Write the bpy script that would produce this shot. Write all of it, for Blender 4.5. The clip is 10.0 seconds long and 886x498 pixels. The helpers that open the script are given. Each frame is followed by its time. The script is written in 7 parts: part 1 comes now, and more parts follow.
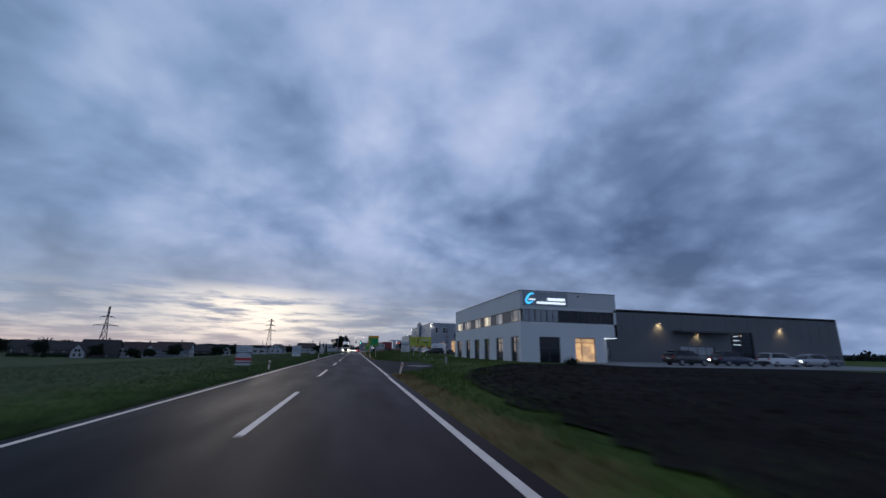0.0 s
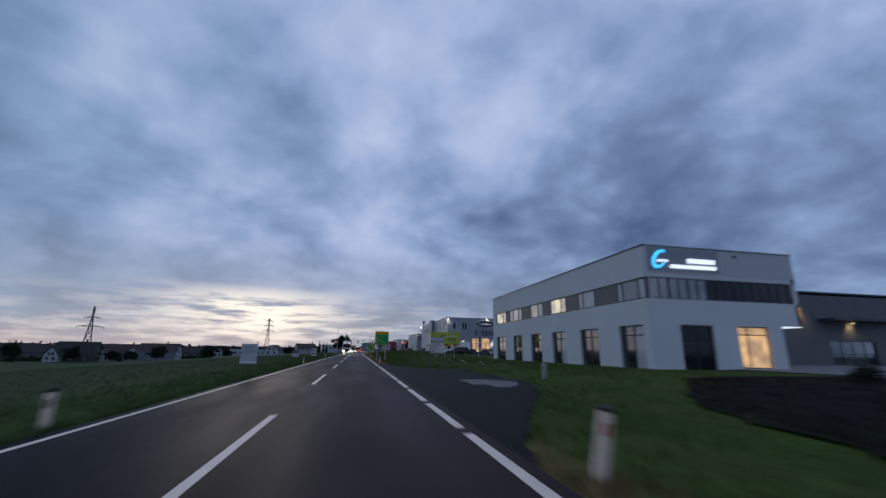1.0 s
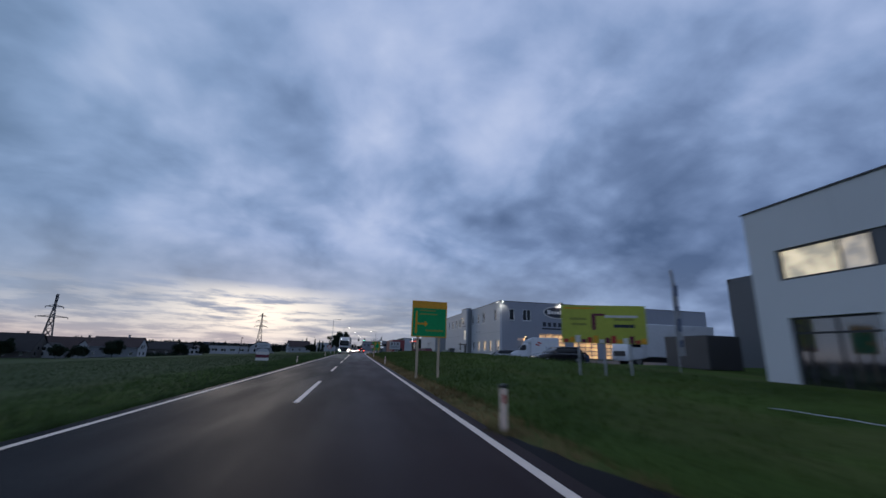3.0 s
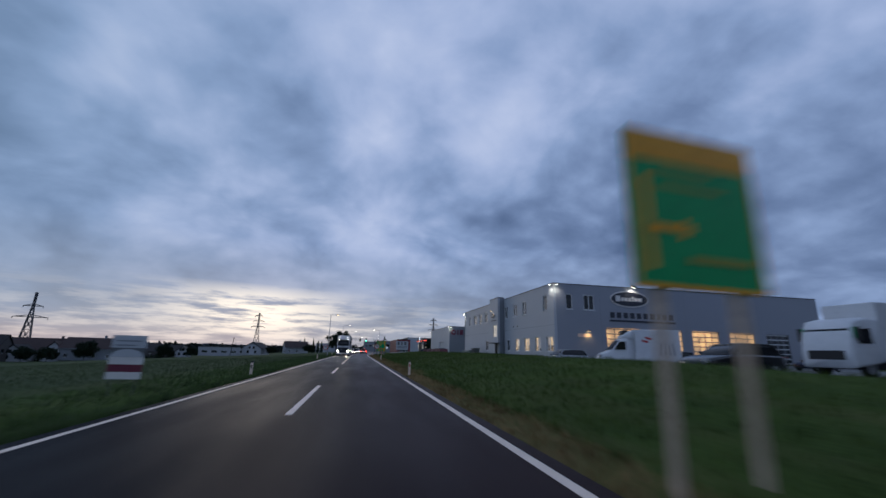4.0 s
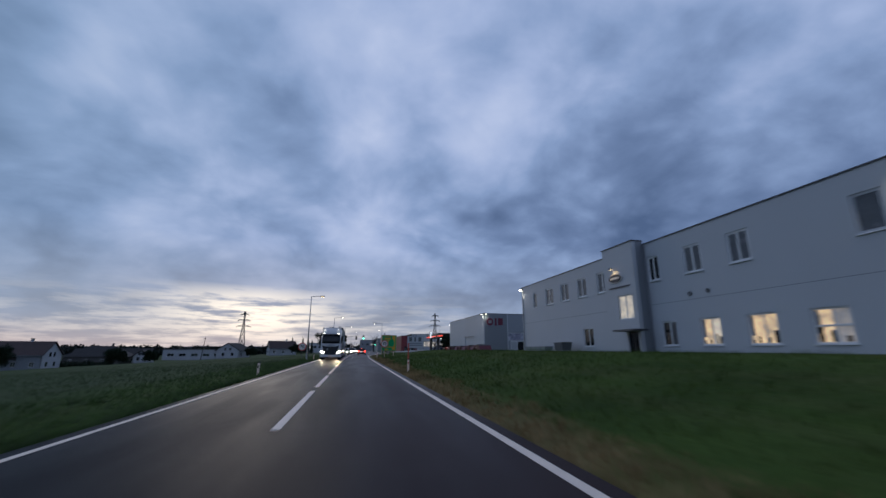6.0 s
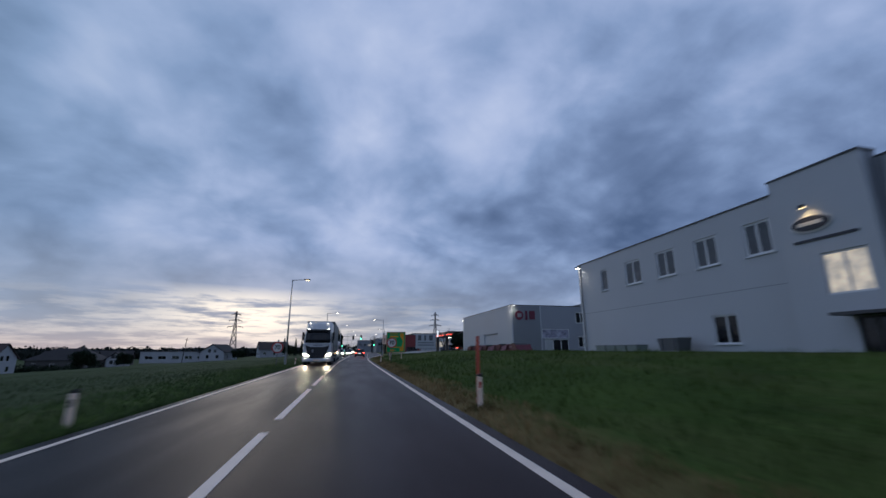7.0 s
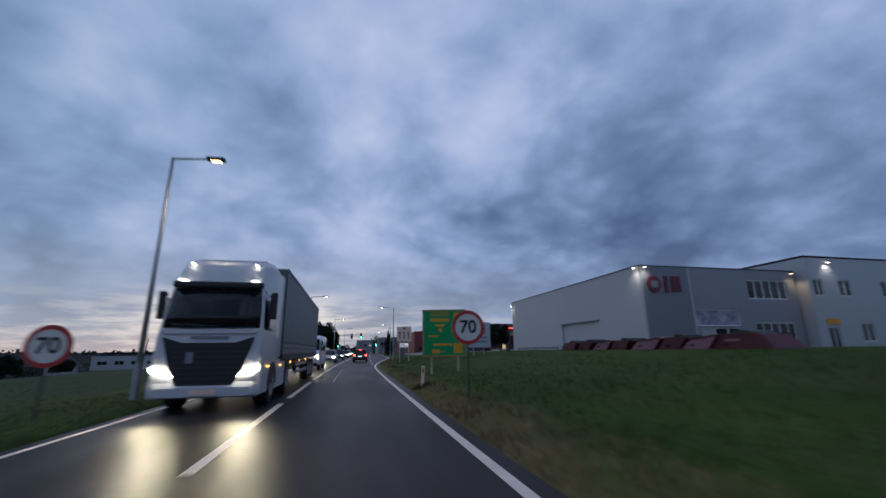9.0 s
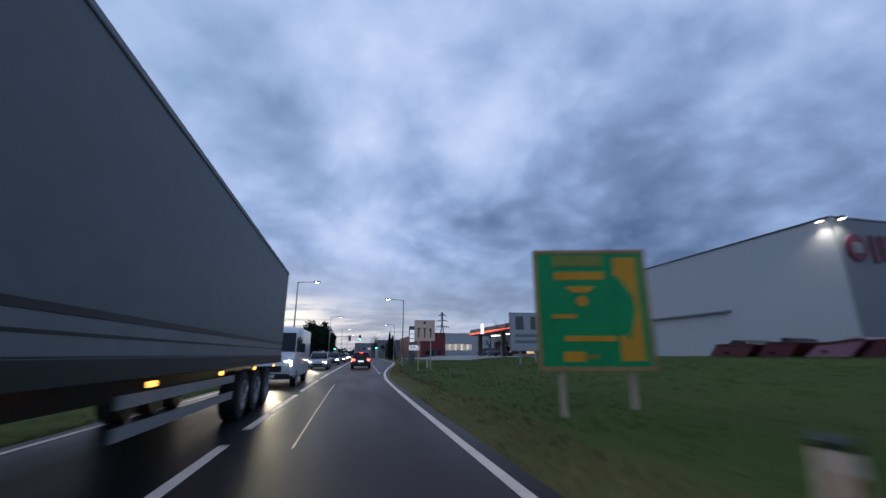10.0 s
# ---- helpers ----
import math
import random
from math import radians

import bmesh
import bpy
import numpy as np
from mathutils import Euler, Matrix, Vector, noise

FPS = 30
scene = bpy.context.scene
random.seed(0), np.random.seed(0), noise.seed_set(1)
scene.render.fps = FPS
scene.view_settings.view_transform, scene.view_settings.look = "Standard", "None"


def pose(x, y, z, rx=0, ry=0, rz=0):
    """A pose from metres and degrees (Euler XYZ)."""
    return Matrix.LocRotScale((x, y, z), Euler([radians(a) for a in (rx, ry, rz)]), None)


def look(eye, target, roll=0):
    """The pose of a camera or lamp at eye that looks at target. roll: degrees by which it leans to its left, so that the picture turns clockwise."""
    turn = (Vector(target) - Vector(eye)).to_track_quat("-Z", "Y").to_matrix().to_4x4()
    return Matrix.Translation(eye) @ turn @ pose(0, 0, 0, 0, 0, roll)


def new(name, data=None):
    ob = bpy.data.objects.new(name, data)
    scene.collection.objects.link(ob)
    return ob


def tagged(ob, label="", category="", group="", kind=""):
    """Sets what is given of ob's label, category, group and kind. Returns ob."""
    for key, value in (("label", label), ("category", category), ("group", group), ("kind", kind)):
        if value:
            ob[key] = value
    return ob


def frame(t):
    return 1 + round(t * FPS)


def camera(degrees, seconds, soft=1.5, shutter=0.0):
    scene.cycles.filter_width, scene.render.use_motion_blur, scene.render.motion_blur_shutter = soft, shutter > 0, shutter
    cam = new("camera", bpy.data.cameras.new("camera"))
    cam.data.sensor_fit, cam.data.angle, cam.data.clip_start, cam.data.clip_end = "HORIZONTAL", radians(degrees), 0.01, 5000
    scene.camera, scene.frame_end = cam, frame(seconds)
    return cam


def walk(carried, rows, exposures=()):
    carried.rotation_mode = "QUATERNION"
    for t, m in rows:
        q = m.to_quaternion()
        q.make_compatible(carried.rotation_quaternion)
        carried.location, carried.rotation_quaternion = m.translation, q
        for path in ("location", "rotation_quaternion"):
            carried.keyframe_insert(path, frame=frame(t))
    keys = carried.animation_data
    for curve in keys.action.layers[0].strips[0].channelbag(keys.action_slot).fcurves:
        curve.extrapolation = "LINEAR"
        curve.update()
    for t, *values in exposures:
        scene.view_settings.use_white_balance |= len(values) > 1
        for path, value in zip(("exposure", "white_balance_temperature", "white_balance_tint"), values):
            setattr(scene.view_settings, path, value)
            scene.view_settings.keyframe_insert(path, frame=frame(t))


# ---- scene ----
cam = camera(95.43, 10.0, shutter=0.5)
PATH = [
    (0.0, pose(1.682, 0.000, 1.367, 104.24, -1.30, -12.00)),
    (0.5, pose(1.636, 9.804, 1.337, 104.06, -1.12, -11.88)),
    (1, pose(1.610, 19.409, 1.357, 104.19, -0.79, -11.75)),
    (1.5, pose(1.550, 28.605, 1.340, 104.22, -0.89, -11.74)),
    (2, pose(1.473, 37.963, 1.340, 104.24, -1.36, -11.81)),
    (2.5, pose(1.396, 46.734, 1.342, 104.26, -1.83, -11.83)),
    (4, pose(1.259, 72.023, 1.303, 104.31, -1.47, -11.64)),
    (4.5, pose(1.198, 80.217, 1.347, 104.19, -1.20, -11.62)),
    (5, pose(1.197, 88.131, 1.324, 103.98, -0.64, -11.79)),
    (5.5, pose(1.183, 95.741, 1.318, 103.96, -0.41, -12.01)),
    (7, pose(1.341, 117.733, 1.347, 104.03, 0.07, -12.56)),
    (7.5, pose(1.452, 124.746, 1.339, 104.04, 0.40, -12.61)),
    (8, pose(1.559, 131.665, 1.346, 104.19, 0.54, -12.79)),
    (8.5, pose(1.718, 138.362, 1.357, 104.26, 0.61, -12.72)),
    (9, pose(1.800, 145.134, 1.368, 104.03, 0.68, -12.63)),
    (9.5, pose(1.815, 151.639, 1.346, 104.38, 0.32, -12.69)),
    (10, pose(1.822, 158.247, 1.328, 104.63, -0.01, -12.91)),
]
walk(cam, PATH, ((0.0, 0.0), (9.4, 0.0), (10.0, 0.3)))


# ---- sky and light ----
GLOW = Vector((-0.222, 0.970, 0.080)).normalized()      # the bright gap where the sun has set
world = bpy.data.worlds.new("dusk_sky")
scene.world = world
world.use_nodes = True
wn, wl = world.node_tree.nodes, world.node_tree.links
wn.clear()


def wmath(op, a, b=None, clamp=False):
    n = wn.new("ShaderNodeMath")
    n.operation, n.use_clamp = op, clamp
    for i, v in enumerate((a, b)):
        if v is None:
            continue
        if isinstance(v, (int, float)):
            n.inputs[i].default_value = v
        else:
            wl.new(v, n.inputs[i])
    return n.outputs[0]


def wdot(vec, d):
    n = wn.new("ShaderNodeVectorMath")
    n.operation = "DOT_PRODUCT"
    wl.new(vec, n.inputs[0])
    n.inputs[1].default_value = d
    return n.outputs["Value"]


def wcombine(x, y, z):
    n = wn.new("ShaderNodeCombineXYZ")
    for i, v in enumerate((x, y, z)):
        if isinstance(v, (int, float)):
            n.inputs[i].default_value = v
        else:
            wl.new(v, n.inputs[i])
    return n.outputs[0]


def wnoise(vec, scale, detail, rough, distort=0.0):
    n = wn.new("ShaderNodeTexNoise")
    wl.new(vec, n.inputs["Vector"])
    n.inputs["Scale"].default_value, n.inputs["Detail"].default_value = scale, detail
    n.inputs["Roughness"].default_value, n.inputs["Distortion"].default_value = rough, distort
    return n.outputs["Fac"]


def wramp(fac, stops):
    n = wn.new("ShaderNodeValToRGB")
    wl.new(fac, n.inputs[0])
    while len(n.color_ramp.elements) < len(stops):
        n.color_ramp.elements.new(0.5)
    for e, (pos, col) in zip(n.color_ramp.elements, stops):
        e.position, e.color = pos, (*col, 1)
    return n.outputs[0]


def wmix(fac, a, b, mode="MIX"):
    n = wn.new("ShaderNodeMix")
    n.data_type, n.blend_type = "RGBA", mode
    if isinstance(fac, (int, float)):
        n.inputs[0].default_value = fac
    else:
        wl.new(fac, n.inputs[0])
    for i, v in ((6, a), (7, b)):
        if isinstance(v, tuple):
            n.inputs[i].default_value = (*v, 1)
        else:
            wl.new(v, n.inputs[i])
    return n.outputs[2]


way = wn.new("ShaderNodeTexCoord").outputs["Generated"]
sep = wn.new("ShaderNodeSeparateXYZ")
wl.new(way, sep.inputs[0])
wx, wy, wz = sep.outputs
up = wmath("MAXIMUM", wz, 0.0)
flat = wmath("ADD", up, 0.42)
deck = wcombine(wmath("DIVIDE", wx, flat), wmath("DIVIDE", wy, flat), 3.7)
warp = wn.new("ShaderNodeTexNoise")
wl.new(deck, warp.inputs["Vector"])
warp.inputs["Scale"].default_value, warp.inputs["Detail"].default_value = 2.4, 3
bend = wn.new("ShaderNodeVectorMath")
bend.operation = "MULTIPLY_ADD"
wl.new(warp.outputs["Color"], bend.inputs[0])
bend.inputs[1].default_value = (0.10, 0.10, 0.0)
wl.new(deck, bend.inputs[2])
deck = bend.outputs[0]
puff = wn.new("ShaderNodeTexVoronoi")
puff.feature = "SMOOTH_F1"
wl.new(deck, puff.inputs["Vector"])
puff.inputs["Scale"].default_value, puff.inputs["Smoothness"].default_value = 5.2, 1.0
puff.inputs["Detail"].default_value, puff.inputs["Roughness"].default_value = 2.0, 0.55
cover = wmath("MULTIPLY", wnoise(deck, 1.9, 2, 0.4), 0.28)
cover = wmath("ADD", cover, wmath("MULTIPLY", wnoise(deck, 3.6, 5, 0.52, 0.25), 0.42))
cover = wmath("ADD", cover, wmath("MULTIPLY", wnoise(deck, 11.0, 5, 0.6), 0.07))
cover = wmath("ADD", cover, wmath("MULTIPLY", wmath("SUBTRACT", 0.5, puff.outputs["Distance"]), 0.15))
cover = wmath("ADD", cover, 0.163)
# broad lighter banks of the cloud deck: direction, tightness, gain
BANKS = (
    (-0.46, 0.86, 0.21, 400, 0.126), (-0.10, 0.98, 0.17, 50, 0.120), (-0.45, 0.70, 0.56, 300, 0.100), (0.32, 0.77, 0.56, 300, 0.097), (-0.46, 0.74, 0.50, 300, 0.078),
    (0.27, 0.86, 0.44, 400, 0.077), (0.11, 0.77, 0.63, 20, 0.076), (-0.51, 0.75, 0.42, 300, 0.069), (0.26, 0.81, 0.52, 300, 0.064), (-0.00, 0.84, 0.55, 300, 0.055),
    (0.41, 0.68, 0.61, 300, 0.040), (0.48, 0.85, 0.24, 300, 0.031), (-0.29, 0.82, 0.49, 300, 0.029), (-0.02, 0.73, 0.68, 300, 0.025), (-0.57, 0.72, 0.40, 300, 0.024),
)
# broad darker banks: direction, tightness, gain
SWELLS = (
    (0.13, 0.84, 0.52, 400, -0.024), (-0.12, 0.90, 0.41, 300, -0.029), (0.16, 0.97, 0.18, 300, -0.031), (0.56, 0.73, 0.40, 300, -0.038), (-0.28, 0.73, 0.62, 400, -0.044),
    (0.36, 0.90, 0.24, 300, -0.044), (0.54, 0.69, 0.49, 300, -0.046), (0.15, 0.93, 0.34, 300, -0.047), (-0.10, 0.98, 0.17, 300, -0.055), (-0.11, 0.94, 0.32, 300, -0.061),
    (0.29, 0.92, 0.28, 120, -0.069), (-0.51, 0.81, 0.29, 300, -0.073), (0.45, 0.78, 0.42, 300, -0.078), (-0.39, 0.85, 0.36, 300, -0.079), (0.65, 0.69, 0.31, 50, -0.188),
)
for bx, by, bz, tight, gain in BANKS + SWELLS:
    d = wdot(way, Vector((bx, by, bz)).normalized())
    spot = wmath("POWER", wmath("MAXIMUM", d, 0.0), float(tight))
    cover = wmath("ADD", cover, wmath("MULTIPLY", spot, gain))
clouds = wramp(cover, (
    (0.30, (0.073, 0.121, 0.240)), (0.42, (0.149, 0.222, 0.396)), (0.51, (0.236, 0.334, 0.556)), (0.60, (0.355, 0.450, 0.690)), (0.72, (0.50, 0.58, 0.80))))
teal = wmath("MULTIPLY", wmath("POWER", wmath("MAXIMUM", wdot(way, (-0.75, 0.52, 0.40)), 0.0), 5.0), 0.35)
clouds = wmix(teal, clouds, (0.225, 0.365, 0.520))
# thin streaks low over the horizon round the glow
streak = wnoise(wcombine(wmath("MULTIPLY", wx, 8.0), wmath("MULTIPLY", wy, 8.0), wmath("MULTIPLY", wz, 62.0)), 1.0, 7, 0.6, 0.15)
gd = wmath("MAXIMUM", wdot(way, GLOW), 0.0)
lift_ = wmath("MULTIPLY", wmath("SUBTRACT", wz, 0.072), 15.0)
core = wmath("MULTIPLY", wmath("POWER", gd, 75.0), wmath("SUBTRACT", 1.0, wmath("MULTIPLY", lift_, lift_), True))
low = wmath("POWER", wmath("SUBTRACT", 1.0, wmath("MULTIPLY", up, 7.6), True), 1.1)
side = wmath("POWER", gd, 5.5)
haze = wmath("MULTIPLY", wmath("POWER", wmath("SUBTRACT", 1.0, wmath("MULTIPLY", up, 4.2), True), 1.0), wmath("POWER", gd, 3.0), True)
sky = wmix(wmath("MULTIPLY", haze, 0.95), clouds, (0.315, 0.35, 0.405))
gap = wmath("MULTIPLY", wmath("SUBTRACT", streak, 0.47, True), 7.0, True)
warm = wmath("MULTIPLY", wmath("MULTIPLY", low, side), gap, True)
sky = wmix(wmath("MULTIPLY", warm, 0.9), sky, (0.80, 0.77, 0.75))
bright = wmath("MULTIPLY", core, wmath("MULTIPLY", wmath("SUBTRACT", streak, 0.38, True), 6.5, True), True)
sky = wmix(bright, sky, (1.15, 1.06, 0.93))
peach = wmath("MULTIPLY", wmath("POWER", wmath("SUBTRACT", 1.0, wmath("MULTIPLY", up, 13.0), True), 2.0), wmath("POWER", wmath("MAXIMUM", wdot(way, (-0.62, 0.78, 0.05)), 0.0), 20.0), True)
sky = wmix(wmath("MULTIPLY", peach, 0.5), sky, (0.72, 0.50, 0.42))
# the clear evening sky above the deck shows through faintly
nishita = wn.new("ShaderNodeTexSky")
nishita.sky_type, nishita.sun_disc = "NISHITA", False
nishita.sun_elevation, nishita.sun_rotation = radians(1.0), math.atan2(GLOW.x, GLOW.y)
back = wn.new("ShaderNodeBackground")
wl.new(wmix(0.004, sky, nishita.outputs[0], "ADD"), back.inputs[0])
back.inputs[1].default_value = 1.0
wl.new(back.outputs[0], wn.new("ShaderNodeOutputWorld").inputs[0])

sun = new("sun", bpy.data.lights.new("sun", "SUN"))
sun.data.energy, sun.data.angle, sun.data.color = 0.12, radians(14), (1.0, 0.86, 0.72)
sun.matrix_world = look((0, 0, 50), Vector((0, 0, 50)) - GLOW * 10 - Vector((0, 0, 1.2)))


# ---- materials ----
def material(name, color, rough=0.6, metal=0.0, vary=0.18, grain=30.0, patch=1.2, bump=0.15, tint=None, spec=0.5, glow=None, power=0.0, coat=0.0, mottle=0.0):
    """Base colour with variation at two scales and fine relief."""
    m = bpy.data.materials.new(name)
    m.use_nodes = True
    nt = m.node_tree
    n, l = nt.nodes, nt.links
    b = n["Principled BSDF"]
    b.inputs["Roughness"].default_value, b.inputs["Metallic"].default_value = rough, metal
    b.inputs["Specular IOR Level"].default_value = spec
    b.inputs["Coat Weight"].default_value = coat
    co = n.new("ShaderNodeTexCoord").outputs["Object"]
    fine, broad = n.new("ShaderNodeTexNoise"), n.new("ShaderNodeTexNoise")
    for node, s, d in ((fine, grain, 6), (broad, patch, 5)):
        l.new(co, node.inputs["Vector"])
        node.inputs["Scale"].default_value, node.inputs["Detail"].default_value = s, d
    mul = n.new("ShaderNodeMath")
    mul.operation = "MULTIPLY_ADD"
    l.new(fine.outputs["Fac"], mul.inputs[0])
    mul.inputs[1].default_value = 0.5
    half = n.new("ShaderNodeMath")
    half.operation = "MULTIPLY"
    l.new(broad.outputs["Fac"], half.inputs[0])
    half.inputs[1].default_value = 0.5
    l.new(half.outputs[0], mul.inputs[2])
    ramp = n.new("ShaderNodeValToRGB")
    l.new(mul.outputs[0], ramp.inputs[0])
    dark = [c * (1 - vary) for c in color]
    lite = [min(1, c * (1 + vary)) for c in (tint or color)]
    ramp.color_ramp.elements[0].position, ramp.color_ramp.elements[0].color = 0.36, (*dark, 1)
    ramp.color_ramp.elements[1].position, ramp.color_ramp.elements[1].color = 0.64, (*lite, 1)
    l.new(ramp.outputs[0], b.inputs["Base Color"])
    rr = n.new("ShaderNodeMapRange")
    l.new(broad.outputs["Fac"], rr.inputs[0])
    rr.inputs["To Min"].default_value, rr.inputs["To Max"].default_value = max(0.02, rough - 0.08), min(1, rough + 0.08)
    l.new(rr.outputs[0], b.inputs["Roughness"])
    if bump:
        bp = n.new("ShaderNodeBump")
        bp.inputs["Strength"].default_value, bp.inputs["Distance"].default_value = bump, 0.01
        l.new(fine.outputs["Fac"], bp.inputs["Height"])
        l.new(bp.outputs[0], b.inputs["Normal"])
    if glow:
        b.inputs["Emission Color"].default_value = (*glow, 1)
        b.inputs["Emission Strength"].default_value = power
        if mottle:
            # noise put into the emission imitates a room's uneven light behind the pane
            room = n.new("ShaderNodeTexNoise")
            l.new(co, room.inputs["Vector"])
            room.inputs["Scale"].default_value, room.inputs["Detail"].default_value = mottle, 4
            er = n.new("ShaderNodeMapRange")
            er.inputs["From Min"].default_value, er.inputs["From Max"].default_value = 0.36, 0.66
            er.inputs["To Min"].default_value, er.inputs["To Max"].default_value = power * 0.40, power * 1.35
            l.new(room.outputs["Fac"], er.inputs[0])
            l.new(er.outputs[0], b.inputs["Emission Strength"])
    return m


def ground_material():
    """Meadow grass, drier and browner along the verge beside the carriageway."""
    m = material("meadow_grass", (0.037, 0.062, 0.014), 0.95, vary=0.25, grain=9.0, patch=0.22, bump=0.35, tint=(0.060, 0.092, 0.020), spec=0.04)
    n, l = m.node_tree.nodes, m.node_tree.links
    b = n["Principled BSDF"]
    old = b.inputs["Base Color"].links[0].from_socket
    sp = n.new("ShaderNodeSeparateXYZ")
    l.new(n.new("ShaderNodeNewGeometry").outputs["Position"], sp.inputs[0])
    wob = n.new("ShaderNodeTexNoise")
    wob.inputs["Scale"].default_value, wob.inputs["Detail"].default_value = 0.5, 6
    l.new(n.new("ShaderNodeTexCoord").outputs["Object"], wob.inputs["Vector"])
    add = n.new("ShaderNodeMath")
    add.operation = "MULTIPLY_ADD"
    l.new(wob.outputs["Fac"], add.inputs[0])
    add.inputs[1].default_value = 3.0
    thin = n.new("ShaderNodeMapRange")
    thin.inputs["From Min"].default_value, thin.inputs["From Max"].default_value = 70.0, 125.0
    thin.inputs["To Min"].default_value, thin.inputs["To Max"].default_value = 1.25, 0.65
    l.new(sp.outputs[1], thin.inputs[0])
    out_ = n.new("ShaderNodeMath")
    l.new(sp.outputs[0], out_.inputs[0])
    l.new(thin.outputs[0], out_.inputs[1])
    l.new(out_.outputs[0], add.inputs[2])
    band = n.new("ShaderNodeMapRange")
    band.inputs["From Min"].default_value, band.inputs["From Max"].default_value = 5.9, 7.6
    band.inputs["To Min"].default_value, band.inputs["To Max"].default_value = 0.85, 0.0
    l.new(add.outputs[0], band.inputs[0])
    gate = n.new("ShaderNodeMath")
    gate.operation = "GREATER_THAN"
    l.new(sp.outputs[0], gate.inputs[0])
    gate.inputs[1].default_value = 0.0
    fac = n.new("ShaderNodeMath")
    fac.operation = "MULTIPLY"
    l.new(band.outputs[0], fac.inputs[0])
    l.new(gate.outputs[0], fac.inputs[1])
    mix = n.new("ShaderNodeMix")
    mix.data_type = "RGBA"
    l.new(fac.outputs[0], mix.inputs[0])
    l.new(old, mix.inputs[6])
    mix.inputs[7].default_value = (0.225, 0.148, 0.068, 1)
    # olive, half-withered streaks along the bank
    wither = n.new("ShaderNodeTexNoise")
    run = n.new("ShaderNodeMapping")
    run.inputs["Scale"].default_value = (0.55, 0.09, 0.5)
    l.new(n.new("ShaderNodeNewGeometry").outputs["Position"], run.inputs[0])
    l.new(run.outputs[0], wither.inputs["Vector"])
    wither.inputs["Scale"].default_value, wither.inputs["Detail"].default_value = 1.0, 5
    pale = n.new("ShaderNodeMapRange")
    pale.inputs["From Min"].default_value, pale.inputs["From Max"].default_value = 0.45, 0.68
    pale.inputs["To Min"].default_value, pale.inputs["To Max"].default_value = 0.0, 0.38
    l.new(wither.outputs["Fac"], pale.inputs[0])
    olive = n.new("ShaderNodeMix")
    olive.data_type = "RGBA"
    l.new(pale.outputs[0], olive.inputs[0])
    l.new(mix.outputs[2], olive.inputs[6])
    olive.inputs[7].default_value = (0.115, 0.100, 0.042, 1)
    # brighter light on the grass past y 150 is put into its colour
    light_fade = n.new("ShaderNodeMapRange")
    light_fade.inputs["From Min"].default_value, light_fade.inputs["From Max"].default_value = 150.0, 166.0
    light_fade.inputs["To Min"].default_value, light_fade.inputs["To Max"].default_value = 0.0, 0.50
    l.new(sp.outputs[1], light_fade.inputs[0])
    lit_mix = n.new("ShaderNodeMix")
    lit_mix.data_type = "RGBA"
    l.new(light_fade.outputs[0], lit_mix.inputs[0])
    l.new(olive.outputs[2], lit_mix.inputs[6])
    lit_mix.inputs[7].default_value = (0.100, 0.120, 0.036, 1)
    mix = lit_mix
    # the sown field on the west side: a veil of haze is put into its grey-green
    sown = n.new("ShaderNodeMapRange")
    sown.inputs["From Min"].default_value, sown.inputs["From Max"].default_value = -4.5, -10.0
    sown.inputs["To Min"].default_value, sown.inputs["To Max"].default_value = 0.0, 0.75
    l.new(sp.outputs[0], sown.inputs[0])
    crop = n.new("ShaderNodeMix")
    crop.data_type = "RGBA"
    l.new(sown.outputs[0], crop.inputs[0])
    l.new(mix.outputs[2], crop.inputs[6])
    crop.inputs[7].default_value = (0.050, 0.070, 0.036, 1)
    l.new(crop.outputs[2], b.inputs["Base Color"])
    return m


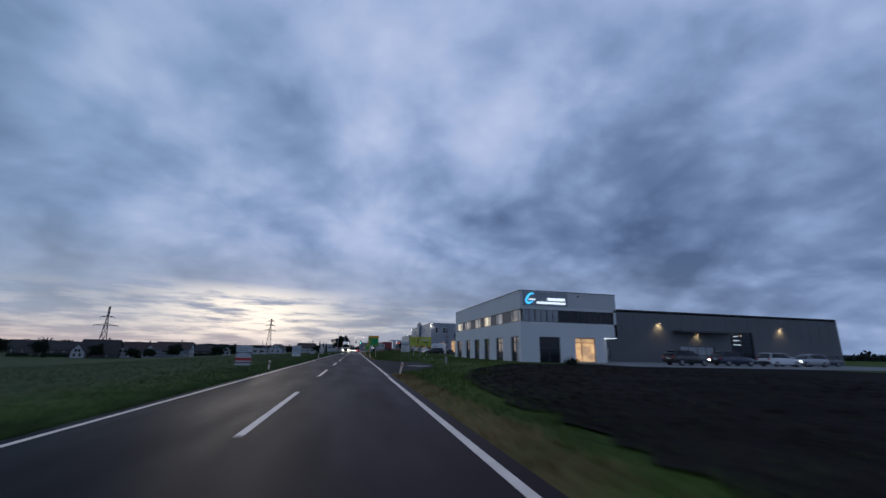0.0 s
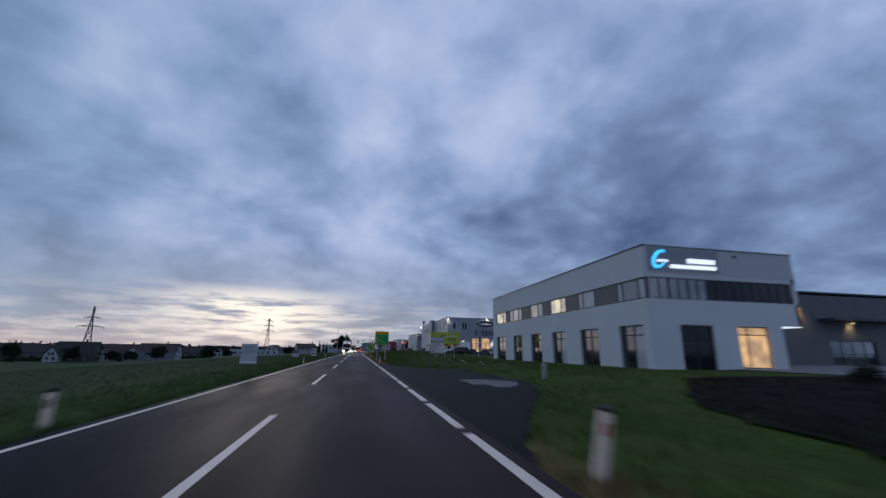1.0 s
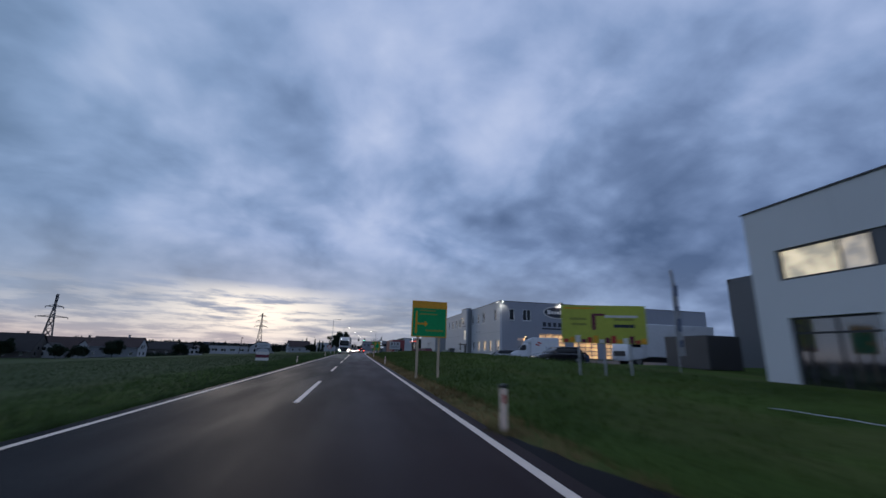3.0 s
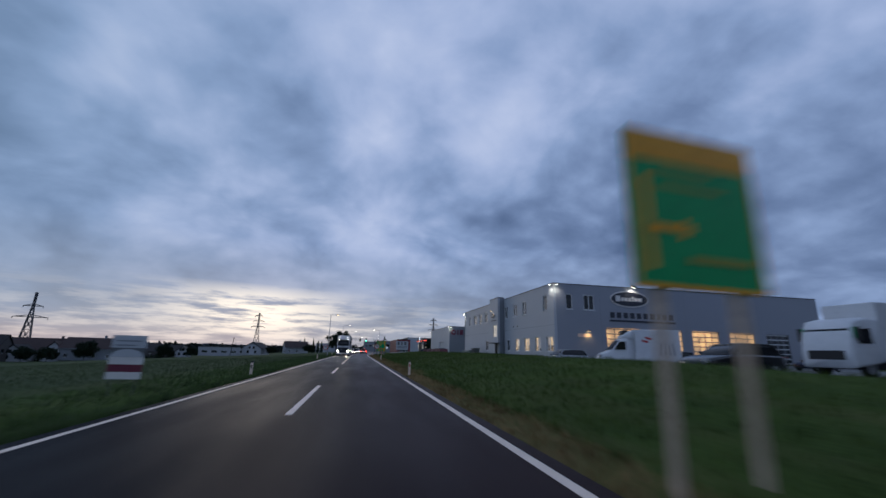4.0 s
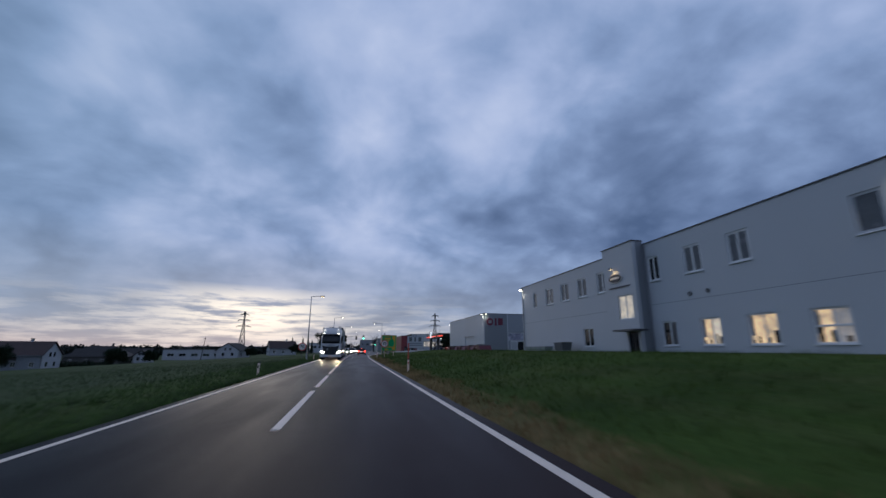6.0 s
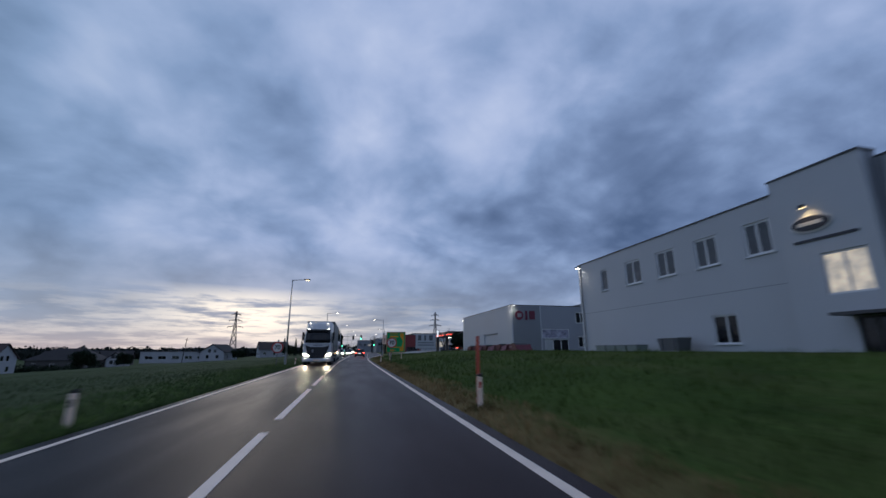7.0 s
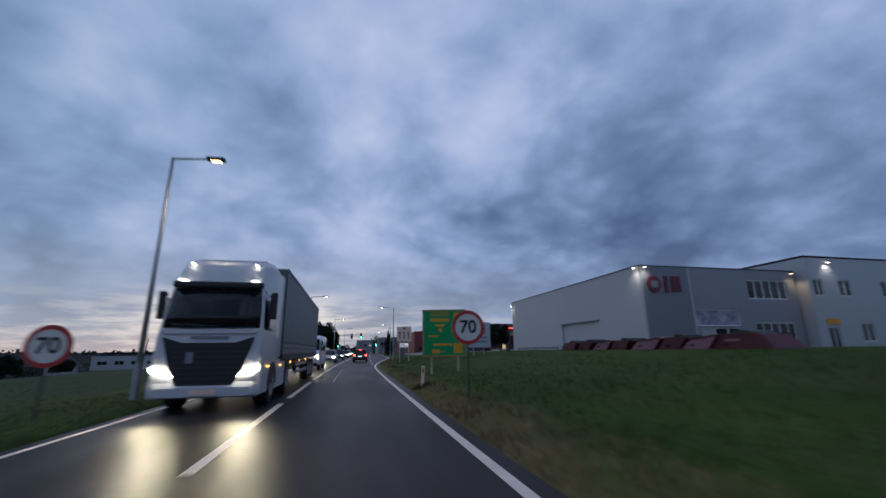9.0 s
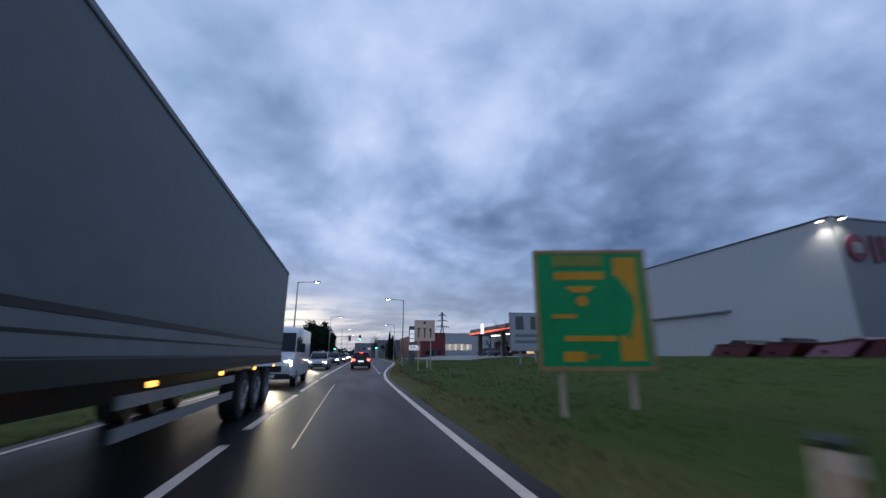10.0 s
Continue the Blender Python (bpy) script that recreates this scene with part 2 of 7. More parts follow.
def asphalt_material():
    """Damp dark asphalt with smoother wheel tracks and patchy gloss."""
    m = material("damp_asphalt", (0.022, 0.0172, 0.0165), 0.5, vary=0.16, grain=90.0, patch=0.35, bump=0.3, tint=(0.027, 0.0208, 0.0192), spec=0.08)
    n, l = m.node_tree.nodes, m.node_tree.links
    b = n["Principled BSDF"]
    # reflected light is put into the colour: browner, paler east; darker, bluish west
    where = n.new("ShaderNodeSeparateXYZ")
    l.new(n.new("ShaderNodeNewGeometry").outputs["Position"], where.inputs[0])
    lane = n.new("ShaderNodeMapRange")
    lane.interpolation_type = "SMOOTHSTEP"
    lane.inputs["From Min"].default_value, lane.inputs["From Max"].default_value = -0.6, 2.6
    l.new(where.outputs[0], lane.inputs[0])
    lane_light = n.new("ShaderNodeMix")
    lane_light.data_type, lane_light.blend_type = "RGBA", "MULTIPLY"
    lane_light.inputs[0].default_value = 1.0
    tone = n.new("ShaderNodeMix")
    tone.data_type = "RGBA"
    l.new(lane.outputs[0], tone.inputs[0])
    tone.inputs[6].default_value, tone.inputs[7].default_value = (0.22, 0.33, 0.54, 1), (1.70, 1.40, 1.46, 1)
    l.new(b.inputs["Base Color"].links[0].from_socket, lane_light.inputs[6])
    l.new(tone.outputs[2], lane_light.inputs[7])
    l.new(lane_light.outputs[2], b.inputs["Base Color"])
    wet = n.new("ShaderNodeTexNoise")
    mp = n.new("ShaderNodeMapping")
    mp.inputs["Scale"].default_value = (0.9, 0.12, 1)
    l.new(n.new("ShaderNodeTexCoord").outputs["Object"], mp.inputs[0])
    l.new(mp.outputs[0], wet.inputs["Vector"])
    wet.inputs["Scale"].default_value, wet.inputs["Detail"].default_value = 1.0, 6
    rr = n.new("ShaderNodeMapRange")
    rr.inputs["From Min"].default_value, rr.inputs["From Max"].default_value = 0.35, 0.65
    rr.inputs["To Min"].default_value, rr.inputs["To Max"].default_value = 0.47, 0.58
    l.new(wet.outputs["Fac"], rr.inputs[0])
    # wetter and glossier towards the built-up end
    pos = n.new("ShaderNodeSeparateXYZ")
    l.new(n.new("ShaderNodeNewGeometry").outputs["Position"], pos.inputs[0])
    film = n.new("ShaderNodeMapRange")
    film.inputs["From Min"].default_value, film.inputs["From Max"].default_value = 95.0, 140.0
    film.inputs["To Min"].default_value, film.inputs["To Max"].default_value = 0.025, 0.075
    l.new(pos.outputs[1], film.inputs[0])
    l.new(film.outputs[0], b.inputs["Specular IOR Level"])
    dry = n.new("ShaderNodeMapRange")
    dry.inputs["From Min"].default_value, dry.inputs["From Max"].default_value = 95.0, 140.0
    dry.inputs["To Min"].default_value, dry.inputs["To Max"].default_value = 1.0, 0.86
    l.new(pos.outputs[1], dry.inputs[0])
    damp = n.new("ShaderNodeMath")
    damp.operation = "MULTIPLY"
    l.new(rr.outputs[0], damp.inputs[0])
    l.new(dry.outputs[0], damp.inputs[1])
    l.new(damp.outputs[0], b.inputs["Roughness"])
    return m


M = {
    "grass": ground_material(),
    "asphalt": asphalt_material(),
    "asphalt_bay": material("dark_bay_asphalt", (0.0125, 0.0112, 0.0115), 0.7, vary=0.3, grain=70.0, patch=0.5, bump=0.4, tint=(0.018, 0.0160, 0.0160), spec=0.05),
    # the warm cast of passing headlights is mixed into this paint colour
    "paint": material("road_paint", (0.88, 0.68, 0.54), 0.6, vary=0.16, grain=60, patch=2.0, bump=0.2),
    "soil": material("dark_soil", (0.0165, 0.0140, 0.0120), 0.98, vary=0.5, grain=5, patch=0.35, bump=1.0, spec=0.02),
    "roof_felt": material("grey_roof_felt", (0.16, 0.16, 0.165), 0.9, vary=0.2, grain=15, patch=0.3),
    "concrete": material("pale_concrete", (0.30, 0.29, 0.27), 0.85, vary=0.15, grain=20, patch=0.6),
    "gravel": material("pale_gravel", (0.145, 0.14, 0.132), 0.95, vary=0.45, grain=14, patch=1.6, bump=0.6),
    "paving": material("grey_yard_paving", (0.15, 0.15, 0.15), 0.85, vary=0.25, grain=12, patch=0.25, bump=0.3),
    "render": material("white_render", (0.62, 0.62, 0.61), 0.85, vary=0.05, grain=60, patch=0.25, bump=0.08),
    "render_grey": material("grey_fascia_panel", (0.50, 0.49, 0.48), 0.6, vary=0.07, grain=40, patch=0.2, bump=0.05),
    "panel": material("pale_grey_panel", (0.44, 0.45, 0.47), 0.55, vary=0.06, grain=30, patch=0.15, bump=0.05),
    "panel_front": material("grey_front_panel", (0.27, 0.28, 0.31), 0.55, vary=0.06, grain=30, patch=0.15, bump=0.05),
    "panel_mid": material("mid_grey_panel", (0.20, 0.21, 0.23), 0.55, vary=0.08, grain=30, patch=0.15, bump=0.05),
    "panel_dark": material("dark_grey_cladding", (0.108, 0.112, 0.118), 0.6, vary=0.1, grain=30, patch=0.2, bump=0.08),
    "trim": material("dark_roof_trim", (0.05, 0.05, 0.055), 0.5, vary=0.1),
    "frame_dark": material("anthracite_frame", (0.03, 0.03, 0.033), 0.45, vary=0.1),
    "frame_white": material("white_plastic_frame", (0.68, 0.68, 0.68), 0.45, vary=0.05),
    "glass": material("dark_window_glass", (0.012, 0.014, 0.017), 0.04, vary=0.2, grain=2, patch=0.5, bump=0, spec=1.0, coat=0.7),
    "car_glass": material("dark_clear_glass", (0.010, 0.011, 0.013), 0.06, vary=0.2, grain=2, patch=0.5, bump=0, spec=0.35),
    "lit": material("lit_window_blind", (0.6, 0.55, 0.45), 0.5, vary=0.12, grain=6, patch=0.8, bump=0, glow=(1.0, 0.66, 0.30), power=0.58, mottle=2.6, coat=0.6),
    "lit_hall": material("lit_entrance_pane", (0.5, 0.42, 0.30), 0.5, vary=0.12, grain=6, patch=0.8, bump=0, glow=(1.0, 0.72, 0.40), power=0.50, mottle=1.1, coat=0.6),
    "lit_office": material("lit_office_blind", (0.6, 0.57, 0.48), 0.5, vary=0.1, grain=6, patch=0.8, bump=0, glow=(1.0, 0.84, 0.54), power=0.62, mottle=1.3, coat=0.6),
    "lit_pale": material("lit_window_pale_blind", (0.6, 0.6, 0.58), 0.5, vary=0.12, grain=6, patch=0.8, bump=0, glow=(1.0, 0.82, 0.56), power=0.42, mottle=2.2, coat=0.6),
    "lit_dim": material("dim_lit_window_blind", (0.5, 0.5, 0.5), 0.5, vary=0.15, grain=6, patch=0.8, bump=0, glow=(1.0, 0.80, 0.58), power=0.18, mottle=2.2, coat=0.6),
    "olive_print": material("olive_banner_print", (0.24, 0.25, 0.035), 0.55, vary=0.1, grain=8),
    "pane_grey": material("grey_curtained_pane", (0.070, 0.074, 0.083), 0.25, vary=0.2, grain=8, patch=1.2, bump=0),
    "poster": material("faded_violet_poster", (0.20, 0.19, 0.27), 0.5, vary=0.35, grain=3, patch=1.4, bump=0, tint=(0.34, 0.33, 0.40)),
    "blind": material("pale_window_blind", (0.42, 0.43, 0.44), 0.35, vary=0.08, grain=12, patch=0.8, bump=0, coat=1.0),
    "lit_hall": material("lit_workshop_door", (0.6, 0.5, 0.35), 0.4, vary=0.2, grain=2, patch=0.6, bump=0, glow=(1.0, 0.55, 0.20), power=0.75, mottle=1.1),
    "lamp": material("lit_lamp", (0.9, 0.9, 0.85), 0.4, vary=0.02, bump=0, glow=(1.0, 0.93, 0.78), power=9),
    "lamp_warm": material("lit_warm_lamp", (0.9, 0.8, 0.6), 0.4, vary=0.02, bump=0, glow=(1.0, 0.72, 0.36), power=3.4),
    "head": material("lit_headlight", (0.9, 0.9, 0.9), 0.3, vary=0.02, bump=0, glow=(1.0, 0.92, 0.74), power=35),
    "tail": material("lit_tail_light", (0.6, 0.02, 0.02), 0.3, vary=0.02, bump=0, glow=(1.0, 0.06, 0.04), power=9),
    "indicator": material("lit_side_marker", (0.8, 0.3, 0.05), 0.3, vary=0.02, bump=0, glow=(1.0, 0.45, 0.08), power=4),
    "green_lamp": material("lit_green_signal", (0.1, 0.6, 0.4), 0.3, vary=0.02, bump=0, glow=(0.08, 1.0, 0.55), power=9),
    "cyan": material("lit_cyan_letter", (0.1, 0.5, 0.8), 0.4, vary=0.02, bump=0, glow=(0.05, 0.50, 0.95), power=1.3),
    "sign_lit": material("lit_white_letter", (0.8, 0.85, 0.9), 0.4, vary=0.02, bump=0, glow=(0.80, 0.90, 1.0), power=1.0),
    "totem_lit": material("dim_lit_price_field", (0.6, 0.62, 0.65), 0.4, vary=0.2, grain=6, patch=2, bump=0, glow=(0.85, 0.9, 1.0), power=0.45),
    "red_strip": material("lit_red_strip", (0.7, 0.05, 0.03), 0.4, vary=0.02, bump=0, glow=(1.0, 0.10, 0.06), power=1.6),
    "galv": material("galvanised_steel", (0.36, 0.37, 0.38), 0.45, 0.6, vary=0.15, grain=25, patch=3),
    "lattice": material("weathered_lattice_steel", (0.10, 0.10, 0.11), 0.6, 0.3, vary=0.2),
    "timber": material("pale_weathered_timber", (0.54, 0.40, 0.28), 0.8, vary=0.2, grain=14, patch=2.0, bump=0.3),
    # headlight warmth is baked into the white plastic's base colour
    "post": material("delineator_plastic", (0.86, 0.65, 0.51), 0.6, vary=0.12, grain=30, patch=4),
    "black": material("black_plastic", (0.012, 0.012, 0.013), 0.5, vary=0.2),
    "reflector": material("red_reflector", (0.45, 0.03, 0.02), 0.3, vary=0.1),
    "stake": material("red_snow_stake", (0.55, 0.085, 0.045), 0.6, vary=0.15),
    "sign_green": material("green_sign_sheet", (0.010, 0.31, 0.10), 0.45, vary=0.1, grain=8, patch=1.5, bump=0.03, spec=0.2),
    "sign_edge": material("dull_ochre_sign_edge", (0.42, 0.24, 0.10), 0.6, vary=0.2, grain=8, patch=1.5, bump=0.05, spec=0.2),
    "sign_yellow": material("amber_sign_sheet", (0.72, 0.33, 0.03), 0.45, vary=0.1, grain=8, patch=1.5, bump=0.03, spec=0.2),
    "sign_lime": material("yellow_green_banner", (0.42, 0.44, 0.05), 0.55, vary=0.1, grain=5, patch=0.8, bump=0.05),
    "sign_white": material("white_sign_sheet", (0.66, 0.62, 0.58), 0.45, vary=0.06, grain=8, patch=1.5, bump=0.03),
    "sign_beige": material("beige_sign_sheet", (0.88, 0.60, 0.44), 0.5, vary=0.06, grain=8, patch=1.5, bump=0.03),
    "sign_red": material("red_sign_sheet", (0.45, 0.025, 0.02), 0.45, vary=0.08, grain=8, patch=1.5, bump=0.03),
    "sign_back": material("grey_sign_back", (0.25, 0.25, 0.26), 0.5, 0.4, vary=0.1),
    "letter_red": material("red_letter_panel", (0.13, 0.010, 0.030), 0.5, vary=0.08),
    "letter_dark": material("dark_letter_panel", (0.02, 0.022, 0.035), 0.5, vary=0.08),
    "car_black": material("black_car_paint", (0.010, 0.010, 0.012), 0.22, vary=0.1, grain=4, patch=1, bump=0, coat=0.6),
    "car_blue": material("dark_blue_car_paint", (0.015, 0.022, 0.05), 0.25, vary=0.1, grain=4, patch=1, bump=0, coat=0.6),
    "car_silver": material("silver_car_paint", (0.36, 0.37, 0.39), 0.3, 0.4, vary=0.06, grain=4, patch=1, bump=0, coat=0.5),
    "car_white": material("white_car_paint", (0.66, 0.66, 0.67), 0.3, vary=0.05, grain=4, patch=1, bump=0, coat=0.4),
    "car_red": material("red_car_paint", (0.35, 0.02, 0.02), 0.3, vary=0.06, grain=4, patch=1, bump=0, coat=0.4),
    "truck_grey": material("pearl_white_cab_paint", (0.50, 0.50, 0.51), 0.32, vary=0.06, grain=3, patch=0.8, bump=0, coat=0.3),
    "band": material("grey_curtain_band", (0.15, 0.165, 0.175), 0.5, vary=0.16, grain=5, patch=0.7, bump=0.1),
    "tarp": material("grey_trailer_tarpaulin", (0.100, 0.124, 0.134), 0.55, vary=0.16, grain=5, patch=0.7, bump=0.3),
    "truck_blue": material("slate_blue_strip", (0.10, 0.13, 0.20), 0.5, vary=0.1, grain=8),
    "decal": material("faded_grey_decal", (0.36, 0.38, 0.42), 0.5, vary=0.25, grain=6, patch=1.5, bump=0),
    "tyre": material("tyre_rubber", (0.014, 0.014, 0.014), 0.85, vary=0.2),
    "rim": material("wheel_rim_alloy", (0.32, 0.32, 0.33), 0.35, 0.8, vary=0.1),
    "skip_red": material("dark_red_skip_paint", (0.105, 0.009, 0.018), 0.55, vary=0.25, grain=8, patch=1.2),
    "skip_pink": material("faded_pink_skip_paint", (0.30, 0.13, 0.17), 0.6, vary=0.2, grain=8, patch=1.0),
    "skip_cover": material("pale_red_tarpaulin", (0.36, 0.19, 0.22), 0.6, vary=0.15, grain=8, patch=1.2),
    "crate": material("pale_crate_plastic", (0.22, 0.26, 0.24), 0.55, vary=0.12),
    "roof_tile": material("dark_roof_tiles", (0.026, 0.022, 0.022), 0.85, vary=0.25, grain=6, patch=0.5, bump=0.5),
    "roof_red": material("brown_red_roof_tiles", (0.050, 0.030, 0.027), 0.85, vary=0.25, grain=6, patch=0.5, bump=0.5),
    "house": material("pale_house_render", (0.37, 0.375, 0.39), 0.85, vary=0.08, grain=30, patch=0.4),
    # greyer copy of the house render, with a wall's shade in its colour
    "house_grey": material("shaded_grey_house_render", (0.22, 0.235, 0.255), 0.85, vary=0.1, grain=30, patch=0.4),
    "house_tan": material("tan_house_render", (0.085, 0.078, 0.074), 0.85, vary=0.1, grain=30, patch=0.4),
    "bark": material("dark_bark", (0.035, 0.028, 0.022), 0.95, vary=0.3, grain=12, patch=2, bump=0.6),
    "leaf": material("dark_evergreen_leaves", (0.012, 0.022, 0.010), 0.8, vary=0.4, grain=5, patch=0.8, bump=0, spec=0.2),
    # distance haze is put into these two colours: greyer woods, bluer hills
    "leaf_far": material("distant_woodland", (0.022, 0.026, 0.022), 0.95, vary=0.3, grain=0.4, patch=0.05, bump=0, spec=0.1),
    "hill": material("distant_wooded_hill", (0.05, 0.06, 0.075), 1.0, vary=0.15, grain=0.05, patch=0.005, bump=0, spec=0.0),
    "hall_red": material("dark_red_hall_cladding", (0.17, 0.022, 0.025), 0.6, vary=0.1, grain=10, patch=0.3),
    "blade": material("grass_blades", (0.047, 0.082, 0.017), 0.9, vary=0.24, grain=1.2, patch=0.2, bump=0, tint=(0.086, 0.114, 0.026), spec=0.15),
    "blade_field": material("field_grass_blades", (0.056, 0.080, 0.034), 0.9, vary=0.3, grain=1.2, patch=0.2, bump=0, tint=(0.080, 0.104, 0.046), spec=0.1),
    "blade_green": material("fresh_grass_blades", (0.050, 0.100, 0.024), 0.9, vary=0.35, grain=1.2, patch=0.25, bump=0, tint=(0.090, 0.140, 0.036), spec=0.1),
    "blade_tuft": material("tuft_blades", (0.075, 0.068, 0.026), 0.9, vary=0.35, grain=1.5, patch=0.3, bump=0, tint=(0.15, 0.115, 0.05), spec=0.1),
    "blade_dry": material("dry_grass_blades", (0.20, 0.132, 0.058), 0.9, vary=0.4, grain=1.5, patch=0.3, bump=0, tint=(0.29, 0.195, 0.090), spec=0.1),
}

M["glass"].node_tree.nodes["Principled BSDF"].inputs["IOR"].default_value = 1.8


# ---- mesh helpers ----
def link_mesh(name, bm, mat, smooth=False):
    me = bpy.data.meshes.new(name)
    bmesh.ops.recalc_face_normals(bm, faces=bm.faces)
    bm.to_mesh(me)
    bm.free()
    me.materials.append(mat)
    if smooth:
        me.polygons.foreach_set("use_smooth", [True] * len(me.polygons))
    return new(name, me)


def part(name, bm, mat, parent, label="", smooth=False):
    ob = link_mesh(name, bm, mat, smooth)
    ob.parent = parent
    if label:
        ob["label"] = label
    return ob


def thing(name, label, category, group="", m=None, kind=""):
    ob = new(name)
    ob.empty_display_size = 0.3
    if m is not None:
        ob.matrix_basis = m
    return tagged(ob, label, category, group, kind)


def box(bm, x0, x1, y0, y1, z0, z1, bevel=0.0, m=None):
    r = bmesh.ops.create_cube(bm, size=1.0)
    vs = r["verts"]
    t = Matrix.Translation(((x0 + x1) / 2, (y0 + y1) / 2, (z0 + z1) / 2)) @ Matrix.Diagonal((x1 - x0, y1 - y0, z1 - z0, 1))
    bmesh.ops.transform(bm, matrix=(m @ t) if m is not None else t, verts=vs)
    if bevel:
        es = list({e for v in vs for e in v.link_edges})
        bmesh.ops.bevel(bm, geom=es, offset=bevel, segments=2, affect="EDGES", profile=0.5)
    return bm


def boxed(*a, **k):
    return box(bmesh.new(), *a, **k)


def rod(bm, p, q, r0, r1=None, n=10):
    """A tapered round bar from p to q."""
    p, q = Vector(p), Vector(q)
    d = q - p
    r = bmesh.ops.create_cone(bm, cap_ends=True, segments=n, radius1=r0, radius2=r0 if r1 is None else r1, depth=d.length)
    turn = d.to_track_quat("Z", "Y").to_matrix().to_4x4()
    bmesh.ops.transform(bm, matrix=Matrix.Translation((p + q) / 2) @ turn, verts=r["verts"])
    return bm


def disc(bm, c, axis, r, depth, n=32):
    a = Vector(axis).normalized() * depth / 2
    return rod(bm, Vector(c) - a, Vector(c) + a, r, r, n)


def ring(y, hw, z0, z1, r, n=4, hw_top=None):
    """A rounded rectangle across the y axis."""
    ht = hw if hw_top is None else hw_top
    pts = []
    for cx, cz, a0 in ((hw - r, z0 + r, -90), (ht - r, z1 - r, 0), (-(ht - r), z1 - r, 90), (-(hw - r), z0 + r, 180)):
        for i in range(n + 1):
            a = radians(a0 + 90 * i / n)
            pts.append((cx + r * math.cos(a), y, cz + r * math.sin(a)))
    return pts


def loft(rings, bm=None):
    bm = bm or bmesh.new()
    vs = [[bm.verts.new(p) for p in r] for r in rings]
    k = len(rings[0])
    for a, b in zip(vs, vs[1:]):
        for i in range(k):
            bm.faces.new((a[i], a[(i + 1) % k], b[(i + 1) % k], b[i]))
    bm.faces.new(vs[0])
    bm.faces.new(list(reversed(vs[-1])))
    return bm


def prism(pts, axis, t0, t1, bm=None):
    """A flat outline thickened along x or y (axis 0 or 1)."""
    bm = bm or bmesh.new()
    put = (lambda p, t: (t, p[0], p[1])) if axis == 0 else (lambda p, t: (p[0], t, p[1]))
    a = [bm.verts.new(put(p, t0)) for p in pts]
    b = [bm.verts.new(put(p, t1)) for p in pts]
    n = len(pts)
    bm.faces.new(a)
    bm.faces.new(list(reversed(b)))
    for i in range(n):
        bm.faces.new((a[i], a[(i + 1) % n], b[(i + 1) % n], b[i]))
    return bm


def from_arrays(name, verts, faces, mat):
    me = bpy.data.meshes.new(name)
    me.from_pydata(verts, [], faces)
    me.materials.append(mat)
    return new(name, me)


# ---- the lie of the land ----
def step(a, b, x):
    t = np.clip((np.asarray(x, float) - a) / (b - a), 0, 1)
    return t * t * (3 - 2 * t)


def drift(y):
    """How far the carriageway swings to the east beyond the straight."""
    s = (np.asarray(y, float) - 176.0) / 9.0
    return 0.042 * 9.0 * np.log1p(np.exp(np.clip(s, -30, 30))) 


def widen(y):
    """The turning lane that opens on the east side."""
    return 3.6 * step(178, 232, y)


def height(x, y):
    x, y = np.asarray(x, float), np.asarray(y, float)
    u = x - drift(np.minimum(y, 340))
    west = -0.054 * np.clip(-u - 5.0, 0, 105)
    lift = 0.5 + 0.75 * step(66, 92, y) - 0.25 * step(176, 205, y) - 1.0 * step(255, 300, y)
    e = u - widen(y)
    lift = lift - (0.66 + 0.26 * step(88, 102, y)) * step(15.4, 17.4, u) * step(80, 85, y) * (1 - step(112, 113.5, y))
    east = lift * step(5.2, 17.0, e) - 0.10 * np.exp(-((e - 5.2) / 0.8) ** 2) * step(60, 75, y)
    # the verge stands a little above the carriageway, more so towards the junction
    hump = 0.15 * (1 - step(20, 26, y) * (1 - step(60, 68, y))) + 0.16 * step(140, 155, y) * (1 - step(178, 196, y))
    east = east + hump * step(3.75, 4.8, e) * (1 - step(8.0, 14.0, e))
    # lumpy bank beside the driveway
    bank = np.exp(-((u - 10.8) / 1.7) ** 2) * step(33, 37, y) * (1 - step(59, 63, y))
    east = east + bank * (0.10 + 0.17 * np.cos(2 * np.pi * (y - 54.5) / 4.6 + 0.6 * np.sin(0.5 * u)))
    far = 1 - 0.6 * step(350, 900, np.hypot(x, y))
    return np.where(u < 0, west, east) * far - 0.03


def lay(name, x0, x1, y0, y1, mat, lift=0.0, nx=12, ny=12, label="", category="", kind="structure"):
    """A sheet that follows the ground."""
    vs, fs = [], []
    for j in range(ny + 1):
        y = y0 + (y1 - y0) * j / ny
        for i in range(nx + 1):
            x = x0 + (x1 - x0) * i / nx
            vs.append((x, y, float(height(x, y)) + lift))
    for j in range(ny):
        for i in range(nx):
            a = j * (nx + 1) + i
            fs.append((a, a + 1, a + nx + 2, a + nx + 1))
    ob = from_arrays(name, vs, fs, mat)
    return tagged(ob, label, category, "", kind)


def axis_steps(near0, near1, fine, far):
    """Grid lines, dense in the middle and wider apart outwards."""
    a = list(np.arange(near0, near1 + 1e-6, fine))
    d = fine
    lo = [near0]
    while lo[-1] > -far:
        d *= 1.35
        lo.append(lo[-1] - d)
    d, hi = fine, [near1]
    while hi[-1] < far:
        d *= 1.35
        hi.append(hi[-1] + d)
    return np.array(list(reversed(lo[1:])) + a + hi[1:])


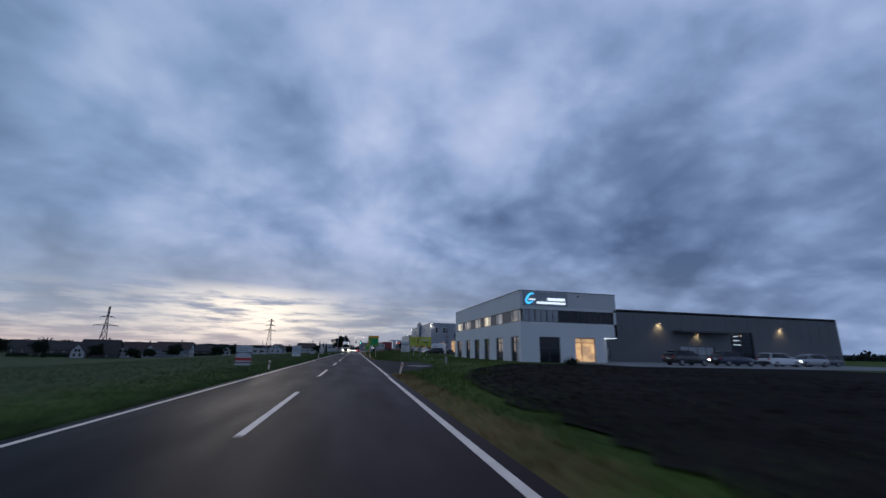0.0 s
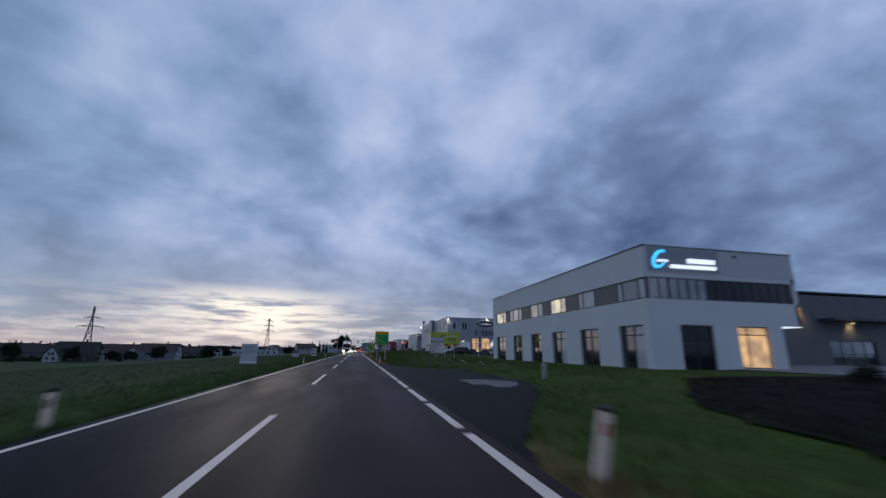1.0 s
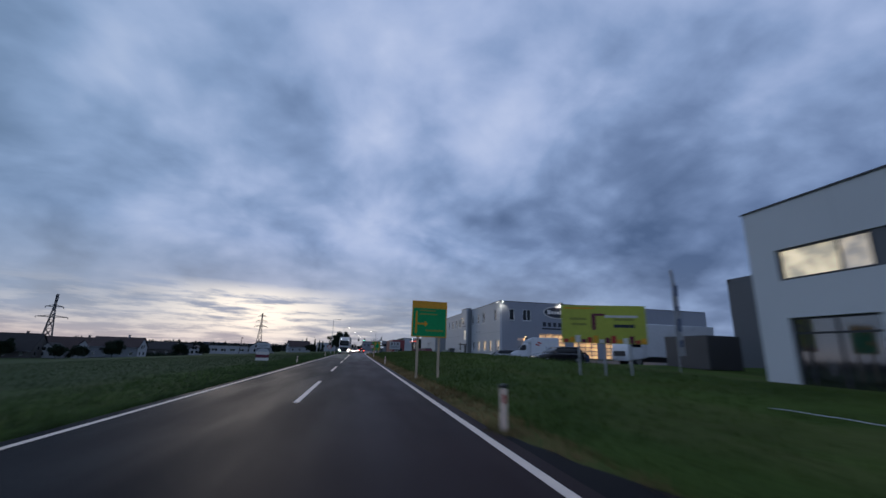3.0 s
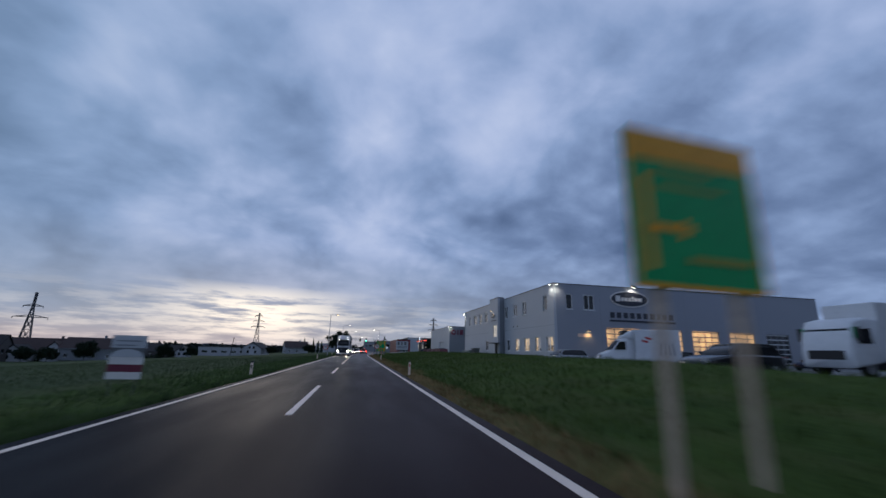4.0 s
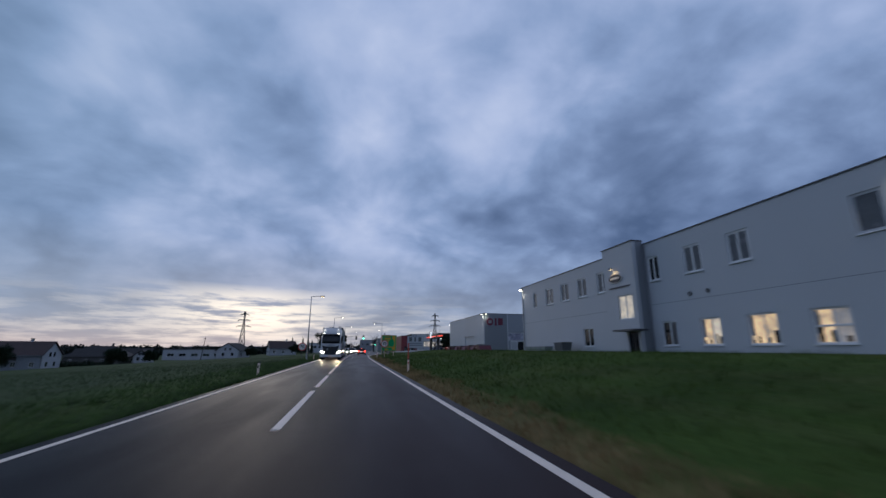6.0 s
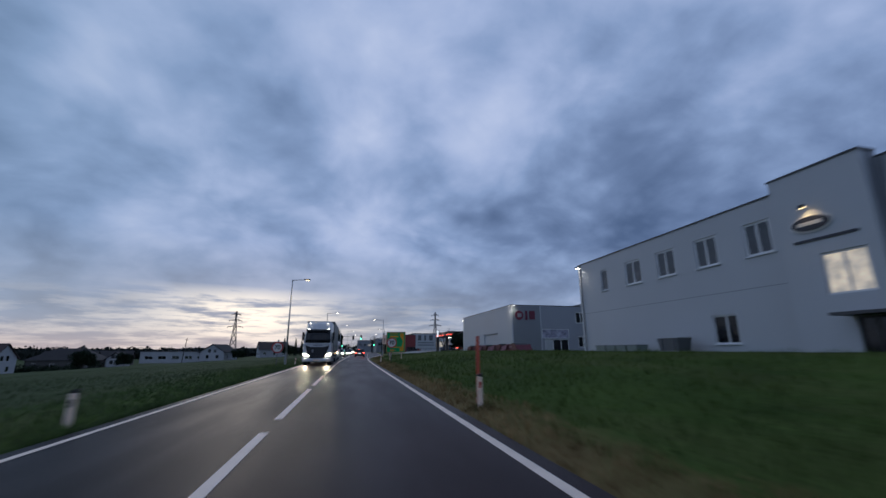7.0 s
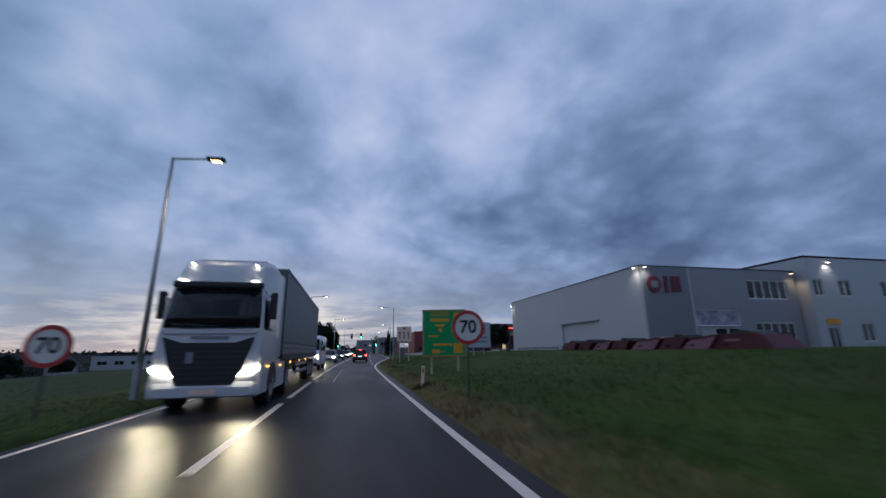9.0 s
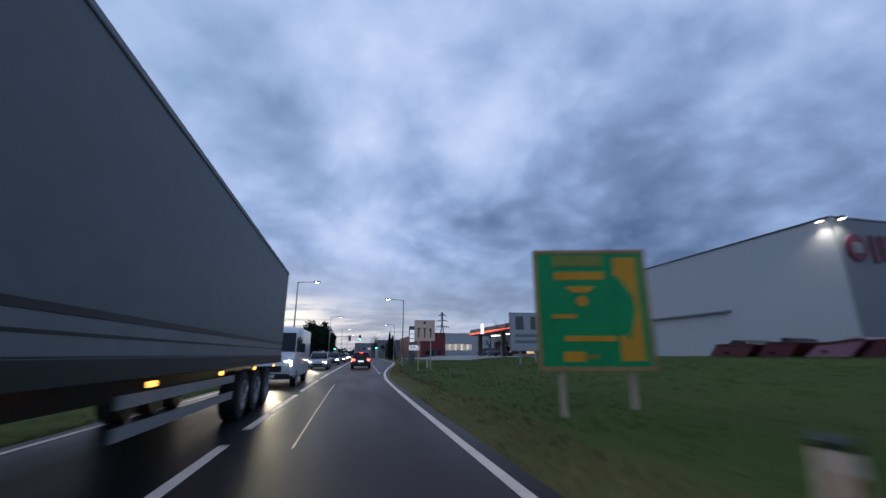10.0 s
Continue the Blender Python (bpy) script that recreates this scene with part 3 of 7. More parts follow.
gx = axis_steps(-24, 32, 0.8, 3500)
gy = axis_steps(-20, 260, 2.0, 4000)
gv, gf = [], []
for yy in gy:
    hs = height(gx, np.full_like(gx, yy))
    on_road = (gx - drift(min(yy, 340)) > -2.5) & (gx - drift(min(yy, 340)) < 3.3 + float(widen(yy)))
    hs = np.where(on_road, -0.10, hs)
    if 24 < yy < 63:
        bay_x = np.interp(yy, (24.6, 28.8, 34.3, 37.2, 47.4, 50.0, 57.0, 62.5), (3.9, 5.6, 8.3, 8.9, 8.8, 7.6, 5.0, 3.9)) - 0.4
        hs = np.where((gx > 3.0) & (gx < bay_x), hs - 0.09, hs)
    for xx, hh in zip(gx, hs):
        bump = 0.03 * noise.noise((xx * 0.7, yy * 0.7, 0)) if -24 <= xx <= 32 and -20 <= yy <= 260 else 0.0
        gv.append((xx, yy, hh + bump))
w = len(gx)
for j in range(len(gy) - 1):
    for i in range(w - 1):
        a = j * w + i
        gf.append((a, a + 1, a + w + 1, a + w))
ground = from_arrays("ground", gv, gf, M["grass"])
ground.data.polygons.foreach_set("use_smooth", [True] * len(gf))
tagged(ground, "dark green meadow grass with a dry brown verge beside the road", "ground", "", "structure")


def strip(name, ys, left, right, z0, z1, mat):
    """A slab along the road between two edge functions of y."""
    vs, fs = [], []
    for y in ys:
        l, r = left(y), right(y)
        vs += [(l, y, z1), (r, y, z1), (l, y, z0), (r, y, z0)]
    for j in range(len(ys) - 1):
        a, b = 4 * j, 4 * j + 4
        fs += [(a, a + 1, b + 1, b), (a + 2, a, b, b + 2), (a + 1, a + 3, b + 3, b + 1)]
    fs += [(0, 2, 3, 1), (len(vs) - 4, len(vs) - 3, len(vs) - 1, len(vs) - 2)]
    return from_arrays(name, vs, fs, mat)


def mid(y):
    return float(drift(min(y, 340)))


ys = list(np.arange(-60, 340, 4.0)) + list(np.arange(340, 900, 20.0))
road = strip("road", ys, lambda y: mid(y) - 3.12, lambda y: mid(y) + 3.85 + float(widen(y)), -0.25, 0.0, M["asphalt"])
tagged(road, "damp dark asphalt two-lane country road", "road", "", "structure")


def line(name, y0, y1, off, width):
    yy = list(np.linspace(y0, y1, max(2, int((y1 - y0) / 4) + 1)))
    ob = strip(name, yy, lambda y: mid(y) + off(y) - width / 2, lambda y: mid(y) + off(y) + width / 2, 0.001, 0.006, M["paint"])
    ob.parent = road
    return ob


line("edge_line", -50, 480, lambda y: -2.84, 0.11)
line("edge_line", -50, 22.5, lambda y: 3.5, 0.15)
for k in range(8):
    line("short_dash", 23.05 + 4.05 * k, 26.55 + 4.05 * k, lambda y: 3.55, 0.17)
line("edge_line", 56.1, 480, lambda y: 3.52 + float(widen(y)), 0.15)
for k in range(-3, 7):
    line("centre_dash", 7.35 + 14.75 * k, 14.2 + 14.75 * k, lambda y: 0.0, 0.14)
for k in range(14):
    line("centre_dash", 110.9 + 7.98 * k, 117.5 + 7.98 * k, lambda y: 0.0, 0.15)
line("centre_line", 222.5, 300, lambda y: 0.0, 0.14)
for k in range(16):
    line("lane_dash", 188 + 6.0 * k, 191 + 6.0 * k, lambda y: 3.5, 0.12)
line("thin_line", 165, 178, lambda y: 1.02, 0.03)



def plot(name, outline, mat, lift, label, category, rag=0.0):
    """A sheet on the ground inside an outline of (y, west x, east x) rows."""
    vs, fs, n = [], [], 14
    rows_ = []
    for (ya, a0, a1), (yb, b0, b1) in zip(outline, outline[1:]):
        k = max(1, int((yb - ya) / (0.5 if rag else 1.5)))
        rows_ += [(ya + (yb - ya) * i / k, a0 + (b0 - a0) * i / k, a1 + (b1 - a1) * i / k) for i in range(k)]
    rows_.append(outline[-1])
    for y, xa, xb in rows_:
        xa += ((rag * noise.noise((y * 0.55, 3.0, 0.0)) + rag * 0.6 * noise.noise((y * 1.7, 7.0, 0.0))) if xa > 3.9 else 0.0)
        xb += rag * noise.noise((y * 0.6, 9.0, 0.0)) + rag * 0.6 * noise.noise((y * 1.6, 2.0, 0.0))
        for i in range(n + 1):
            x = xa + (xb - xa) * i / n
            vs.append((x, y, float(height(x, y)) + lift))
    for j in range(len(rows_) - 1):
        for i in range(n):
            a = j * (n + 1) + i
            fs.append((a, a + 1, a + n + 2, a + n + 1))
    return tagged(from_arrays(name, vs, fs, mat), label, category, "", "structure")


driveway = plot("driveway", ((24.6, 3.852, 3.87), (28.8, 3.852, 5.6), (31.5, 3.852, 7.2), (34.3, 3.852, 8.3), (37.2, 3.852, 8.9), (42.4, 3.852, 8.8), (47.4, 3.852, 8.8), (50.0, 3.852, 7.6), (53.0, 3.852, 6.4), (57.0, 3.852, 5.0), (62.5, 3.852, 3.9)),
                M["asphalt_bay"], 0.029, "dark asphalt lay-by joining the road", "driveway", 0.25)
gravel = plot("gravel_patch", ((34.7, 7.05, 7.5), (35.4, 7.0, 8.0), (36.1, 6.95, 8.3), (36.3, 6.4, 8.3), (37.4, 6.45, 8.2), (38.6, 6.5, 7.8), (39.1, 6.5, 7.0)), M["gravel"], 0.042, "pale gravel patch on the driveway", "gravel", 0.22)
FIELD = ((-30.0, 5.0, 60.0), (0.0, 5.1, 60.0), (9.0, 5.6, 55.0), (14.0, 6.0, 50.0), (18.0, 6.6, 46.0), (22.7, 7.9, 42.0), (27.8, 9.6, 40.0), (29.8, 10.8, 39.0), (30.0, 11.0, 23.6), (33.8, 14.5, 23.4))
field = plot("ploughed_field", FIELD, M["soil"], 0.05, "bare dark soil plot beside the grass verge", "field", 0.7)


def field_west(y):
    """West edge of the bare soil."""
    return np.interp(y, [r[0] for r in FIELD], [r[1] for r in FIELD])


yard = lay("yard", 24, 80, 30, 52.5, M["paving"], 0.04, 16, 12, "pale concrete yard in front of the hall", "yard")
yard_two = lay("yard", 17.0, 64, 84.5, 112.7, M["paving"], 0.04, 40, 24, "grey concrete yard in front of the workshop", "yard")
forecourt = lay("forecourt", 15, 60, 203, 262, M["concrete"], 0.05, 20, 20, "grey filling station forecourt", "forecourt")


# ---- facades ----
UPZ = Vector((0, 0, 1))


def basis(origin, ux):
    """Matrix from wall coordinates (along, out of the wall, up) to the world."""
    ux = Vector(ux).normalized()
    n = ux.cross(UPZ)
    m = Matrix.Identity(4)
    for i in range(3):
        m[i][0], m[i][1], m[i][2], m[i][3] = ux[i], -n[i], UPZ[i], origin[i]
    return m


def facade(name, parent, mat, m, width, high, openings=(), thick=0.3, label="", start=None):
    """A wall with real openings (u0, u1, v0, v1); its outer face lies at depth 0."""
    s0 = (thick if width > 4 else 0.0) if start is None else start
    us = sorted({s0, width, *[o[0] for o in openings], *[o[1] for o in openings]})
    vs = sorted({0.0, high, *[o[2] for o in openings], *[o[3] for o in openings]})
    solid = {}
    for i in range(len(us) - 1):
        for j in range(len(vs) - 1):
            cu, cv = (us[i] + us[i + 1]) / 2, (vs[j] + vs[j + 1]) / 2
            solid[i, j] = not any(o[0] < cu < o[1] and o[2] < cv < o[3] for o in openings)
    bm = bmesh.new()
    cache = {}

    def v(i, j, d):
        if (i, j, d) not in cache:
            cache[i, j, d] = bm.verts.new(m @ Vector((us[i], d, vs[j])))
        return cache[i, j, d]
    for (i, j), s in solid.items():
        if not s:
            continue
        for d in (0.0, thick):
            bm.faces.new((v(i, j, d), v(i + 1, j, d), v(i + 1, j + 1, d), v(i, j + 1, d)))
        for di, dj, a, b in ((-1, 0, (0, 0), (0, 1)), (1, 0, (1, 0), (1, 1)), (0, -1, (0, 0), (1, 0)), (0, 1, (0, 1), (1, 1))):
            if not solid.get((i + di, j + dj), False):
                bm.faces.new((v(i + a[0], j + a[1], 0.0), v(i + b[0], j + b[1], 0.0), v(i + b[0], j + b[1], thick), v(i + a[0], j + a[1], thick)))
    return part(name, bm, mat, parent, label)


def window(parent, m, u0, u1, v0, v1, pane, casing, bars=(), rails=(), depth=0.12, name="window", bar=0.06, label="", sill=False):
    """A framed window with its panes, set back in its opening. bars, rails: shares of the width and height."""
    cuts = [u0 + bar] + [u0 + (u1 - u0) * s for s in bars] + [u1 - bar]
    tall = [v0 + bar] + [v0 + (v1 - v0) * s for s in rails] + [v1 - bar]
    holes = []
    for i in range(len(cuts) - 1):
        for j in range(len(tall) - 1):
            holes.append((cuts[i] - u0 + (bar / 2 if i else 0), cuts[i + 1] - u0 - (bar / 2 if i < len(cuts) - 2 else 0),
                          tall[j] - v0 + (bar / 2 if j else 0), tall[j + 1] - v0 - (bar / 2 if j < len(tall) - 2 else 0)))
    w = facade(name, parent, casing, m @ Matrix.Translation((u0, depth - 0.04, v0)), u1 - u0, v1 - v0, holes, 0.085, label, 0.0)
    panes = pane if isinstance(pane, (list, tuple)) else [pane] * (len(cuts) - 1)
    for k in range(len(cuts) - 1):
        part("pane", boxed(cuts[k] - 0.01, cuts[k + 1] + 0.01, depth, depth + 0.02, v0 + 0.03, v1 - 0.03, m=m), panes[k % len(panes)], w)
    if sill:
        part("window_sill", boxed(u0 - 0.05, u1 + 0.05, -0.09, depth - 0.045, v0 - 0.05, v0 - 0.003, bevel=0.008, m=m), M["frame_white"], w, "white metal sill")
    return w


def flood(parent, p, aim, warm=False, watts=0.0, size=0.115):
    """A small floodlight on a bracket, lit."""
    p, aim = Vector(p), Vector(aim).normalized()
    turn = Matrix.Translation(p) @ aim.to_track_quat("-Z", "Y").to_matrix().to_4x4()
    f = part("floodlight", box(bmesh.new(), -size, size, -size * 0.7, size * 0.7, 0.0, 0.14, 0.02, turn), M["trim"], parent, "lit floodlight")
    part("lens", box(bmesh.new(), -size * 0.85, size * 0.85, -size * 0.55, size * 0.55, -0.03, 0.005, 0.0, turn), M["lamp_warm" if warm else "lamp"], f)
    if watts:
        la = new("floodlight_beam", bpy.data.lights.new("floodlight_beam", "SPOT"))
        la.data.energy, la.data.spot_size, la.data.spot_blend, la.data.shadow_soft_size = watts, radians(130), 0.8, 0.12
        la.data.color = (1.0, 0.72, 0.36) if warm else (1.0, 0.95, 0.84)
        la.matrix_world = look(p + aim * 0.08, p + aim * 2)


# ---- the office building with a glowing sign ----
OX, OY0, OY1, OZ, OH = 18.80, 41.0, 70.2, 0.30, 7.70
office = thing("office_building", "white two-storey office with dark ribbon windows and a glowing sign", "building", m=pose(0, 0, 0))
west = basis((OX, OY1, OZ), (0, -1, 0))
length = OY1 - OY0
front = basis((OX, OY0, OZ), (1, 0, 0))
fw = 11.5
low_wins = [(OY1 - a, OY1 - b) for a, b in ((68.9, 65.8), (63.3, 60.8), (58.5, 56.0), (53.8, 51.3), (49.0, 46.5), (44.0, 41.6))]
ribbon = (OY1 - 69.0, length, 4.38, 5.72)
facade("wall", office, M["render"], west, length, 6.0, [(a, b, 0.0, 2.82) for a, b in low_wins] + [ribbon])
facade("wall", office, M["render"], front, fw, 6.0, [(0.32, fw, 4.38, 5.72), (2.1, 4.5, 0.0, 2.82), (6.3, 8.7, 0.25, 2.82), (9.8, fw, 0.0, 2.9)])
facade("fascia", office, M["render"], basis((OX - 0.004, OY1 + 0.004, OZ + 6.0), (0, -1, 0)), length + 0.008, OH - 6.0)
facade("fascia", office, M["render_grey"], basis((OX - 0.02, OY0 - 0.02, OZ + 6.0), (1, 0, 0)), fw + 0.04, OH - 6.0)
facade("wall", office, M["render"], basis((OX + fw, OY1, OZ), (-1, 0, 0)), fw, OH)
facade("wall", office, M["render"], basis((OX + fw, OY0, OZ), (0, 1, 0)), length, OH, [(0, 2.2, 0.0, 2.9)])
part("roof", boxed(OX + 0.3, OX + fw - 0.3, OY0 + 0.3, OY1 - 0.3, OZ + 6.8, OZ + 7.1), M["roof_felt"], office)
for x0, x1, y0, y1 in ((OX - 0.06, OX + 0.34, OY0 - 0.06, OY1 + 0.06), (OX + 0.34, OX + fw + 0.05, OY0 - 0.06, OY0 + 0.34),
                       (OX + fw - 0.3, OX + fw + 0.05, OY0 + 0.34, OY1 + 0.06)):
    part("parapet_cap", boxed(x0, x1, y0, y1, OZ + OH, OZ + OH + 0.07), M["trim"], office)
for k, (a, b) in enumerate(low_wins):
    window(office, west, a, b, 0.0, 2.82, [M["glass"], M["glass"], M["blind"] if k in (3, 5) else M["glass"]], M["frame_dark"], (0.16, 0.52), (0.78,), 0.2, "window", 0.08)
groups = ((68.9, 65.6, ("lit_office", "lit_pale"), (0.68,)), (64.4, 60.8, ("blind", "lit_dim", "blind"), (0.3, 0.72)), (58.4, 55.6, ("lit_dim", "blind"), (0.6,)),
          (53.9, 51.1, ("lit_office", "lit_pale"), (0.68,)), (49.1, 46.7, ("blind", "blind"), (0.3,)), (44.0, 41.08, ("blind", "glass", "blind"), (0.2, 0.75)))
for k, (a, b_, kinds, bars) in enumerate(groups):
    window(office, west, OY1 - a, OY1 - b_, 4.38, 5.72, [M[q] for q in kinds], M["frame_dark"], bars, (), 0.1, "window", 0.09)
    if k + 1 < len(groups):
        part("dark_panel", boxed(OY1 - b_, OY1 - groups[k + 1][0], 0.07, 0.12, 4.38, 5.72, m=west), M["panel_dark"], office, "dark grey infill panel")
for k in range(8):
    a = 0.32 + (fw - 0.32) * k / 8
    window(office, front, a, a + (fw - 0.32) / 8, 4.38, 5.72, [M["glass"], M["glass"]] if k < 3 else [M["car_glass"], M["car_glass"]], M["frame_dark"], (0.5,), (), 0.1, "window", 0.05)
window(office, front, 2.1, 4.5, 0.0, 2.82, M["car_glass"], M["frame_dark"], (0.5,), (0.6,), 0.2, "glass_door", 0.08, "dark glazed double door")
window(office, front, 6.3, 8.7, 0.25, 2.82, [M["lit_hall"], M["lit_hall"]], M["frame_dark"], (0.34,), (0.80,), 0.2)
# the recessed corner entrance
part("porch_wall", boxed(OX + 9.6, OX + fw - 0.35, OY0 + 2.2, OY0 + 2.35, OZ, OZ + 2.9), M["panel_mid"], office)
# the ceiling slab itself glows, in place of porch lamps
part("porch_ceiling", boxed(OX + 9.8, OX + fw - 0.02, OY0 + 0.05, OY0 + 2.2, OZ + 2.86, OZ + 2.92), M["sign_lit"], office, "lit white porch ceiling")
part("plinth", boxed(0.0, length, -0.015, -0.001, -0.3, 0.12, m=west), M["panel_mid"], office, "grey base strip")
for a, _ in ((low_wins[0][1] + 1.2, 0), (low_wins[2][1] + 1.1, 0), (low_wins[4][1] + 1.2, 0)):
    part("wall_joint", boxed(a, a + 0.02, -0.004, -0.001, 0.12, 4.3, m=west), M["render_grey"], office)
for k in range(1, 8):
    part("fascia_joint", boxed(length * k / 8, length * k / 8 + 0.02, -0.009, -0.005, 6.0, OH, m=west), M["render_grey"], office)
# sign: a ring-like emblem and rows of plain bars
sign_y = OY0 - 0.10
bm = bmesh.new()
for k in range(15):
    a0, a1 = radians(55 + 19 * k), radians(55 + 19 * (k + 1))
    t0, t1 = (0.06 + 0.14 * math.sin(math.pi * q / 15) for q in (k, k + 1))
    quad = [(OX + 1.15 + 0.50 * math.cos(a) * s + 0.22 * math.sin(a), OZ + 6.88 + 0.62 * math.sin(a) * s) for a, s in ((a0, 1.0), (a1, 1.0), (a1, 1 - 2.2 * t1), (a0, 1 - 2.2 * t0))]
    prism(quad, 1, sign_y, sign_y + 0.09, bm)
part("emblem", bm, M["cyan"], office, "glowing blue crescent emblem")
part("backing_panel", boxed(OX + 0.3, OX + 5.6, OY0 - 0.035, OY0 - 0.021, OZ + 6.12, OZ + 7.6), M["panel_front"], office)
part("letter_bar", boxed(OX + 1.0, OX + 1.75, sign_y, sign_y + 0.06, OZ + 6.72, OZ + 6.84), M["sign_lit"], office, "glowing white bar")
part("letter_bar", boxed(OX + 1.9, OX + 5.3, sign_y, sign_y + 0.06, OZ + 6.34, OZ + 6.56), M["sign_lit"], office, "glowing white bar")
part("letter_bar", boxed(OX + 3.2, OX + 5.25, sign_y, sign_y + 0.06, OZ + 6.72, OZ + 7.0), M["sign_lit"], office, "glowing white bar")
part("vent_pipe", rod(bmesh.new(), (OX + 6.9, OY0 - 0.08, OZ + 7.35), (OX + 6.9, OY0 + 0.02, OZ + 7.35), 0.12), M["trim"], office)

# ---- the dark hall behind the office ----
HX0, HX1, HY, HZ, HH = 30.6, 79.0, 52.5, 0.30, 7.45
hall = thing("warehouse_hall", "long dark grey clad warehouse with warm wall lamps", "building")
hf = basis((HX0, HY, HZ), (1, 0, 0))
facade("wall", hall, M["panel_dark"], hf, HX1 - HX0, HH, [(2.6, 6.4, 0.6, 2.0), (18.0, 24.0, 0.0, 2.6), (27.0, 31.2, 0.0, 4.9)])
facade("wall", hall, M["panel_dark"], basis((HX1, HY, HZ), (0, 1, 0)), 30, HH)
facade("wall", hall, M["panel_dark"], basis((HX0, HY + 30, HZ), (0, -1, 0)), 30, HH)
facade("wall", hall, M["panel_dark"], basis((HX1, HY + 30, HZ), (-1, 0, 0)), HX1 - HX0, HH)
part("roof", boxed(HX0, HX1, HY, HY + 30, HZ + HH - 0.25, HZ + HH - 0.05), M["roof_felt"], hall)
part("eaves_trim", boxed(HX0 - 0.04, HX1 + 0.04, HY - 0.05, HY + 0.25, HZ + HH, HZ + HH + 0.12), M["trim"], hall)
for k in range(24):
    part("cladding_rib", boxed(HX0 + 0.5 + 2.0 * k, HX0 + 0.56 + 2.0 * k, HY - 0.025, HY - 0.001, HZ + 3.8, HZ + HH), M["panel_dark"], hall)
window(hall, hf, 2.6, 6.4, 0.6, 2.0, [M["glass"], M["blind"], M["glass"]], M["frame_dark"], (0.33, 0.66))
window(hall, hf, 18.0, 24.0, 0.0, 2.6, M["glass"], M["frame_dark"], (0.25, 0.5, 0.75), (0.5,), 0.15, "loading_door")
window(hall, hf, 27.0, 31.2, 0.0, 4.9, M["car_glass"], M["frame_dark"], (0.5,), (0.3, 0.6), 0.22, "loading_door", label="tall dark loading door with lit strips")
for k in range(3):
    part("lamp_strip", boxed(27.6 + 0.1 * k, 29.0 - 0.2 * k, 0.12, 0.16, 3.0 + 0.62 * k, 3.08 + 0.62 * k, m=hf), M["sign_lit"], hall, "lit strip lamp")
for a, b in ((0.2, 4.6), (17.0, 26.6)):
    part("canopy", boxed(HX0 + a, HX0 + b, HY - 1.6, HY - 0.001, HZ + 4.55, HZ + 4.8), M["trim"], hall, "flat dark canopy")
for lx, lz, wt in ((1.2, 4.3, 70), (14.6, 5.75, 150), (21.0, 4.4, 70), (28.5, 4.4, 0), (36.5, 5.75, 150)):
    flood(hall, (HX0 + lx, HY - 0.35, HZ + lz), (0, 0.35, -1), True, wt)

# ---- the workshop building with floodlights ----
CX, CY0, CY1, CZ, CH = 21.9, 112.9, 151.4, 0.9, 8.06
shop = thing("workshop_building", "pale grey two-storey workshop with floodlit corners and an oval sign", "building")
cw = basis((CX, CY1, CZ), (0, -1, 0))
cf = basis((21.5, CY0, CZ), (1, 0, 0))
cl = CY1 - CY0
upper = [(128.3, 127.2), (125.0, 123.6), (121.75, 120.4), (115.6, 114.5), (144.8, 143.0), (141.4, 139.75), (138.1, 136.5), (148.0, 147.1), (134.8, 133.3)]
lower = [(127.6, 126.3), (124.4, 122.95), (121.3, 119.65), (118.1, 116.5), (115.0, 113.4), (137.6, 136.0)]
wall_holes = [(CY1 - a, CY1 - b, 5.23, 7.0) for a, b in upper] + [(CY1 - a, CY1 - b, 0.73, 2.35) for a, b in lower]
facade("wall", shop, M["panel"], cw, cl, CH, wall_holes)
FRW = 58.0 - 21.5
doors = ((6.6, 10.8), (12.2, 16.2), (17.6, 21.2), (22.7, 26.3), (28.0, 31.3), (33.1, 36.2))
# the front's shade, facing away from the glow, is put into its colour
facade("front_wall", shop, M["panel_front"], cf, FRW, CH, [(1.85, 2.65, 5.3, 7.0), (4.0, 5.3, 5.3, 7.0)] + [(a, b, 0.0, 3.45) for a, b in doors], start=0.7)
facade("wall", shop, M["panel"], basis((58.0, CY1, CZ), (-1, 0, 0)), 58.0 - CX, CH)
facade("wall", shop, M["panel"], basis((58.0, CY0, CZ), (0, 1, 0)), cl, CH)
part("roof", boxed(CX + 0.3, 57.7, CY0 + 0.3, CY1 - 0.3, CZ + CH - 0.5, CZ + CH - 0.3), M["roof_felt"], shop)
part("parapet_cap", boxed(CX - 0.05, CX + 0.35, CY0 - 0.05, CY1 + 0.05, CZ + CH, CZ + CH + 0.08), M["trim"], shop)
part("parapet_cap", boxed(CX + 0.35, 58.0, CY0 - 0.05, CY0 + 0.35, CZ + CH, CZ + CH + 0.08), M["trim"], shop)
for k, (a, b) in enumerate(upper):
    window(shop, cw, CY1 - a, CY1 - b, 5.23, 7.0, M["car_glass"] if k == 0 else [M["pane_grey"], M["pane_grey"]], M["frame_white" if k not in (3, 7) else "panel"], (0.5,) if k not in (3, 7) else (), (), 0.1, bar=0.12, sill=True)
for k, (a, b) in enumerate(lower):
    pn = M["lit"] if k in (1, 2, 3) else M["lit_dim"] if k == 4 else M["car_glass"]
    window(shop, cw, CY1 - a, CY1 - b, 0.73, 2.35, [pn, M["lit_pale"] if k == 1 else M["pane_grey"] if k == 0 else M["lit_dim"] if k == 3 else M["lit"] if k == 4 else pn], M["frame_white"], (0.55,), (0.5,) if k == 3 else (), 0.1, bar=0.09, sill=True)
sill_rnd = random.Random(31)
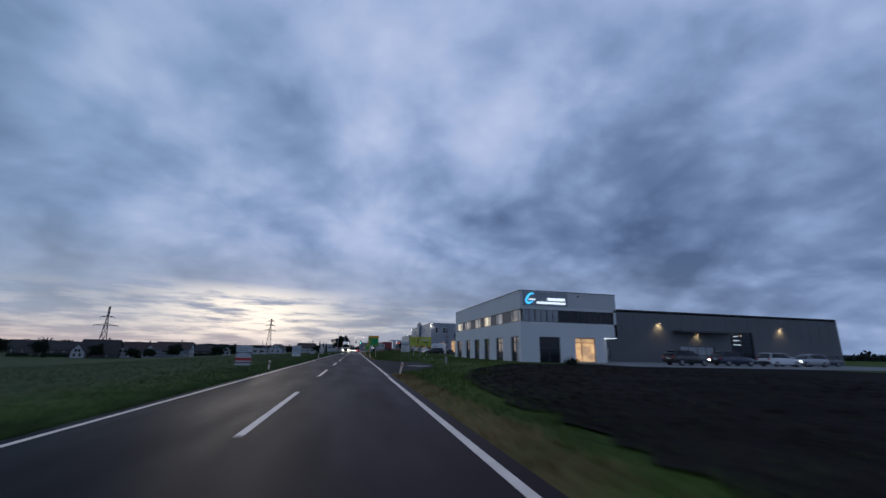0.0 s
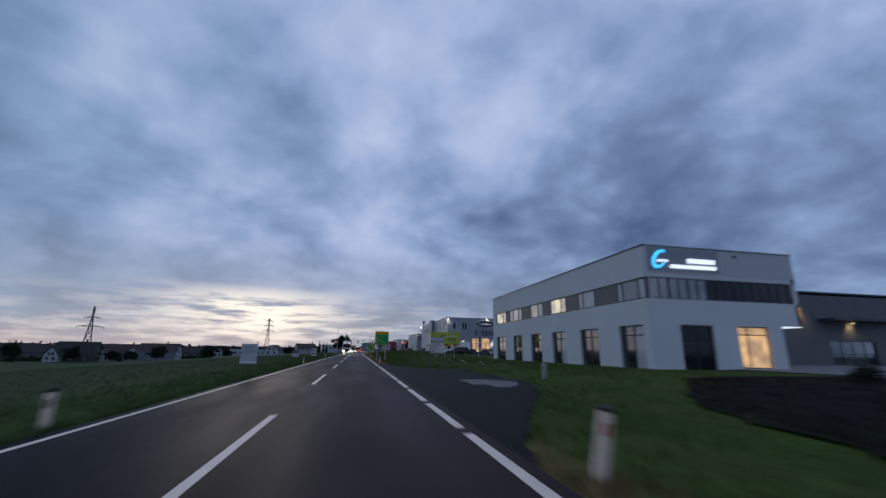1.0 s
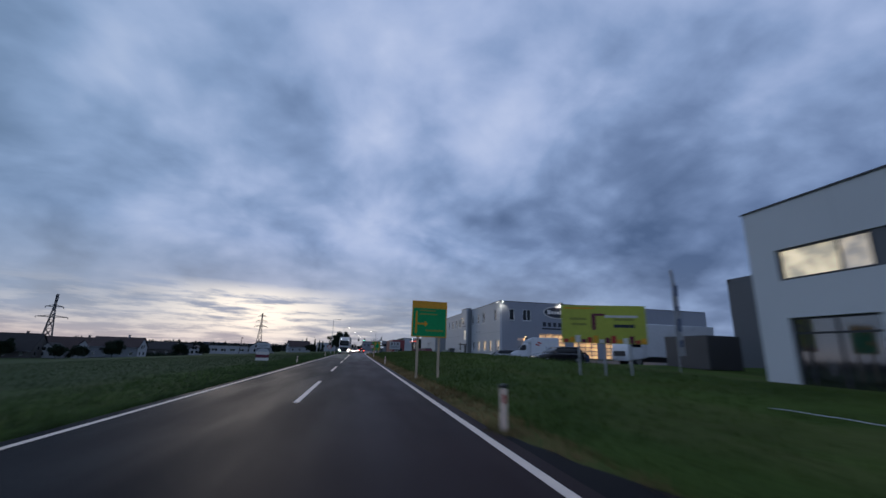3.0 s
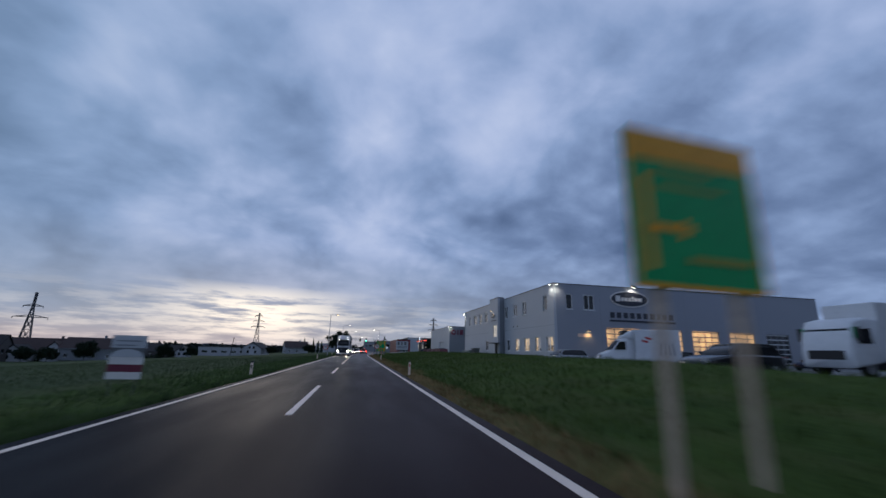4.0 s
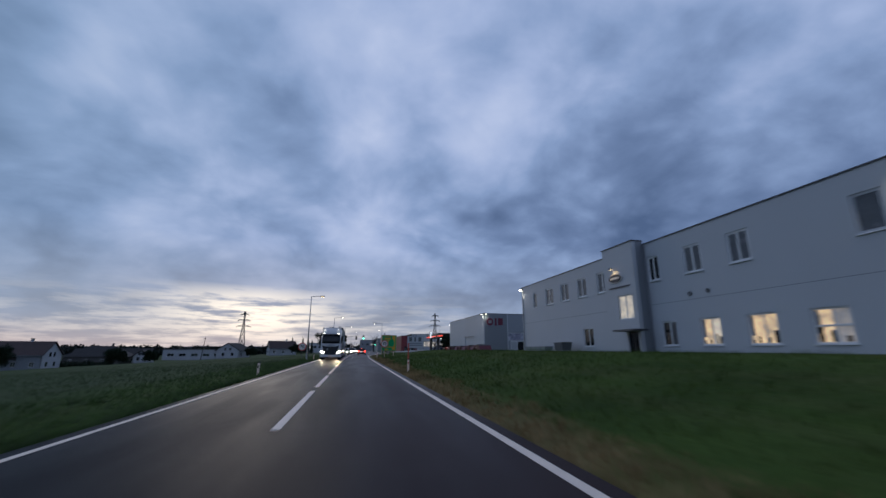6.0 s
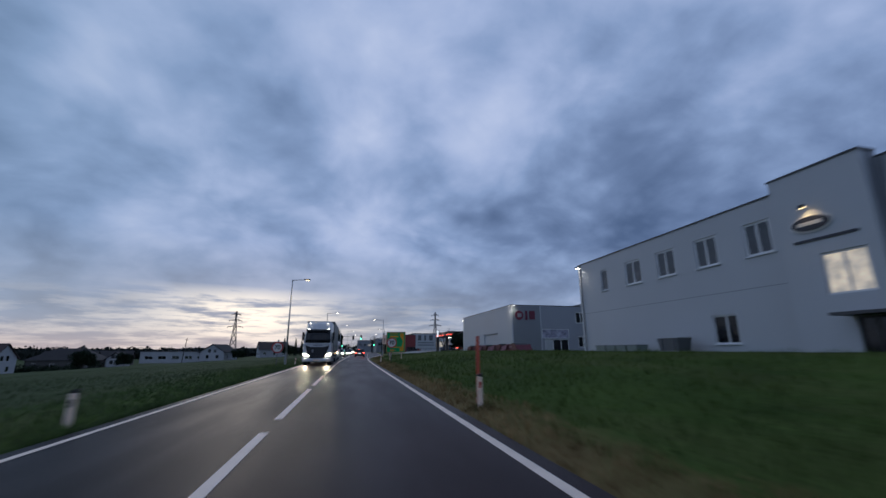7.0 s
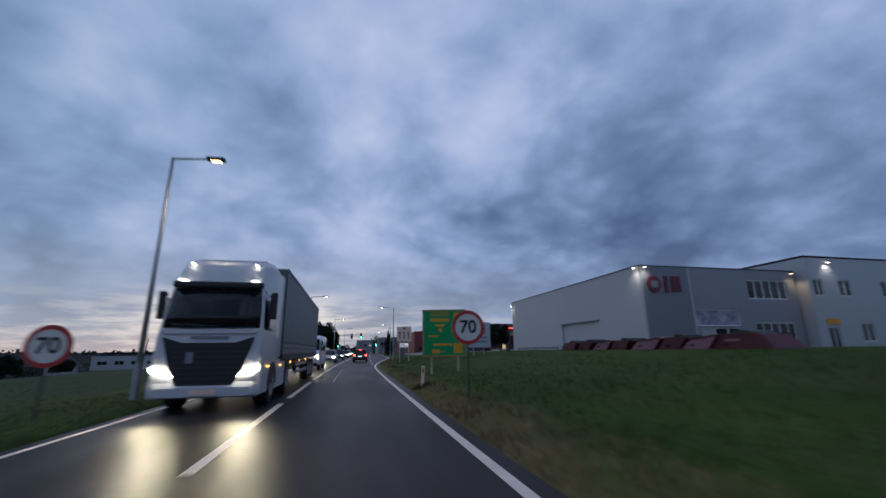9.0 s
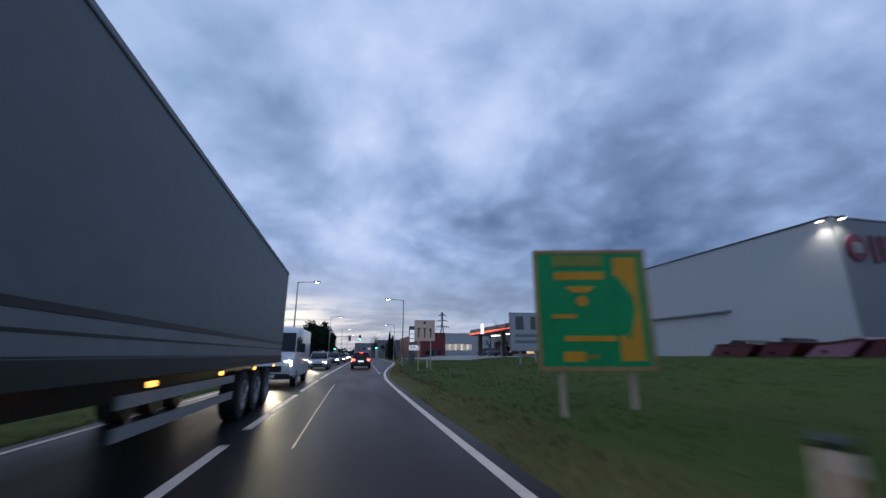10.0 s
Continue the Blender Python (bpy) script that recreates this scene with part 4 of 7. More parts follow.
for k, (a, b) in enumerate(lower[1:5]):
    u = CY1 - a + 0.12
    while u < CY1 - b - 0.25:
        wd, hg = sill_rnd.uniform(0.10, 0.24), sill_rnd.uniform(0.15, 0.7)
        mt = M["reflector"] if k == 3 and hg < 0.3 else M["roof_tile"] if sill_rnd.random() < 0.5 else M["bark"]
        part("sill_object", boxed(u, u + wd, 0.088, 0.099, 0.83, 0.83 + hg, bevel=0.004, m=cw), mt, shop, "dark shape of goods behind the pane")
        u += wd + sill_rnd.uniform(0.05, 0.4)
    part("curtain", boxed(CY1 - a + 0.1, CY1 - a + 0.28, 0.088, 0.099, 1.2, 2.25, m=cw), M["house_grey"], shop, "drawn grey curtain edge")
for a, b, bars in ((1.85, 2.65, ()), (4.0, 5.3, (0.5,))):
    window(shop, cf, a, b, 5.3, 7.0, M["car_glass"], M["frame_white"], bars, (), 0.1, bar=0.08, sill=True)
for k, (a, b) in enumerate(doors):
    lit = k < 4
    d = part("sectional_door", boxed(a, b, 0.14, 0.18, 0.0, 3.45, m=cf), M["lit_hall" if lit else "car_glass"], shop, "lit glazed sectional door" if lit else "dark glazed sectional door")
    for j in range(7):
        part("rail", boxed(a, b, 0.10, 0.139, 0.55 * j, 0.55 * j + 0.10, m=cf), M["frame_white" if not lit else "panel_mid"], d)
    for j in range(1, 4):
        c = a + (b - a) * j / 4
        part("stile", boxed(c - 0.04, c + 0.04, 0.105, 0.138, 0.1, 3.4, m=cf), M["panel_mid"], d)
part("wall_joint", boxed(0.0, CY1 - 132.35, -0.006, -0.001, 3.55, 3.58, m=cw), M["panel_mid"], shop)
part("wall_joint", boxed(CY1 - 128.55, cl, -0.006, -0.001, 3.55, 3.58, m=cw), M["panel_mid"], shop)
part("plinth", boxed(0.0, cl, -0.02, -0.001, 0.0, 0.32, m=cw), M["panel_mid"], shop, "darker grey plinth")
for yy in (128.42, 150.95):
    part("downpipe", rod(bmesh.new(), (CX - 0.07, yy, CZ + 0.1), (CX - 0.07, yy, CZ + CH - 0.1), 0.045, 0.045, 10), M["panel_mid"], shop, "grey rainwater pipe")
for u in (6.0, 16.9, 27.2):
    part("panel_joint", boxed(u, u + 0.025, -0.006, -0.001, 0.0, CH, m=cf), M["panel_mid"], shop)
# entrance bay
bay0, bay1 = 128.6, 132.3
bw = basis((CX - 0.95, bay1, CZ), (0, -1, 0))
bl = bay1 - bay0
facade("bay_wall", shop, M["panel"], bw, bl, CH + 0.28, [(1.53, 3.23, 2.66, 4.46), (2.3, 3.45, 0.0, 1.72)], start=0.0)
# this side of the bay is darkened in colour to carry its shade
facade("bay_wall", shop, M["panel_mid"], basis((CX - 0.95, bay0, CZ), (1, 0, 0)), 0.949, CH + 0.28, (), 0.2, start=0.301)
facade("bay_wall", shop, M["panel"], basis((CX - 0.001, bay1, CZ), (-1, 0, 0)), 0.648, CH + 0.28, (), 0.2)
part("bay_roof", boxed(CX - 1.0, CX - 0.05, bay0 - 0.05, bay1 + 0.05, CZ + CH + 0.28, CZ + CH + 0.36), M["trim"], shop)
window(shop, bw, 1.53, 3.23, 2.66, 4.46, M["lit_pale"], M["frame_white"], (0.5,), (), 0.1, bar=0.09)
window(shop, bw, 2.3, 3.45, 0.0, 1.72, M["car_glass"], M["frame_dark"], (0.5,), (), 0.15, "entrance_door", 0.08)
part("porch_canopy", boxed(2.1, 4.5, -1.1, -0.001, 1.74, 1.86, m=bw), M["trim"], shop)


def oval_on(m, u, v, ru, rv, d, mat, name, label=""):
    pts = [(u + ru * math.cos(2 * math.pi * k / 40), v + rv * math.sin(2 * math.pi * k / 40)) for k in range(40)]
    bm = prism(pts, 1, d - 0.05, d)
    bmesh.ops.transform(bm, matrix=m, verts=bm.verts)
    return part(name, bm, mat, shop, label)


oval_on(bw, 1.5, 5.85, 0.85, 0.40, -0.005, M["sign_white"], "oval_plate", "white-rimmed oval plate")
oval_on(bw, 1.5, 5.85, 0.76, 0.31, -0.06, M["letter_dark"], "oval_field")
part("letter_bar", boxed(1.0, 2.0, -0.125, -0.111, 5.77, 5.93, m=bw), M["sign_white"], shop)
part("letter_bar", boxed(0.65, 3.1, -0.05, -0.001, 5.06, 5.17, m=bw), M["letter_dark"], shop)
flood(shop, (CX - 1.3, bay1 - 1.5, CZ + 6.55), (0.5, 0, -1), True, 14, 0.1)
for z in (0.0, 0.5):
    part("wall_vent", disc(bmesh.new(), (CX - 0.03, 123.45 + z * 2.8, CZ + 3.95), (1, 0, 0), 0.13, 0.06, 16), M["trim"], shop)


oval_on(cf, 9.75, 6.75, 2.45, 0.95, -0.02, M["sign_white"], "oval_sign", "white-rimmed oval sign plate")
oval_on(cf, 9.75, 6.75, 2.28, 0.80, -0.075, M["letter_dark"], "oval_field", "dark blue oval field")
for a, b, zl, zh in ((7.95, 8.5, 6.45, 7.1), (8.6, 9.0, 6.5, 6.9), (9.1, 9.45, 6.5, 6.9), (9.55, 9.9, 6.5, 6.9), (10.0, 10.2, 6.5, 7.05), (10.3, 10.7, 6.5, 6.9), (10.8, 11.3, 6.5, 6.9)):
    part("letter_bar", boxed(a, b, -0.17, -0.13, zl, zh, m=cf), M["sign_white"], shop)
for k in range(10):
    part("letter_block", boxed(7.2 + 0.84 * k, 7.72 + 0.84 * k, -0.05, -0.001, 4.58, 5.2, m=cf), M["letter_dark"], shop)
part("underline_bar", boxed(7.1, 15.5, -0.05, -0.001, 4.15, 4.36, m=cf), M["letter_dark"], shop)
flood(shop, (CX - 0.25, CY0 + 0.35, CZ + CH - 0.12), (-0.15, 0.1, -1), False, 90)
flood(shop, (CX + 0.3, CY0 - 0.3, CZ + CH - 0.12), (0.1, -0.1, -1), False, 90)
flood(shop, (CX - 0.25, CY1 - 0.3, CZ + CH - 0.3), (-0.15, -0.25, -1), False, 80, 0.2)
flood(shop, (CX + 9.7, CY0 - 0.45, CZ + CH + 0.05), (0, 0.5, -1), False, 60, 0.26)
flood(shop, (CX + 3.9, CY0 - 0.3, CZ + 2.98), (0, 0.2, -1), True, 30, 0.1)
# the lamp's yellowish glow on the wall is put into this board's beige
part("notice_board", boxed(3.1, 4.7, -0.04, -0.001, 2.35, 2.72, m=cf), M["sign_beige"], shop)
for yy, zz in ((126.6, 0.55), (119.0, 0.3)):
    part("roof_pipe", rod(bmesh.new(), (CX + 1.5, yy, CZ + CH - 0.4), (CX + 1.5, yy, CZ + CH + zz), 0.07), M["trim"], shop)

# ---- the hall with red lettering ----
GX, GY0, GY1, GZ, GH = 23.2, 171.5, 197.2, 0.7, 6.75
gip = thing("industrial_hall", "pale grey industrial hall with a dark front and red sign blocks", "building")
gw = basis((GX, GY1, GZ), (0, -1, 0))
gfr = basis((GX, GY0, GZ), (1, 0, 0))
facade("wall", gip, M["panel"], gw, GY1 - GY0, GH, [(13.2, 19.7, 0.0, 3.0)])
part("dark_panel", boxed(0.17, 4.3, -0.03, -0.001, 0.0, GH - 0.02, m=gfr), M["panel_mid"], gip, "darker grey corner panel")
part("edge_strip", boxed(4.302, 4.46, -0.035, -0.001, 0.0, GH - 0.02, m=gfr), M["panel"], gip, "pale upright edge strip")
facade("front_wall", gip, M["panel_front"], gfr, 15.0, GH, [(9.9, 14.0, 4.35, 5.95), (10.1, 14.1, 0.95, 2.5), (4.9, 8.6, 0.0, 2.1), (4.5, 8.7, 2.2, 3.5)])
facade("wall", gip, M["panel"], basis((GX + 15, GY1, GZ), (-1, 0, 0)), 15, GH)
facade("wall", gip, M["panel"], basis((GX + 15, GY0, GZ), (0, 1, 0)), GY1 - GY0, GH)
part("roof", boxed(GX + 0.3, GX + 14.7, GY0 + 0.3, GY1 - 0.3, GZ + GH - 0.4, GZ + GH - 0.2), M["roof_felt"], gip)
part("parapet_cap", boxed(GX - 0.05, GX + 0.35, GY0 - 0.05, GY1 + 0.05, GZ + GH, GZ + GH + 0.08), M["trim"], gip)
part("parapet_cap", boxed(GX + 0.35, GX + 15.05, GY0 - 0.05, GY0 + 0.35, GZ + GH, GZ + GH + 0.08), M["trim"], gip)
part("corner_trim", boxed(GX - 0.04, GX + 0.16, GY0 - 0.04, GY0 - 0.001, GZ, GZ + GH), M["panel"], gip)
part("rolling_door", boxed(13.2, 19.7, 0.15, 0.2, 0.0, 3.0, m=gw), M["panel"], gip, "closed grey rolling door")
part("base_rail", rod(bmesh.new(), gw @ Vector((2.0, -0.25, 0.75)), gw @ Vector((12.6, -0.25, 0.75)), 0.05), M["panel_dark"], gip, "low dark rail along the wall")
for u in (2.2, 7.2, 12.4):
    part("rail_post", rod(bmesh.new(), gw @ Vector((u, -0.25, -0.1)), gw @ Vector((u, -0.25, 0.72)), 0.05), M["panel_dark"], gip)
part("door_lintel", boxed(13.0, 19.9, -0.10, -0.001, 3.0, 3.1, m=gw), M["panel_mid"], gip)
for a, b, c, d in ((9.9, 14.0, 4.35, 5.95), (10.1, 14.1, 0.95, 2.5)):
    window(gip, gfr, a, b, c, d, M["car_glass"], M["frame_white"], (0.2, 0.4, 0.6, 0.8), (), 0.1, bar=0.1)
window(gip, gfr, 4.9, 8.6, 0.0, 2.1, [M["blind"], M["car_glass"], M["car_glass"]], M["frame_white"], (0.34, 0.67), (), 0.12, "entrance_door", 0.1)
window(gip, gfr, 4.5, 8.7, 2.2, 3.5, M["poster"], M["frame_white"], (), (), 0.08, "poster_window", 0.08)
part("letter_block", prism([(0.5 + 0.62 * (1 + math.cos(a)), 5.35 + 0.65 * math.sin(a)) for a in [2 * math.pi * k / 24 for k in range(24)]], 1, -0.11, -0.031), M["letter_red"], gip).matrix_basis = gfr
part("letter_core", boxed(0.85, 1.45, -0.13, -0.111, 5.1, 5.6, m=gfr), M["panel_mid"], gip)
part("letter_block", boxed(2.05, 2.35, -0.11, -0.031, 4.7, 6.0, m=gfr), M["letter_red"], gip)
part("letter_block", boxed(2.65, 3.5, -0.11, -0.031, 4.8, 6.0, m=gfr), M["letter_red"], gip)
flood(gip, (GX - 0.25, GY0 + 0.25, GZ + GH - 0.12), (-0.15, 0.1, -1), False, 70)
flood(gip, (GX + 0.3, GY0 - 0.3, GZ + GH - 0.12), (0.1, -0.1, -1), False, 60)
flood(gip, (GX + 14.4, GY0 - 0.3, GZ + GH - 0.25), (0, -0.2, -1), True, 60)
flood(gip, (GX - 0.25, GY1 - 0.4, GZ + GH - 0.5), (-0.15, 0.1, -1), False, 30)
annex = thing("annex_building", "pale rendered annex with white-framed windows beside the hall", "building")
ax = basis((38.4, 170.6, 0.7), (1, 0, 0))
awin = [(0.5, 1.5, 4.6, 6.0), (3.2, 4.6, 4.6, 6.0), (4.6, 6.0, 0.9, 2.4), (1.0, 2.2, 0.0, 2.1), (8.0, 9.4, 4.6, 6.0), (8.0, 9.4, 0.9, 2.4)]
facade("wall", annex, M["panel"], ax, 13, 7.9, awin)
facade("wall", annex, M["panel"], basis((38.4, 190, 0.7), (0, -1, 0)), 19.4, 7.9)
facade("wall", annex, M["panel"], basis((51.4, 170.6, 0.7), (0, 1, 0)), 19.4, 7.9)
part("roof", boxed(38.4, 51.4, 170.6, 190, 8.5, 8.68), M["trim"], annex)
for k, o in enumerate(awin):
    window(annex, ax, *o, M["car_glass"], M["frame_white"], (0.5,), (), 0.1, "entrance_door" if k == 3 else "window", 0.09)
part("notice_board", boxed(0.9, 2.4, -0.05, -0.001, 2.3, 2.75, m=ax), M["sign_yellow"], annex)
flood(annex, (40.6, 170.3, 8.1), (0, 0.3, -1), False, 40)


# ---- signs and posts ----
def gz(x, y):
    return float(height(x, y))


def board(name, label, x0, y0, x1, y1, z0, z1, mat, posts=2, bars=(), frame_mat=None, thick=0.05, post_r=0.045, category="sign", post_mat=None, shapes=(), edge=0.05):
    """A flat sign on round posts. bars: (u0, u1, v0, v1 as shares, material); shapes: outlines in shares, and material."""
    d = Vector((x1 - x0, y1 - y0, 0))
    w = d.length
    base = gz((x0 + x1) / 2, (y0 + y1) / 2)
    ang = math.degrees(math.atan2(d.y, d.x))
    th = thing(name, label, category, m=pose((x0 + x1) / 2, (y0 + y1) / 2, base, 0, 0, ang))
    a, b = z0 - base, z1 - base
    p = part("panel", boxed(-w / 2, w / 2, -thick / 2, thick / 2, a, b, bevel=0.012), mat, th)
    if frame_mat:
        bm = bmesh.new()
        e = edge
        for q in ((-w / 2, w / 2, b - e, b), (-w / 2, w / 2, a, a + e), (-w / 2, -w / 2 + e, a + e, b - e), (w / 2 - e, w / 2, a + e, b - e)):
            box(bm, q[0], q[1], -thick / 2 - 0.008, -thick / 2 - 0.001, q[2], q[3])
        part("border", bm, frame_mat, th)
    for k, (u0, u1, v0, v1, bmat) in enumerate(bars):
        off = 0.004 + 0.0015 * (k % 3)
        part("printed_bar", boxed(-w / 2 + w * u0, -w / 2 + w * u1, -thick / 2 - off - 0.006, -thick / 2 - off + 0.002, a + (b - a) * v0, a + (b - a) * v1), bmat, th)
    for k, (pts, smat) in enumerate(shapes):
        off = thick / 2 + 0.0085 + 0.004 * k
        part("printed_symbol", prism([(-w / 2 + w * u, a + (b - a) * v) for u, v in pts], 1, -off - 0.003, -off), smat, th)
    for k in range(posts):
        px = -w / 2 + w * (0.5 if posts == 1 else (0.2 + 0.6 * k / (posts - 1)))
        part("post", rod(bmesh.new(), (px, thick / 2 + post_r, -0.4), (px, thick / 2 + post_r, b - 0.1), post_r), post_mat or M["galv"], th)
    return th


Y, G_, W_, K_, R_ = M["sign_yellow"], M["sign_green"], M["sign_white"], M["black"], M["sign_red"]
board("direction_sign", "green and amber road direction sign on two posts", 3.95, 75.58, 5.77, 75.75, 2.00, 3.80, G_, 2,
      ((0.03, 0.97, 0.80, 0.975, Y), (0.10, 0.15, 0.10, 0.70, Y), (0.15, 0.42, 0.34, 0.39, Y), (0.36, 0.40, 0.30, 0.43, Y), (0.40, 0.44, 0.335, 0.395, Y), (0.22, 0.66, 0.72, 0.75, M["olive_print"]), (0.22, 0.72, 0.62, 0.65, M["olive_print"]), (0.40, 0.90, 0.16, 0.21, M["olive_print"])), M["sign_yellow"], post_r=0.06, post_mat=M["timber"])
board("direction_sign", "green and amber lane direction sign with framed edge", 5.32, 165.5, 7.44, 164.95, 1.03, 3.34, G_, 2,
      ((0.17, 0.62, 0.855, 0.95, M["olive_print"]), (0.18, 0.62, 0.74, 0.81, Y), (0.14, 0.35, 0.415, 0.45, Y), (0.24, 0.68, 0.23, 0.275, Y), (0.22, 0.40, 0.07, 0.15, Y), (0.41, 0.52, 0.09, 0.13, M["olive_print"]),
       (0.71, 0.91, 0.075, 0.93, Y)), M["sign_edge"], post_r=0.06, post_mat=M["timber"], edge=0.075,
      shapes=((((0.27, 0.675), (0.34, 0.63), (0.47, 0.63), (0.53, 0.675), (0.50, 0.685), (0.30, 0.685)), Y), ([(0.41 + 0.05 * math.cos(t), 0.56 + 0.045 * math.sin(t)) for t in [2 * math.pi * k / 16 for k in range(16)]], Y),
              (((0.705, 0.78), (0.745, 0.76), (0.86, 0.60), (0.87, 0.48), (0.80, 0.24), (0.76, 0.29), (0.705, 0.27)), G_)))
board("lane_sign", "beige lane arrow sign with three dark arrows on two posts", 6.53, 188.2, 8.0, 187.9, 2.26, 3.77, M["sign_beige"], 2,
      ((0.18, 0.24, 0.15, 0.6, K_), (0.13, 0.29, 0.56, 0.62, K_), (0.47, 0.53, 0.15, 0.6, K_), (0.43, 0.57, 0.56, 0.62, K_), (0.77, 0.83, 0.15, 0.5, K_), (0.72, 0.82, 0.5, 0.6, K_), (0.44, 0.56, 0.82, 0.93, M["letter_dark"])), post_mat=M["timber"])
board("banner", "yellow-green advertising banner with a red angle mark", 11.2, 73.9, 14.95, 72.6, 1.95, 3.78, M["sign_lime"], 3,
      ((0.36, 0.41, 0.35, 0.78, M["letter_red"]), (0.41, 0.52, 0.72, 0.78, M["letter_red"]), (0.10, 0.30, 0.6, 0.66, M["olive_print"]), (0.12, 0.30, 0.46, 0.52, M["olive_print"]),
       (0.62, 0.86, 0.6, 0.66, M["olive_print"]), (0.62, 0.86, 0.42, 0.5, M["letter_dark"]), (0.04, 0.4, 0.9, 0.94, M["sign_yellow"]))
      + tuple((0.02 + 0.07 * k, 0.075 + 0.07 * k, 0.01, 0.10 + 0.05 * (k % 3), (M["sign_red"], M["sign_yellow"], M["sign_white"], M["letter_red"])[k % 4]) for k in range(14)) + ((0.52, 0.9, 0.68, 0.74, M["sign_white"]),), None, 0.06, 0.05)
board("billboard", "white billboard with grey lettering bars on posts", 11.1, 181.1, 14.3, 181.0, 1.5, 3.75, M["panel"], 3,
      ((0.12, 0.28, 0.55, 0.9, M["panel_dark"]), (0.42, 0.52, 0.55, 0.9, M["panel_dark"]), (0.66, 0.84, 0.55, 0.9, M["panel_dark"]), (0.1, 0.9, 0.36, 0.44, M["panel_mid"]), (0.1, 0.9, 0.2, 0.28, M["panel_mid"])), M["panel_mid"])


def roadside_board(x0, x1, y, z0, z1, label, rows, dome=None):
    """A small board on two thin stakes. rows: lower and upper edge and material of each printed field."""
    w, base = (x1 - x0) / 2, gz((x0 + x1) / 2, y)
    th = thing("advertising_board", label, "sign", "advertising boards", pose((x0 + x1) / 2, y, base))
    for s in (-1, 1):
        part("stake", rod(bmesh.new(), (s * w * 0.7, 0.03, -0.3), (s * w * 0.7, 0.03, z1 - 0.06 - base), 0.014, 0.014, 8), M["trim"], th, "thin dark stake")
    for a, b, mat in rows:
        part("panel", boxed(-w, w, -0.012, 0.009, a - base, b - base, bevel=0.006), mat, th)
    if dome:
        spring, rise, arch_mat = dome
        part("arched_panel", prism([(0.97 * w * math.cos(t), spring - base + rise * math.sin(t)) for t in [math.pi * k / 18 for k in range(19)]], 1, -0.020, -0.0125), arch_mat, th, "panel with an arched top")
    for k in range(4):
        zz = z1 - 0.16 - 0.11 * k
        if zz > z0 + 0.2 and rows[0][2] is M["panel"] and rows[0][1] - 0.05 > zz > rows[0][0] + 0.02:
            part("printed_bar", boxed(-w * 0.75, w * (0.7 - 0.25 * (k % 2)), -0.019, -0.0125, zz - base, zz + 0.035 - base), M["panel_mid"], th)


roadside_board(-4.69, -3.88, 24.75, 0.37, 1.43, "pale roadside board with red stripes and an arched field", ((1.08, 1.43, M["panel"]), (0.90, 1.078, M["panel_dark"]), (0.77, 0.898, M["panel"]), (0.62, 0.768, M["sign_red"]), (0.54, 0.618, M["panel"]), (0.48, 0.538, M["letter_red"]), (0.37, 0.478, M["panel"])), (0.90, 0.15, M["panel"]))
roadside_board(-4.29, -3.48, 42.8, 0.58, 1.58, "pale blue-grey printed roadside board on stakes", ((0.70, 1.58, M["panel"]), (0.58, 0.698, M["sign_white"])))
roadside_board(-4.53, -3.91, 62.2, 0.60, 1.24, "low white roadside board under a rounded dark field", ((0.60, 0.72, M["panel"]), (0.722, 0.77, M["panel_mid"]), (0.772, 0.92, M["panel"]), (0.922, 1.06, M["panel_dark"])), (1.06, 0.16, M["panel_dark"]))
roadside_board(-5.05, -4.24, 84.4, 0.40, 1.51, "pale roadside board with a dark red stripe under an arched field", ((1.19, 1.51, M["panel"]), (0.96, 1.188, M["panel_dark"]), (0.77, 0.958, M["sign_white"]), (0.58, 0.768, M["letter_red"]), (0.40, 0.578, M["sign_white"])), (0.96, 0.20, M["panel"]))


def numerals(body, parent, at, size, mat):
    cu = bpy.data.curves.new("numerals", "FONT")
    cu.body, cu.size, cu.align_x, cu.align_y, cu.extrude, cu.offset = body, size, "CENTER", "CENTER", 0.004, 0.012
    ob = new("numerals", cu)
    cu.materials.append(mat)
    ob.parent = parent
    ob.matrix_basis = pose(*at, 90, 0, 0)
    return ob


def speed_sign(x, y, z, turn=0.0):
    base = gz(x, y)
    th = thing("speed_limit_sign", "round red-rimmed speed limit sign on a steel post", "sign", "speed limit signs", pose(x, y, base, 0, 0, turn))
    c = z - base
    part("rim", disc(bmesh.new(), (0, 0, c), (0, 1, 0), 0.48, 0.03, 48), M["sign_red"], th, "red rim")
    part("face", disc(bmesh.new(), (0, -0.017, c), (0, 1, 0), 0.375, 0.008, 48), M["sign_white"], th, "white face")
    numerals("70", th, (0, -0.024, c), 0.50, M["black"])
    part("back_plate", disc(bmesh.new(), (0, 0.02, c), (0, 1, 0), 0.47, 0.008, 48), M["sign_back"], th)
    part("post", rod(bmesh.new(), (0, 0.06, -0.4), (0, 0.06, c + 0.4), 0.024), M["trim"], th, "thin dark steel post")


speed_sign(5.06, 156.4, 1.98)
speed_sign(-4.9, 156.3, 1.55)


